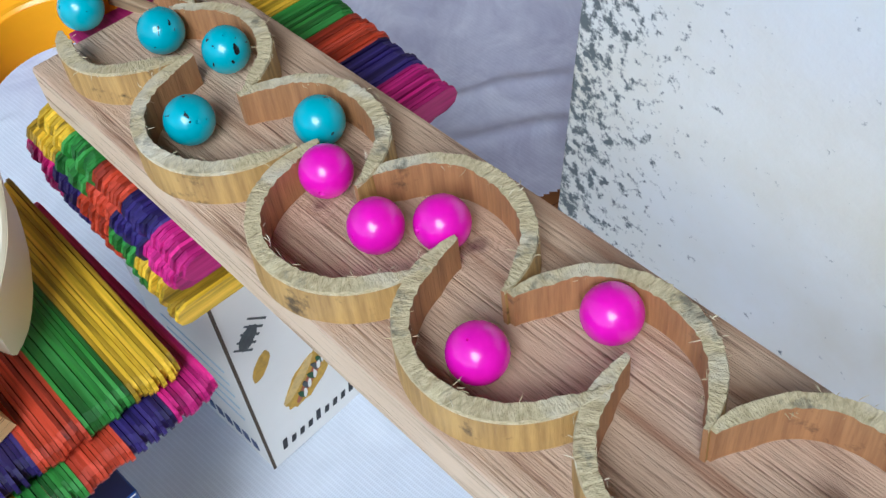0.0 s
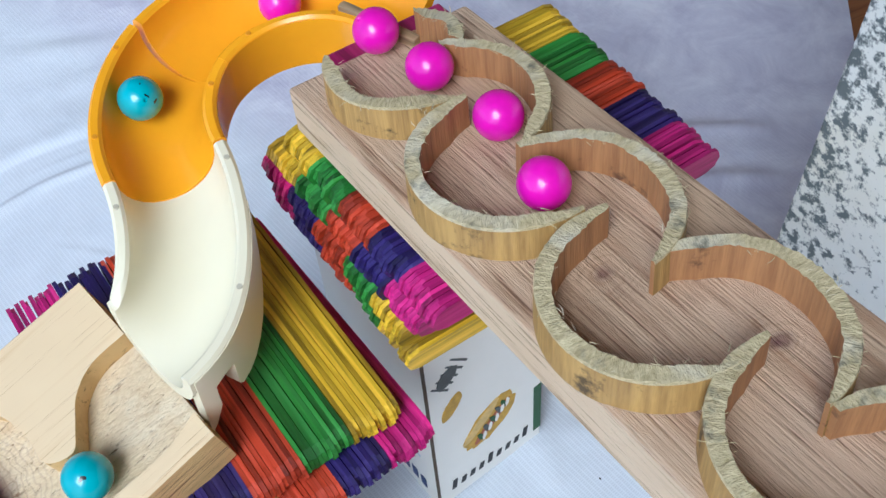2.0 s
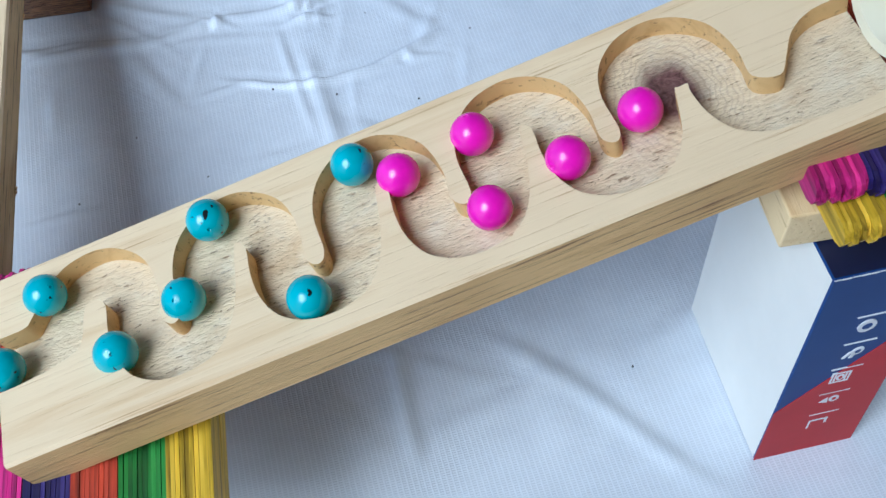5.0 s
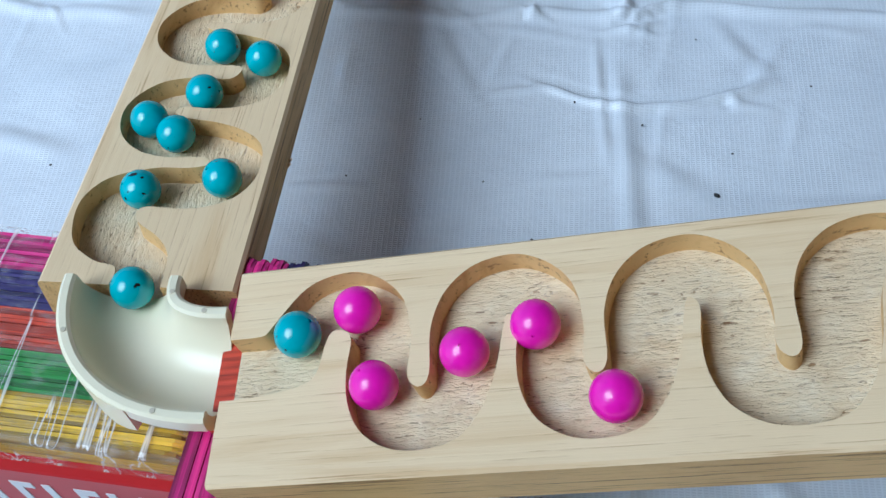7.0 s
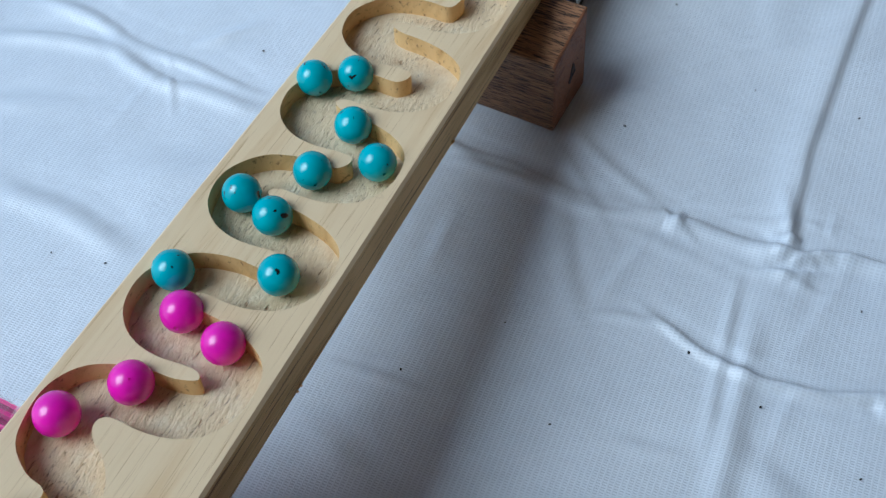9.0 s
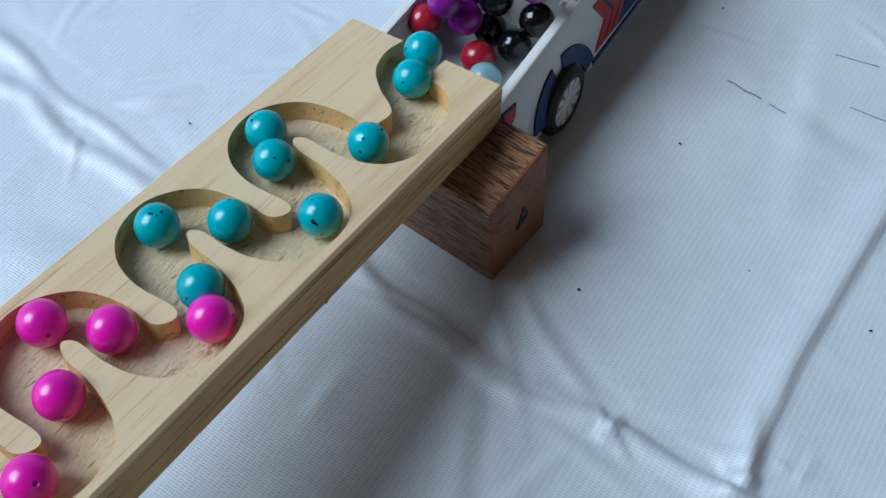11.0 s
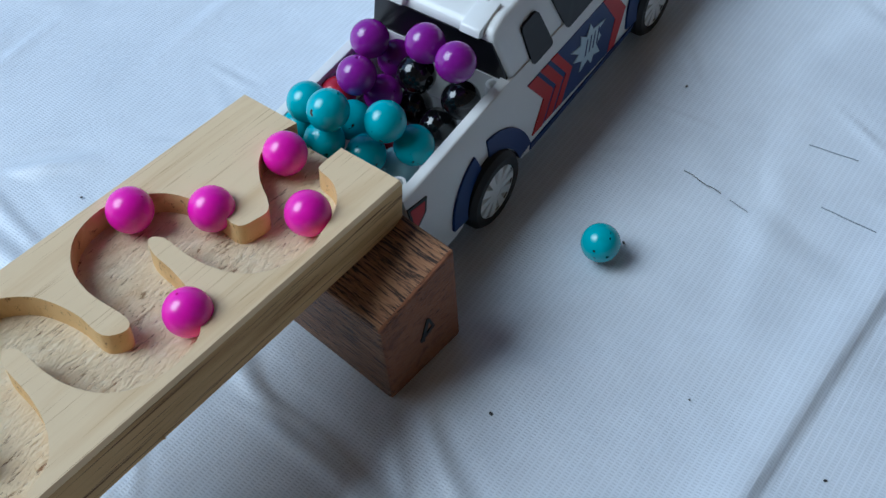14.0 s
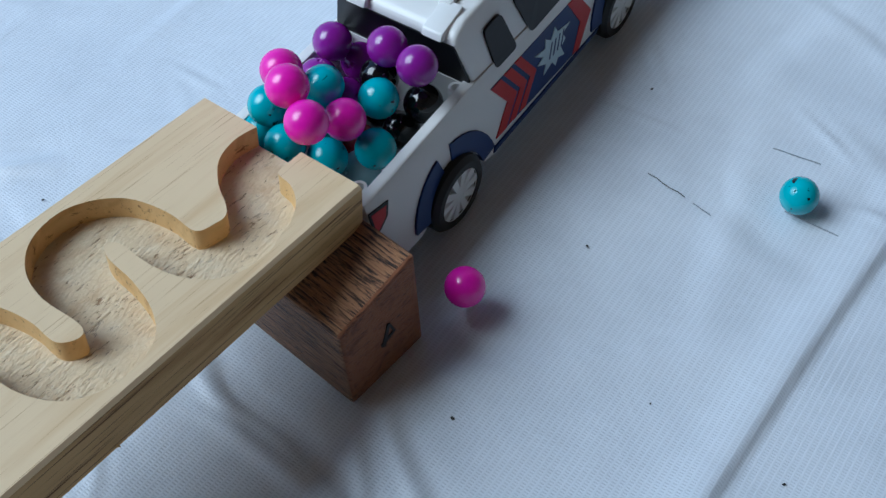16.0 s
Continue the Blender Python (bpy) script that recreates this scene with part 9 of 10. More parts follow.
    roll('pink', [
        (0, -0.233, 1.910, 2.964, -58, 64, 160), (0.1, -0.345, 1.866, 2.959, 173, 37, 42), (0.2, -0.431, 1.937, 2.945, 103, 5, 13), (0.3, -0.433, 2.051, 2.934, 31, 13, 0),
        (0.4, -0.415, 2.164, 2.925, -43, 13, -19), (0.5, -0.397, 2.278, 2.916, -112, -6, -24), (0.6, -0.425, 2.393, 2.903, 176, -37, 7), (0.7, -0.545, 2.408, 2.891, 31, -68, 144),
        (0.8, -0.657, 2.346, 2.888, -28, -8, -171), (0.9, -0.772, 2.322, 2.880, -34, 64, -175), (1, -0.858, 2.379, 2.868, 94, 44, -56), (1.1, -0.855, 2.479, 2.859, 62, -12, -66),
        (1.2, -0.826, 2.566, 2.853, 7, -46, -36), (1.3, -0.795, 2.649, 2.848, -68, -34, 16), (1.4, -0.765, 2.741, 2.842, -115, 8, 28), (1.5, -0.778, 2.849, 2.831, 175, 23, 7),
        (1.6, -0.925, 2.854, 2.818, 163, -48, 10), (1.7, -1.093, 2.736, 2.815, -60, -54, -116), (1.8, -1.236, 2.866, 2.791, 32, -24, 176), (1.9, -1.231, 3.043, 2.775, 104, -5, 155),
        (2, -1.268, 3.153, 2.762, 166, 39, 176), (2.1, -1.366, 3.164, 2.753, -24, 79, -15), (2.2, -1.470, 3.179, 2.742, -18, 13, -10), (2.3, -1.399, 3.379, 2.600, -92, 13, -29),
        (2.4, -1.750, 3.459, 2.555, -65, -55, -40), (2.5, -2.042, 3.261, 2.516, 26, -24, -108), (2.6, -2.167, 2.958, 2.468, 32, 48, -107), (2.7, -2.080, 2.650, 2.419, -94, 51, 141),
        (2.8, -1.890, 2.412, 2.361, -106, -20, 137), (2.9, -1.919, 2.150, 2.263, 171, -40, -175), (3, -2.064, 1.992, 2.156, 128, 20, -166), (3.1, -2.109, 1.803, 2.117, 48, 31, 154),
        (3.2, -2.128, 1.629, 2.084, -16, -6, 138), (3.3, -2.221, 1.539, 2.054, -87, 2, 141), (3.4, -2.325, 1.581, 2.046, -129, 65, 113), (3.5, -2.411, 1.651, 2.046, 87, 41, -24),
        (3.6, -2.536, 1.682, 2.033, 98, -30, -23), (3.7, -2.629, 1.624, 2.009, -175, -40, -80), (3.8, -2.619, 1.507, 1.990, -170, 31, -81), (3.9, -2.547, 1.413, 1.984, 80, 62, -175),
        (4, -2.468, 1.313, 1.978, 27, 2, 152), (4.1, -2.421, 1.200, 1.966, -33, -47, 179), (4.2, -2.473, 1.087, 1.938, -93, 2, -154), (4.3, -2.606, 1.082, 1.918, -40, 61, -120),
        (4.4, -2.732, 1.161, 1.913, 39, 15, -62), (4.5, -2.854, 1.241, 1.909, 80, -46, -76), (4.6, -3.005, 1.211, 1.881, 160, -15, -123), (4.7, -3.029, 1.056, 1.851, 123, 49, -136),
        (4.8, -2.958, 0.930, 1.839, 35, 23, 164), (4.9, -2.862, 0.861, 1.841, 9, -44, 169), (5, -2.808, 0.774, 1.834, -91, -47, -109), (5.1, -2.848, 0.633, 1.804, -95, 24, -108),
        (5.2, -2.968, 0.586, 1.778, -8, 43, -52), (5.3, -3.089, 0.660, 1.773, 14, -26, -48), (5.4, -3.208, 0.745, 1.770, 132, -76, -158), (5.5, -3.348, 0.763, 1.753, 160, -6, 179),
        (5.6, -3.384, 0.643, 1.727, 90, 13, 174), (5.7, -3.299, 0.525, 1.719, 33, -33, -174), (5.8, -3.202, 0.412, 1.713, -59, -39, -112), (5.9, -3.177, 0.271, 1.692, -93, 26, -107),
        (6, -3.269, 0.169, 1.661, 10, 66, -19), (6.1, -3.409, 0.201, 1.646, 16, -5, -16), (6.2, -3.535, 0.278, 1.641, -33, -70, 21), (6.3, -3.670, 0.326, 1.629, -166, -33, 145),
        (6.4, -3.767, 0.252, 1.602, 130, 4, 164), (6.5, -3.722, 0.124, 1.586, 64, -31, -178), (6.6, -3.629, 0.021, 1.582, -30, -43, -112), (6.7, -3.555, -0.089, 1.574, -82, 10, -94),
        (6.8, -3.567, -0.215, 1.550, -70, 81, -82), (6.9, -3.663, -0.283, 1.524, 45, 22, 27), (7, -3.775, -0.253, 1.513, -3, -32, 32), (7.1, -3.873, -0.194, 1.509, -91, -32, 86),
        (7.2, -3.962, -0.134, 1.506, -146, 11, 97), (7.3, -4.059, -0.116, 1.495, 150, 21, 78), (7.4, -4.168, -0.148, 1.473, 89, -18, 76), (7.5, -4.233, -0.231, 1.449, 17, -67, 133),
        (7.6, -4.196, -0.371, 1.432, -128, -38, -89), (7.7, -4.177, -0.544, 1.407, -134, 33, -89), (7.8, -4.261, -0.670, 1.322, -28, 55, -1), (7.9, -4.388, -0.810, 1.293, 18, -5, 22),
        (8, -4.554, -0.891, 1.280, 33, -76, 11), (8.1, -4.763, -0.828, 1.261, -117, -30, 156), (8.2, -4.947, -0.676, 1.227, -97, 39, 158), (8.3, -5.175, -0.690, 1.208, 137, 60, 45),
        (8.4, -5.364, -0.589, 1.183, 71, 8, 1), (8.5, -5.363, -0.405, 1.168, -1, 4, -7), (8.6, -5.285, -0.278, 1.164, -73, 24, -27), (8.7, -5.208, -0.169, 1.162, -149, 14, -56),
        (8.8, -5.210, -0.052, 1.152, 165, -44, -42), (8.9, -5.299, 0.006, 1.139, -37, -67, 164), (9, -5.400, -0.014, 1.131, -62, -4, -179), (9.1, -5.492, -0.083, 1.128, -117, 48, 156),
        (9.2, -5.573, -0.155, 1.127, 150, 32, 88), (9.3, -5.661, -0.208, 1.124, 100, -11, 77), (9.4, -5.762, -0.223, 1.115, 33, -24, 100), (9.5, -5.828, -0.160, 1.104, -1, 24, 100),
        (9.6, -5.818, -0.057, 1.096, 82, 76, 174), (9.7, -5.757, 0.036, 1.094, 141, 13, -136), (9.8, -5.689, 0.125, 1.092, 157, -56, -144), (9.9, -5.640, 0.222, 1.088, -64, -50, 86),
        (10, -5.659, 0.322, 1.078, -78, 13, 91), (10.1, -5.731, 0.387, 1.066, -140, 44, 58), (10.2, -5.819, 0.389, 1.057, 175, 5, 37), (10.3, -5.891, 0.344, 1.055, 169, -48, 40),
        (10.4, -5.962, 0.288, 1.053, -6, -75, -146), (10.5, -6.035, 0.228, 1.051, -11, -15, -142), (10.6, -6.127, 0.207, 1.044, 17, 38, -136), (10.7, -6.210, 0.235, 1.034, 90, 40, -85),
        (10.8, -6.231, 0.323, 1.025, 98, -16, -84), (10.9, -6.207, 0.410, 1.019, 52, -64, -50), (11, -6.157, 0.487, 1.017, -37, -36, 26), (11.1, -6.104, 0.562, 1.016, -63, 16, 31),
        (11.2, -6.058, 0.640, 1.013, -115, 60, -5), (11.3, -6.061, 0.731, 1.005, 179, 25, -55), (11.4, -6.110, 0.806, 0.994, 177, -32, -54), (11.5, -6.198, 0.834, 0.984, -103, -59, -118),
        (11.6, -6.286, 0.804, 0.978, -67, -7, -141), (11.7, -6.364, 0.748, 0.976, -61, 53, -138), (11.8, -6.438, 0.684, 0.974, 117, 65, 40), (11.9, -6.524, 0.635, 0.970, 108, 4, 34),
        (12, -6.638, 0.635, 0.960, 53, -50, 60), (12.1, -6.720, 0.726, 0.944, -12, -3, 95), (12.2, -6.735, 0.844, 0.933, -18, 68, 91), (12.3, -6.702, 0.950, 0.927, 140, 41, -115),
        (12.4, -6.613, 1.020, 0.929, 112, -26, -120), (12.5, -6.563, 1.101, 0.927, 87, -86, -96), (12.6, -6.597, 1.205, 0.915, -119, -25, 111), (12.7, -6.677, 1.257, 0.903, -153, 25, 110),
        (12.8, -6.760, 1.256, 0.895, 148, 30, 81), (12.9, -6.830, 1.219, 0.892, 110, -4, 72), (13, -6.898, 1.176, 0.889, 70, -40, 88), (13.1, -6.977, 1.120, 0.887, -18, -46, 154),
        (13.2, -7.071, 1.097, 0.880, -52, 7, 167), (13.3, -7.169, 1.104, 0.870, -72, 68, 153), (13.4, -7.226, 1.182, 0.858, 72, 48, -69), (13.5, -7.232, 1.282, 0.849, 55, -13, -75),
        (13.6, -7.155, 1.372, 0.848, -21, -36, -38), (13.7, -7.068, 1.466, 0.848, -93, -7, -7), (13.8, -7.003, 1.573, 0.845, -161, 20, -16), (13.9, -7.023, 1.681, 0.834, 139, -16, -19),
        (14, -7.109, 1.715, 0.823, 132, -74, -14), (14.1, -7.213, 1.719, 0.813, -61, -40, -178), (14.2, -7.315, 1.713, 0.804, -62, 24, -178), (14.3, -7.415, 1.690, 0.797, -143, 80, 108),
        (14.4, -7.498, 1.730, 0.785, 89, 38, -16), (14.5, -7.557, 1.784, 0.841, 151, 38, -16), (14.6, -7.602, 1.818, 0.875, -168, 38, -16), (14.9, -7.705, 1.807, 0.875, -103, 38, -16),
        (15.2, -7.784, 1.784, 0.864, -50, 38, -16), (15.5, -7.823, 1.791, 0.858, -25, 38, -16), (16, -7.823, 1.791, 0.858, -25, 38, -16),
    ])
    roll('pink', [
        (0, -0.038, 1.902, 2.981, 108, -31, 110), (0.1, -0.156, 1.901, 2.971, 44, 6, 126), (0.2, -0.249, 1.828, 2.970, -27, 0, 121), (0.3, -0.368, 1.823, 2.961, -96, 27, 103),
        (0.4, -0.444, 1.930, 2.944, 156, 68, 8), (0.5, -0.439, 2.066, 2.932, 63, 21, -68), (0.6, -0.409, 2.190, 2.923, 19, -37, -60), (0.7, -0.382, 2.314, 2.914, -87, -49, 24),
        (0.8, -0.400, 2.429, 2.901, -153, -4, 60), (0.9, -0.495, 2.461, 2.891, 143, -13, 70), (1, -0.585, 2.424, 2.887, 82, -43, 102), (1.1, -0.684, 2.378, 2.883, -1, -23, 154),
        (1.2, -0.786, 2.388, 2.873, -24, 37, 150), (1.3, -0.846, 2.458, 2.862, 79, 73, -114), (1.4, -0.836, 2.549, 2.854, 95, 16, -102), (1.5, -0.811, 2.633, 2.848, 90, -39, -101),
        (1.6, -0.806, 2.727, 2.840, -128, -80, 120), (1.7, -0.809, 2.809, 2.832, -103, -29, 98), (1.8, -0.832, 2.894, 2.822, -109, 26, 98), (1.9, -0.915, 2.966, 2.809, 162, 52, 33),
        (2, -1.043, 2.949, 2.799, 136, -16, 24), (2.1, -1.232, 2.818, 2.796, -147, -79, -45), (2.2, -1.259, 3.059, 2.771, 74, -27, 89), (2.3, -1.316, 3.305, 2.704, 56, 43, 86),
        (2.4, -1.339, 3.492, 2.567, -100, 64, -65), (2.5, -1.579, 3.527, 2.530, -48, 3, -30), (2.6, -1.834, 3.429, 2.500, 17, -36, -51), (2.7, -2.014, 3.233, 2.471, 87, -4, -79),
        (2.8, -2.087, 2.984, 2.443, 137, 55, -53), (2.9, -2.040, 2.733, 2.414, -82, 48, 78), (3, -1.891, 2.528, 2.384, -36, -11, 96), (3.1, -1.755, 2.295, 2.325, 33, -65, 44),
        (3.2, -1.836, 2.029, 2.245, 177, -39, -92), (3.3, -1.961, 1.814, 2.139, -153, 26, -96), (3.4, -2.038, 1.578, 2.087, -29, 76, 20), (3.5, -2.204, 1.516, 2.053, -29, 5, 20),
        (3.6, -2.340, 1.583, 2.044, -91, -38, 42), (3.7, -2.449, 1.645, 2.039, -178, -26, 95), (3.8, -2.557, 1.670, 2.028, 119, 7, 108), (3.9, -2.660, 1.645, 2.008, 51, 7, 99),
        (4, -2.683, 1.540, 1.986, 16, -54, 116), (4.1, -2.608, 1.438, 1.980, 180, -53, -44), (4.2, -2.517, 1.345, 1.977, -179, 19, -45), (4.3, -2.441, 1.238, 1.969, -90, 81, 38),
        (4.4, -2.444, 1.110, 1.947, -41, 12, 81), (4.5, -2.539, 1.039, 1.920, -96, -37, 95), (4.6, -2.684, 1.105, 1.910, -154, 11, 110), (4.7, -2.827, 1.204, 1.907, 133, 55, 63),
        (4.8, -2.964, 1.233, 1.892, 66, 7, 22), (4.9, -3.041, 1.149, 1.865, 111, -54, 0), (5, -3.053, 1.035, 1.844, -165, -18, -58), (5.1, -2.942, 0.934, 1.842, 171, 50, -66),
        (5.2, -2.823, 0.821, 1.840, 28, 53, 161), (5.3, -2.814, 0.688, 1.818, -33, 2, 127), (5.4, -2.909, 0.608, 1.790, -104, -3, 128), (5.5, -3.035, 0.649, 1.779, -161, 50, 100),
        (5.6, -3.151, 0.723, 1.775, 86, 41, 6), (5.7, -3.275, 0.773, 1.765, 56, -25, 1), (5.8, -3.385, 0.726, 1.741, 160, -68, -88), (5.9, -3.364, 0.598, 1.722, 152, 3, -84),
        (6, -3.276, 0.499, 1.717, 89, 52, -119), (6.1, -3.193, 0.397, 1.712, -7, 28, 169), (6.2, -3.177, 0.273, 1.693, -72, -6, 155), (6.3, -3.248, 0.176, 1.665, -142, 9, 153),
        (6.4, -3.369, 0.180, 1.648, 152, 64, 107), (6.5, -3.478, 0.242, 1.643, 26, 36, -8), (6.6, -3.583, 0.308, 1.639, -2, -31, -9), (6.7, -3.702, 0.324, 1.624, 172, -77, 178),
        (6.8, -3.767, 0.243, 1.600, 122, -17, -139), (6.9, -3.731, 0.133, 1.587, 57, 15, -138), (7, -3.650, 0.046, 1.583, -15, 4, -152), (7.1, -3.574, -0.045, 1.579, -85, -10, -147),
        (7.2, -3.546, -0.155, 1.564, -153, 14, -150), (7.3, -3.584, -0.257, 1.540, 134, 51, 164), (7.4, -3.693, -0.321, 1.513, 20, 41, 68), (7.5, -3.805, -0.317, 1.497, -43, -2, 43),
        (7.6, -3.911, -0.251, 1.493, -115, -15, 55), (7.7, -4.019, -0.182, 1.489, 173, -7, 71), (7.8, -4.148, -0.169, 1.472, 100, -15, 87), (7.9, -4.217, -0.266, 1.445, 21, -59, 143),
        (8, -4.198, -0.396, 1.426, -101, -38, -109), (8.1, -4.208, -0.559, 1.403, -118, 32, -108), (8.2, -4.303, -0.668, 1.317, -1, 65, -4), (8.3, -4.442, -0.803, 1.299, 44, 1, 26),
        (8.4, -4.623, -0.877, 1.290, 33, -70, 33), (8.5, -4.801, -0.844, 1.280, -96, -32, 153), (8.6, -4.942, -0.717, 1.248, -78, 38, 155), (8.7, -5.113, -0.670, 1.225, 130, 69, 8),
        (8.8, -5.286, -0.671, 1.205, 123, -3, 3), (8.9, -5.387, -0.533, 1.180, 53, -32, 28), (9, -5.341, -0.372, 1.167, 5, 23, 32), (9.1, -5.268, -0.250, 1.164, -90, 65, -45),
        (9.2, -5.206, -0.134, 1.159, -157, 10, -94), (9.3, -5.234, -0.017, 1.147, -126, -57, -109), (9.4, -5.341, 0.029, 1.133, -43, -18, -169), (9.5, -5.447, -0.009, 1.126, -56, 52, -174),
        (9.6, -5.546, -0.081, 1.123, 170, 49, 63), (9.7, -5.637, -0.156, 1.121, 146, -20, 56), (9.8, -5.749, -0.183, 1.113, 61, -50, 112), (9.9, -5.843, -0.141, 1.101, 23, 6, 130),
        (10, -5.860, -0.039, 1.090, 76, 55, 161), (10.1, -5.786, 0.051, 1.089, 139, 4, -162), (10.2, -5.699, 0.138, 1.090, -172, -55, 173), (10.3, -5.615, 0.228, 1.090, -62, -35, 82),
        (10.4, -5.617, 0.338, 1.080, -73, 34, 82), (10.5, -5.705, 0.408, 1.066, -163, 35, 23), (10.6, -5.819, 0.393, 1.057, 179, -34, 23), (10.7, -5.917, 0.325, 1.054, -38, -71, -113),
        (10.8, -6.006, 0.246, 1.052, -14, -1, -130), (10.9, -6.117, 0.208, 1.045, 42, 54, -100), (11, -6.217, 0.248, 1.032, 110, 11, -58), (11.1, -6.227, 0.362, 1.022, 68, -50, -41),
        (11.2, -6.173, 0.463, 1.018, -20, -22, 19), (11.3, -6.109, 0.556, 1.016, -63, 36, 13), (11.4, -6.055, 0.650, 1.013, -159, 47, -60), (11.5, -6.069, 0.754, 1.003, 179, -16, -67),
        (11.6, -6.141, 0.821, 0.990, -122, -65, -111), (11.7, -6.237, 0.828, 0.981, -59, -20, -159), (11.8, -6.318, 0.782, 0.977, -69, 38, -161), (11.9, -6.389, 0.729, 0.975, -170, 75, 105),
        (12, -6.448, 0.675, 0.974, 137, 32, 58), (12.1, -6.510, 0.643, 0.971, 115, -7, 53), (12.2, -6.574, 0.637, 0.966, 81, -32, 66), (12.3, -6.631, 0.653, 0.959, 37, -30, 89),
        (12.4, -6.700, 0.687, 0.950, -6, -3, 102), (12.5, -6.754, 0.730, 0.941, -36, 30, 95), (12.6, -6.730, 0.806, 0.937, 19, 69, 140), (12.7, -6.661, 0.893, 0.936, 103, 19, -151),
        (12.8, -6.577, 0.989, 0.935, 131, -48, -160), (12.9, -6.520, 1.097, 0.931, -112, -45, 102), (13, -6.543, 1.198, 0.920, -113, 20, 102), (13.1, -6.638, 1.254, 0.907, 166, 46, 51),
        (13.2, -6.739, 1.243, 0.898, 126, -8, 36), (13.3, -6.825, 1.197, 0.894, 108, -68, 49), (13.4, -6.902, 1.145, 0.891, -50, -52, -155), (13.5, -6.986, 1.110, 0.887, -49, 5, -156),
        (13.6, -7.089, 1.098, 0.878, -10, 65, -130), (13.7, -7.170, 1.137, 0.867, 76, 35, -57), (13.8, -7.200, 1.215, 0.858, 67, -16, -59), (13.9, -7.194, 1.294, 0.851, 21, -51, -31),
        (14, -7.160, 1.370, 0.848, -47, -32, 18), (14.1, -7.081, 1.456, 0.848, -81, 32, 18), (14.2, -7.019, 1.560, 0.845, 179, 51, -59), (14.3, -7.038, 1.671, 0.833, 158, -18, -67),
        (14.4, -7.130, 1.709, 0.822, -132, -48, -110), (14.5, -7.222, 1.727, 0.811, -70, -17, -148), (14.6, -7.324, 1.723, 0.802, -35, 38, -141), (14.7, -7.421, 1.701, 0.795, 73, 65, -45),
        (14.8, -7.500, 1.738, 0.785, 89, 11, -33), (14.9, -7.534, 1.739, 0.830, 125, 11, -33), (15.05, -7.523, 1.761, 0.898, 170, 11, -33), (15.2, -7.557, 1.784, 0.920, -161, 11, -33),
        (15.5, -7.625, 1.784, 0.920, -118, 11, -33), (15.9, -7.658, 1.821, 0.929, -86, 11, -33), (16, -7.658, 1.821, 0.929, -86, 11, -33),
    ])
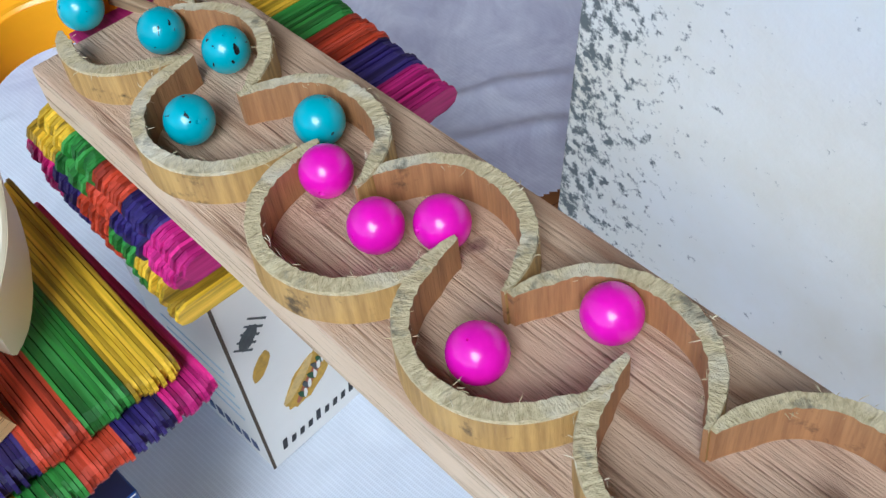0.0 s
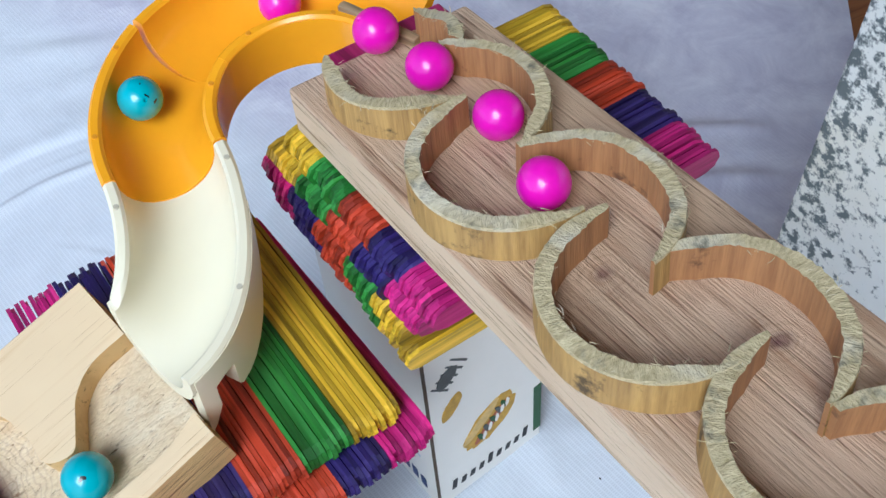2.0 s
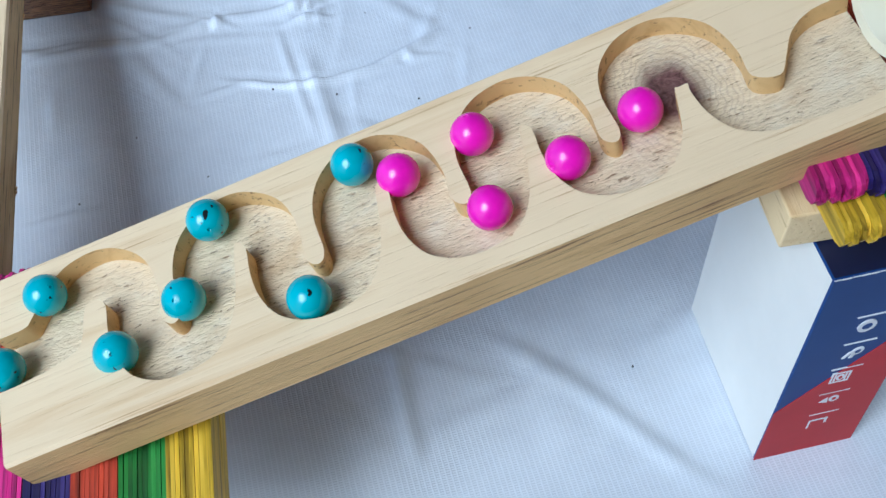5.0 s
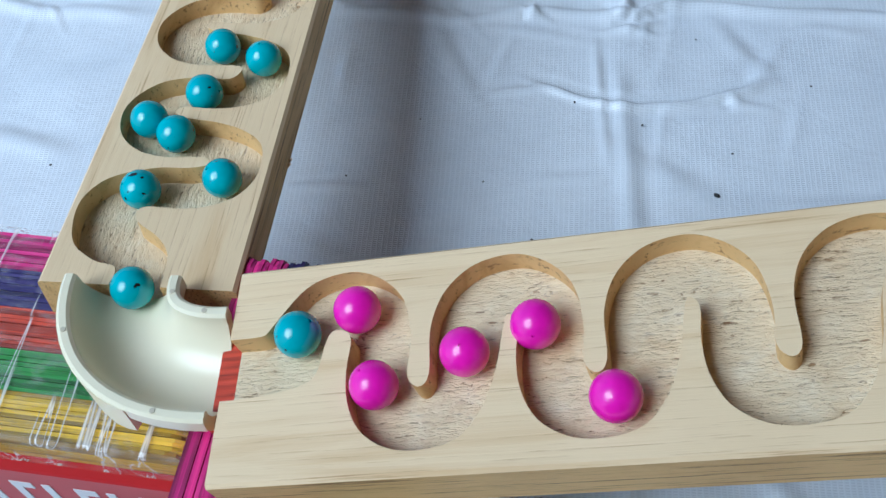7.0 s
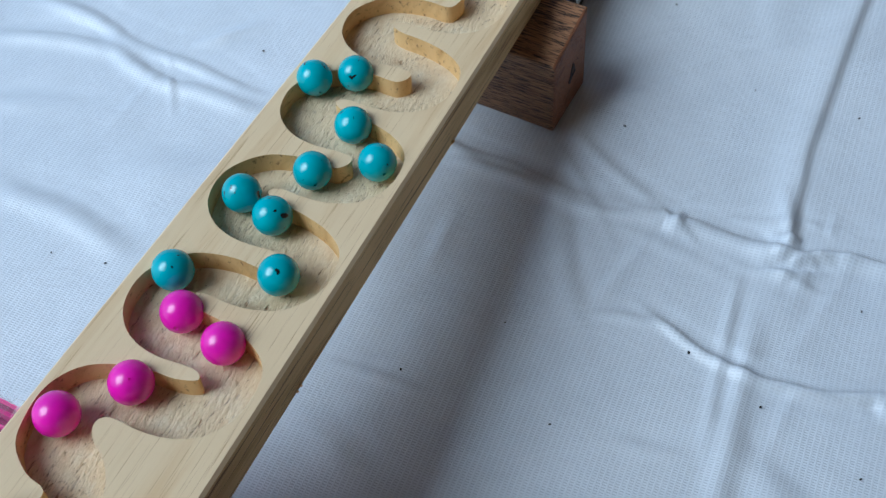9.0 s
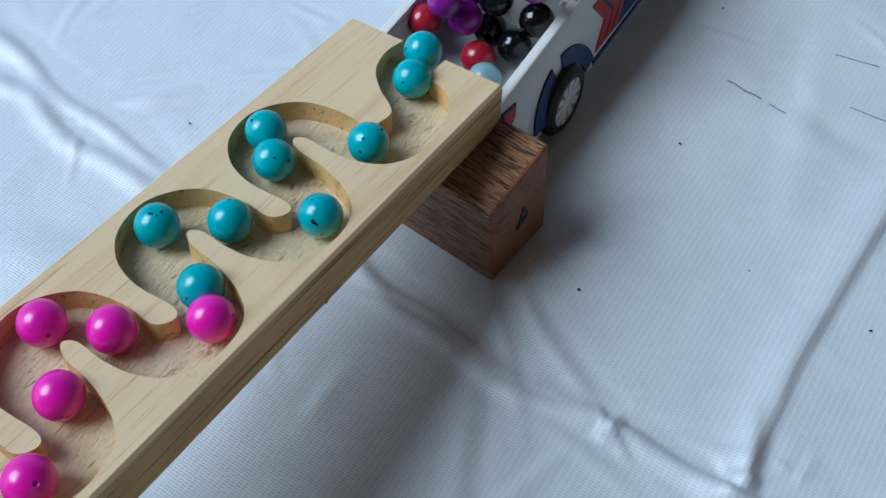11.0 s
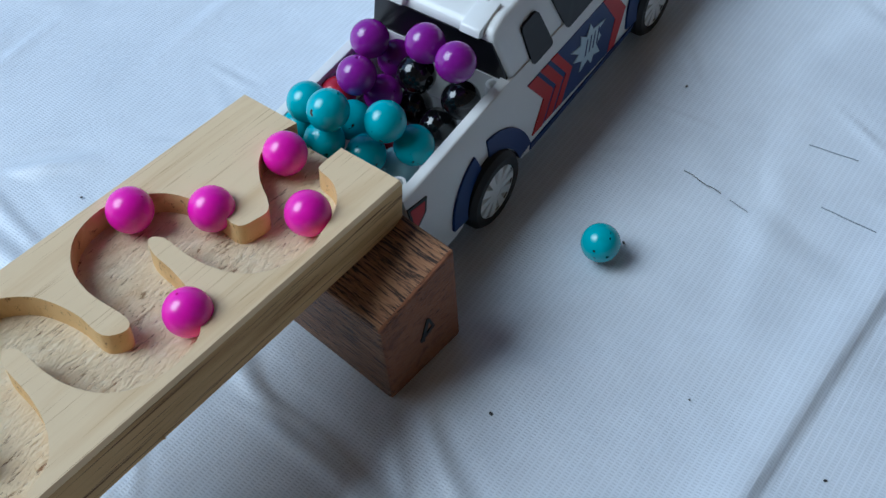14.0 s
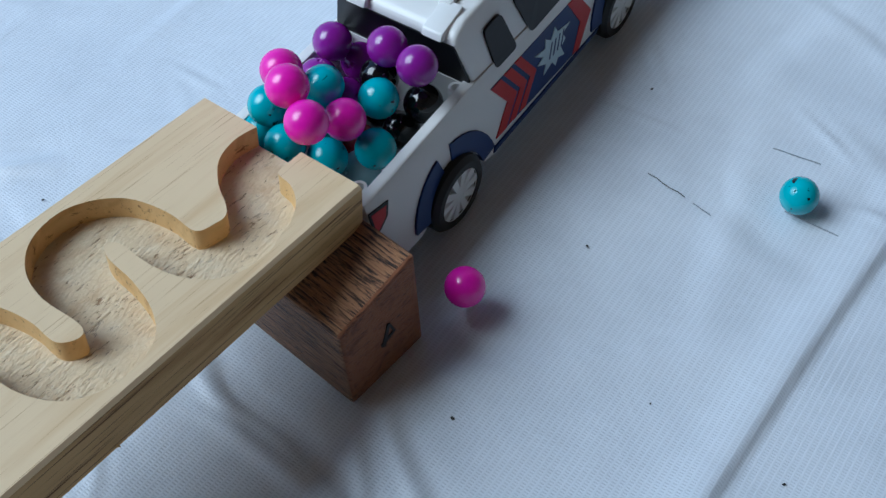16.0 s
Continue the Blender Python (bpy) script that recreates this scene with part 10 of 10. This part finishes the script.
    roll('pink', [
        (0, 0.047, 1.431, 3.032, -17, 8, 134), (0.1, 0.026, 1.535, 3.020, 43, 55, 170), (0.2, 0.034, 1.640, 3.011, 124, 22, -132), (0.3, 0.043, 1.746, 3.002, 164, -32, -136),
        (0.4, 0.040, 1.852, 2.992, -105, -47, 159), (0.5, -0.036, 1.929, 2.978, -82, 17, 151), (0.6, -0.146, 1.910, 2.971, -162, 53, 97), (0.7, -0.235, 1.843, 2.970, 143, 0, 68),
        (0.8, -0.352, 1.851, 2.959, 72, -17, 81), (0.9, -0.422, 1.961, 2.943, 21, 36, 71), (1, -0.418, 2.096, 2.931, -113, 67, -53), (1.1, -0.399, 2.207, 2.922, -156, 2, -83),
        (1.2, -0.384, 2.317, 2.913, 172, -63, -63), (1.3, -0.409, 2.422, 2.901, 11, -48, 94), (1.4, -0.516, 2.449, 2.890, -52, -4, 126), (1.5, -0.622, 2.400, 2.886, -123, 10, 122),
        (1.6, -0.722, 2.356, 2.882, 167, 11, 108), (1.7, -0.825, 2.383, 2.870, 97, 34, 77), (1.8, -0.856, 2.484, 2.858, -6, 62, -11), (1.9, -0.821, 2.592, 2.851, -93, 19, -78),
        (2, -0.780, 2.695, 2.845, -134, -39, -70), (2.1, -0.773, 2.770, 2.839, 155, -70, -8), (2.2, -0.827, 2.845, 2.827, 33, -44, 106), (2.3, -0.968, 2.810, 2.819, -42, -11, 146),
        (2.4, -1.147, 2.751, 2.809, -102, 31, 134), (2.5, -1.200, 2.960, 2.785, 5, 60, -135), (2.6, -1.235, 3.184, 2.762, 56, 0, -105), (2.7, -1.274, 3.374, 2.662, 110, -58, -137),
        (2.8, -1.383, 3.514, 2.576, -166, -18, 162), (2.9, -1.627, 3.532, 2.547, 172, 51, 154), (3, -1.856, 3.440, 2.517, 60, 40, 60), (3.1, -2.021, 3.254, 2.488, 47, -30, 58),
        (3.2, -2.087, 3.016, 2.458, 172, -71, -57), (3.3, -2.041, 2.774, 2.429, -167, -1, -72), (3.4, -1.898, 2.575, 2.397, 151, 64, -99), (3.5, -1.754, 2.385, 2.357, 28, 35, 150),
        (3.6, -1.763, 2.147, 2.279, -31, -11, 135), (3.7, -1.894, 1.956, 2.175, -104, -13, 153), (3.8, -1.989, 1.720, 2.120, -177, -9, 169), (3.9, -2.097, 1.527, 2.070, 114, 14, 165),
        (4, -2.271, 1.535, 2.046, 47, 78, 107), (4.1, -2.395, 1.607, 2.040, -86, 27, -21), (4.2, -2.502, 1.657, 2.033, -92, -44, -19), (4.3, -2.608, 1.656, 2.018, 44, -63, -147),
        (4.4, -2.660, 1.574, 1.996, 23, -4, -133), (4.5, -2.630, 1.465, 1.981, -44, 28, -149), (4.6, -2.514, 1.360, 1.980, -110, -6, -164), (4.7, -2.412, 1.235, 1.973, 178, -24, -142),
        (4.8, -2.417, 1.103, 1.949, 124, 25, -143), (4.9, -2.527, 1.047, 1.923, -111, 79, -24), (5, -2.652, 1.076, 1.910, -100, 7, -15), (5.1, -2.779, 1.200, 1.913, -148, -52, 7),
        (5.2, -2.925, 1.291, 1.907, 89, -45, 115), (5.3, -3.007, 1.182, 1.876, -7, -33, -175), (5.4, -2.952, 1.037, 1.859, -90, -23, -130), (5.5, -2.860, 0.914, 1.851, -158, 4, -117),
        (5.6, -2.795, 0.788, 1.839, 132, 35, -145), (5.7, -2.822, 0.661, 1.812, 29, 49, 135), (5.8, -2.938, 0.613, 1.787, -65, 28, 66), (5.9, -3.056, 0.665, 1.779, -139, 9, 39),
        (6, -3.166, 0.733, 1.774, 153, -15, 43), (6.1, -3.284, 0.774, 1.764, 76, -30, 78), (6.2, -3.385, 0.726, 1.741, -14, -42, 139), (6.3, -3.369, 0.605, 1.722, -125, -48, -130),
        (6.4, -3.287, 0.512, 1.718, 164, -8, -91), (6.5, -3.206, 0.418, 1.713, 107, 42, -111), (6.6, -3.173, 0.303, 1.698, -9, 51, 152), (6.7, -3.219, 0.195, 1.673, -83, 11, 107),
        (6.8, -3.333, 0.167, 1.651, -155, 6, 94), (6.9, -3.443, 0.221, 1.644, 133, 31, 67), (7, -3.558, 0.280, 1.638, 56, 13, 34), (7.1, -3.694, 0.302, 1.622, 2, -37, 48),
        (7.2, -3.812, 0.236, 1.593, -132, -66, 171), (7.3, -3.812, 0.099, 1.569, 138, -20, -116), (7.4, -3.721, 0.015, 1.568, 72, 8, -108), (7.5, -3.629, -0.073, 1.566, -2, 27, -134),
        (7.6, -3.595, -0.197, 1.549, -88, 35, 175), (7.7, -3.660, -0.299, 1.522, -177, 33, 117), (7.8, -3.789, -0.282, 1.506, 91, 39, 55), (7.9, -3.910, -0.201, 1.502, 16, 10, 19),
        (8, -4.043, -0.136, 1.494, -41, -37, 35), (8.1, -4.162, -0.215, 1.462, 143, -71, -150), (8.2, -4.134, -0.387, 1.437, 78, -11, -99), (8.3, -4.170, -0.561, 1.401, 84, 61, -96),
        (8.4, -4.280, -0.663, 1.307, -149, 39, 19), (8.5, -4.440, -0.784, 1.289, -129, -30, 20), (8.6, -4.635, -0.819, 1.273, 91, -75, 155), (8.7, -4.815, -0.744, 1.255, 89, -3, 157),
        (8.8, -4.965, -0.635, 1.225, 118, 65, 175), (8.9, -5.138, -0.670, 1.212, -41, 42, 21), (9, -5.296, -0.648, 1.195, -70, -24, 15), (9.1, -5.357, -0.527, 1.179, -148, -18, 47),
        (9.2, -5.311, -0.402, 1.173, 180, 47, 37), (9.3, -5.242, -0.294, 1.170, 37, 57, -97), (9.4, -5.172, -0.193, 1.168, 10, -11, -110), (9.5, -5.174, -0.077, 1.158, 78, -69, -163),
        (9.6, -5.270, -0.006, 1.142, 128, -5, 160), (9.7, -5.377, -0.017, 1.134, 87, 53, 141), (9.8, -5.466, -0.068, 1.130, -3, 32, 72), (9.9, -5.546, -0.127, 1.127, -37, -21, 68),
        (10, -5.641, -0.156, 1.121, -109, -43, 112), (10.1, -5.744, -0.163, 1.112, -169, -5, 139), (10.2, -5.778, -0.081, 1.102, -138, 44, 151), (10.3, -5.751, 0.005, 1.097, -67, 30, -163),
        (10.4, -5.692, 0.086, 1.095, -32, -23, -160), (10.5, -5.630, 0.171, 1.094, 51, -58, 138), (10.6, -5.600, 0.269, 1.088, 106, -9, 102), (10.7, -5.634, 0.366, 1.076, 95, 55, 97),
        (10.8, -5.725, 0.413, 1.064, -7, 40, 12), (10.9, -5.823, 0.391, 1.057, -6, -23, 12), (11, -5.907, 0.332, 1.054, 74, -69, -55), (11.1, -5.985, 0.265, 1.053, 149, -22, -116),
        (11.2, -6.072, 0.216, 1.049, -175, 31, -113), (11.3, -6.171, 0.210, 1.040, -98, 35, -66), (11.4, -6.227, 0.283, 1.028, -86, -22, -64), (11.5, -6.222, 0.380, 1.021, -155, -63, -12),
        (11.6, -6.173, 0.464, 1.018, 145, -18, 33), (11.7, -6.119, 0.543, 1.016, 119, 38, 27), (11.8, -6.065, 0.621, 1.014, 18, 66, -61), (11.9, -6.057, 0.712, 1.007, -10, 12, -82),
        (12, -6.101, 0.805, 0.995, 14, -49, -91), (12.1, -6.193, 0.866, 0.982, 115, -37, -170), (12.2, -6.290, 0.875, 0.972, 129, 23, -172), (12.3, -6.374, 0.850, 0.966, 97, 76, 160),
        (12.4, -6.440, 0.790, 0.965, -11, 39, 58), (12.5, -6.499, 0.724, 0.965, -19, -16, 56), (12.6, -6.582, 0.691, 0.960, -74, -54, 91), (12.7, -6.674, 0.685, 0.952, -146, -27, 143),
        (12.8, -6.745, 0.735, 0.941, -147, 28, 143), (12.9, -6.763, 0.825, 0.932, -76, 54, -165), (13, -6.735, 0.913, 0.927, -29, 9, -138), (13.1, -6.663, 1.003, 0.926, -11, -61, -147),
        (13.2, -6.583, 1.100, 0.925, 145, -45, 63), (13.3, -6.568, 1.219, 0.916, 124, 24, 68), (13.4, -6.633, 1.305, 0.903, 45, 35, 23), (13.5, -6.731, 1.308, 0.893, 21, -22, 20),
        (13.6, -6.824, 1.236, 0.891, 121, -73, -67), (13.7, -6.908, 1.157, 0.890, -174, -12, -121), (13.8, -6.989, 1.081, 0.889, -147, 55, -109), (13.9, -7.092, 1.047, 0.882, -39, 39, -18),
        (14, -7.178, 1.078, 0.871, -41, -19, -18), (14.1, -7.181, 1.186, 0.862, -114, -25, 13), (14.2, -7.126, 1.285, 0.858, -166, 26, 12), (14.3, -7.058, 1.380, 0.857, 101, 50, -55),
        (14.4, -6.995, 1.476, 0.854, 39, 1, -87), (14.5, -6.999, 1.585, 0.845, 37, -68, -86), (14.6, -7.073, 1.650, 0.832, 161, -42, 159), (14.7, -7.174, 1.669, 0.821, 151, 22, 161),
        (14.8, -7.276, 1.682, 0.810, 80, 79, 96), (14.9, -7.379, 1.681, 0.801, -11, 26, 12), (15, -7.480, 1.686, 0.791, -28, -36, 14), (15.1, -7.549, 1.765, 0.778, -112, -35, 70),
        (15.2, -7.511, 1.739, 0.818, -74, -35, 70), (15.5, -7.420, 1.830, 0.875, 6, -35, 70), (15.8, -7.500, 1.807, 0.898, 61, -35, 70), (16, -7.492, 1.884, 0.892, 110, -35, 70),
    ])
    roll('pink', [
        (0, 0.406, 1.531, 3.052, -20, -40, -158), (0.1, 0.290, 1.492, 3.046, -16, 31, -158), (0.2, 0.190, 1.406, 3.046, -139, 69, 89), (0.3, 0.071, 1.395, 3.037, 143, 15, 28),
        (0.4, 0.007, 1.481, 3.024, 77, -3, 19), (0.5, 0.009, 1.587, 3.014, 12, 18, 10), (0.6, 0.025, 1.698, 3.005, -64, 22, -20), (0.7, 0.039, 1.805, 2.996, -128, -3, -32),
        (0.8, 0.031, 1.909, 2.986, 169, -35, -9), (0.9, -0.045, 1.973, 2.974, 73, -63, 72), (1, -0.139, 1.935, 2.969, -41, -41, 174), (1.1, -0.223, 1.857, 2.970, -89, 16, -173),
        (1.2, -0.333, 1.837, 2.962, -129, 85, 149), (1.3, -0.413, 1.915, 2.948, 37, 24, -45), (1.4, -0.420, 2.025, 2.937, -8, -30, -43), (1.5, -0.408, 2.132, 2.929, -94, -42, 15),
        (1.6, -0.390, 2.231, 2.921, -148, -1, 37), (1.7, -0.383, 2.324, 2.913, 161, 34, 21), (1.8, -0.419, 2.406, 2.902, 101, 16, -7), (1.9, -0.512, 2.424, 2.893, 96, -44, -5),
        (2, -0.613, 2.381, 2.888, -139, -57, -117), (2.1, -0.738, 2.326, 2.883, -102, 7, -136), (2.2, -0.848, 2.380, 2.869, -29, 22, -115), (2.3, -0.845, 2.487, 2.859, 0, -40, -121),
        (2.4, -0.816, 2.580, 2.853, 133, -74, 113), (2.5, -0.780, 2.687, 2.846, 172, -6, 82), (2.6, -0.765, 2.818, 2.835, 169, 65, 80), (2.7, -0.885, 2.890, 2.818, 67, 25, -6),
        (2.8, -1.020, 2.788, 2.816, 115, -30, -8), (2.9, -1.184, 2.808, 2.801, -70, -79, 178), (3, -1.222, 2.993, 2.780, 3, -15, 113), (3.1, -1.242, 3.193, 2.760, 30, 52, 124),
        (3.2, -1.286, 3.375, 2.670, 178, 53, -97), (3.3, -1.381, 3.517, 2.576, -143, -11, -80), (3.4, -1.642, 3.529, 2.545, -70, -15, -99), (3.5, -1.888, 3.413, 2.512, -9, 25, -93),
        (3.6, -2.050, 3.190, 2.479, 87, 59, -17), (3.7, -2.089, 2.915, 2.447, 175, 20, 49), (3.8, -1.997, 2.662, 2.415, -124, -19, 50), (3.9, -1.831, 2.463, 2.380, -49, -15, 25),
        (4, -1.778, 2.233, 2.310, 26, -16, 2), (4.1, -1.871, 2.021, 2.247, 103, -29, -32), (4.2, -1.973, 1.841, 2.148, 176, -7, -58), (4.3, -2.039, 1.618, 2.098, -122, 36, -40),
        (4.4, -2.214, 1.533, 2.056, -62, -8, -22), (4.5, -2.370, 1.631, 2.048, -102, -76, 10), (4.6, -2.522, 1.684, 2.035, 111, -30, 153), (4.7, -2.652, 1.637, 2.008, 61, 23, 156),
        (4.8, -2.663, 1.513, 1.985, -4, -9, 147), (4.9, -2.590, 1.439, 1.982, -39, -70, 173), (5, -2.509, 1.367, 1.982, -178, -37, -55), (5.1, -2.422, 1.249, 1.974, -180, 34, -55),
        (5.2, -2.438, 1.100, 1.946, -76, 51, 26), (5.3, -2.562, 1.053, 1.919, -82, -21, 24), (5.4, -2.689, 1.116, 1.911, -166, -42, 75), (5.5, -2.807, 1.194, 1.908, 130, 1, 102),
        (5.6, -2.940, 1.222, 1.893, 60, 23, 85), (5.7, -3.010, 1.131, 1.867, 20, -37, 91), (5.8, -2.957, 1.012, 1.854, 147, -62, -24), (5.9, -2.867, 0.912, 1.850, 170, 7, -37),
        (6, -2.797, 0.801, 1.841, -132, 67, 6), (6.1, -2.815, 0.674, 1.816, -62, 12, 59), (6.2, -2.922, 0.612, 1.789, -106, -49, 76), (6.3, -3.043, 0.657, 1.779, -179, -10, 118),
        (6.4, -3.155, 0.725, 1.775, 134, 49, 99), (6.5, -3.273, 0.773, 1.766, 33, 34, 21), (6.6, -3.383, 0.733, 1.743, 31, -38, 21), (6.7, -3.371, 0.610, 1.723, 116, -23, -28),
        (6.8, -3.287, 0.512, 1.718, 143, 44, -22), (6.9, -3.204, 0.415, 1.713, -87, 56, 94), (7, -3.175, 0.289, 1.696, -79, -15, 98), (7.1, -3.232, 0.168, 1.666, -158, -58, 154),
        (7.2, -3.354, 0.139, 1.643, 165, 7, 174), (7.3, -3.469, 0.186, 1.634, -143, 70, -146), (7.4, -3.566, 0.286, 1.638, -49, 21, -67), (7.5, -3.679, 0.347, 1.632, -3, -36, -74),
        (7.6, -3.763, 0.260, 1.604, 54, 12, -88), (7.7, -3.715, 0.128, 1.588, -12, 72, -141), (7.8, -3.621, 0.016, 1.582, -95, 17, 149), (7.9, -3.551, -0.110, 1.571, -137, -44, 161),
        (8, -3.589, -0.247, 1.541, 144, -15, -154), (8.1, -3.726, -0.278, 1.516, 166, 54, -145), (8.2, -3.861, -0.205, 1.509, -94, 30, -66), (8.3, -3.995, -0.129, 1.502, -52, -30, -66),
        (8.4, -4.139, -0.155, 1.476, 28, -20, -106), (8.5, -4.159, -0.306, 1.447, 16, 50, -109), (8.6, -4.123, -0.457, 1.426, -113, 49, 135), (8.7, -4.195, -0.593, 1.392, -178, 3, 101),
        (8.8, -4.284, -0.667, 1.306, 114, -26, 117), (8.9, -4.408, -0.767, 1.292, 36, -18, 151), (9, -4.559, -0.819, 1.279, -19, 30, 144), (9.1, -4.716, -0.799, 1.266, -127, 62, 53),
        (9.2, -4.849, -0.710, 1.249, 156, 14, -4), (9.3, -4.979, -0.623, 1.223, 113, -46, 10), (9.4, -5.132, -0.655, 1.211, -71, -62, -166), (9.5, -5.285, -0.627, 1.195, -47, 7, -179),
        (9.6, -5.347, -0.499, 1.178, 26, 26, -155), (9.7, -5.276, -0.358, 1.172, 70, -32, -158), (9.8, -5.180, -0.233, 1.170, 179, -60, 110), (9.9, -5.171, -0.097, 1.160, -158, 10, 98),
        (10, -5.288, -0.051, 1.145, 128, 31, 68), (10.1, -5.401, -0.085, 1.137, 75, -20, 62), (10.2, -5.497, -0.142, 1.133, -10, -61, 127), (10.3, -5.585, -0.200, 1.130, -85, -18, -178),
        (10.4, -5.692, -0.212, 1.121, -91, 49, -180), (10.5, -5.769, -0.157, 1.109, 21, 57, -80), (10.6, -5.774, -0.057, 1.100, 15, -5, -83), (10.7, -5.730, 0.029, 1.097, -35, -51, -57),
        (10.8, -5.677, 0.108, 1.095, -121, -37, 9), (10.9, -5.622, 0.182, 1.093, -158, 10, 19), (11, -5.600, 0.268, 1.088, 147, 33, -3), (11.1, -5.624, 0.352, 1.079, 96, 6, -21),
        (11.2, -5.691, 0.404, 1.068, 77, -45, -14), (11.3, -5.775, 0.412, 1.059, -143, -79, -151), (11.4, -5.851, 0.373, 1.056, -142, -25, -153), (11.5, -5.920, 0.322, 1.054, -150, 28, -153),
        (11.6, -5.984, 0.266, 1.053, 157, 75, 161), (11.7, -6.056, 0.220, 1.050, 39, 44, 48), (11.8, -6.142, 0.207, 1.043, 7, -3, 36), (11.9, -6.215, 0.245, 1.033, -42, -23, 47),
        (12, -6.242, 0.341, 1.022, -94, 15, 51), (12.1, -6.236, 0.445, 1.014, -162, 56, 6), (12.2, -6.206, 0.541, 1.008, 106, 35, -68), (12.3, -6.172, 0.637, 1.003, 66, -18, -75),
        (12.4, -6.094, 0.697, 1.005, -0, -28, -46), (12.5, -6.079, 0.760, 1.001, -48, -41, -18), (12.6, -6.161, 0.826, 0.988, -175, -65, 100), (12.7, -6.256, 0.844, 0.978, 126, -18, 145),
        (12.8, -6.340, 0.817, 0.972, 82, 18, 145), (12.9, -6.418, 0.779, 0.968, 23, 34, 118), (13, -6.493, 0.734, 0.965, -35, 16, 91), (13.1, -6.575, 0.691, 0.961, -87, -13, 89),
        (13.2, -6.670, 0.681, 0.953, -149, -12, 104), (13.3, -6.748, 0.729, 0.942, 170, 29, 98), (13.4, -6.765, 0.823, 0.932, 101, 87, 31), (13.5, -6.735, 0.914, 0.927, -37, 31, -106),
        (13.6, -6.661, 1.002, 0.926, -65, -35, -105), (13.7, -6.580, 1.092, 0.926, 177, -61, -1), (13.8, -6.551, 1.202, 0.919, 107, -10, 47), (13.9, -6.596, 1.293, 0.907, 47, 14, 44),
        (14, -6.686, 1.315, 0.897, -2, -18, 47), (14.1, -6.786, 1.245, 0.894, -89, -79, 126), (14.2, -6.878, 1.161, 0.892, 178, -19, -149), (14.3, -6.966, 1.075, 0.891, 157, 50, -156),
        (14.4, -7.074, 1.036, 0.885, -31, 58, 14), (14.5, -7.160, 1.065, 0.874, -58, 5, -2), (14.6, -7.178, 1.165, 0.864, -121, -9, 0), (14.7, -7.151, 1.254, 0.859, -177, 10, -0),
        (14.8, -7.109, 1.335, 0.856, 125, 28, -21), (14.9, -7.064, 1.415, 0.853, 61, 21, -50), (15, -7.038, 1.507, 0.848, 13, -16, -53), (15.1, -7.045, 1.592, 0.840, -36, -55, -21),
        (15.2, -7.114, 1.630, 0.830, 167, -74, 134), (15.3, -7.202, 1.637, 0.821, 130, -23, 165), (15.4, -7.289, 1.637, 0.813, 116, 31, 163), (15.5, -7.375, 1.620, 0.806, 42, 66, 102),
        (15.6, -7.470, 1.657, 0.794, -68, 37, 4), (15.7, -7.538, 1.747, 0.780, -122, -13, -10), (15.72, -7.423, 1.860, 0.720, 177, 28, -19), (15.86, -7.249, 2.152, 0.550, 98, 18, -55),
        (16, -7.133, 2.426, 0.200, 38, -22, -52),
    ])


motions()
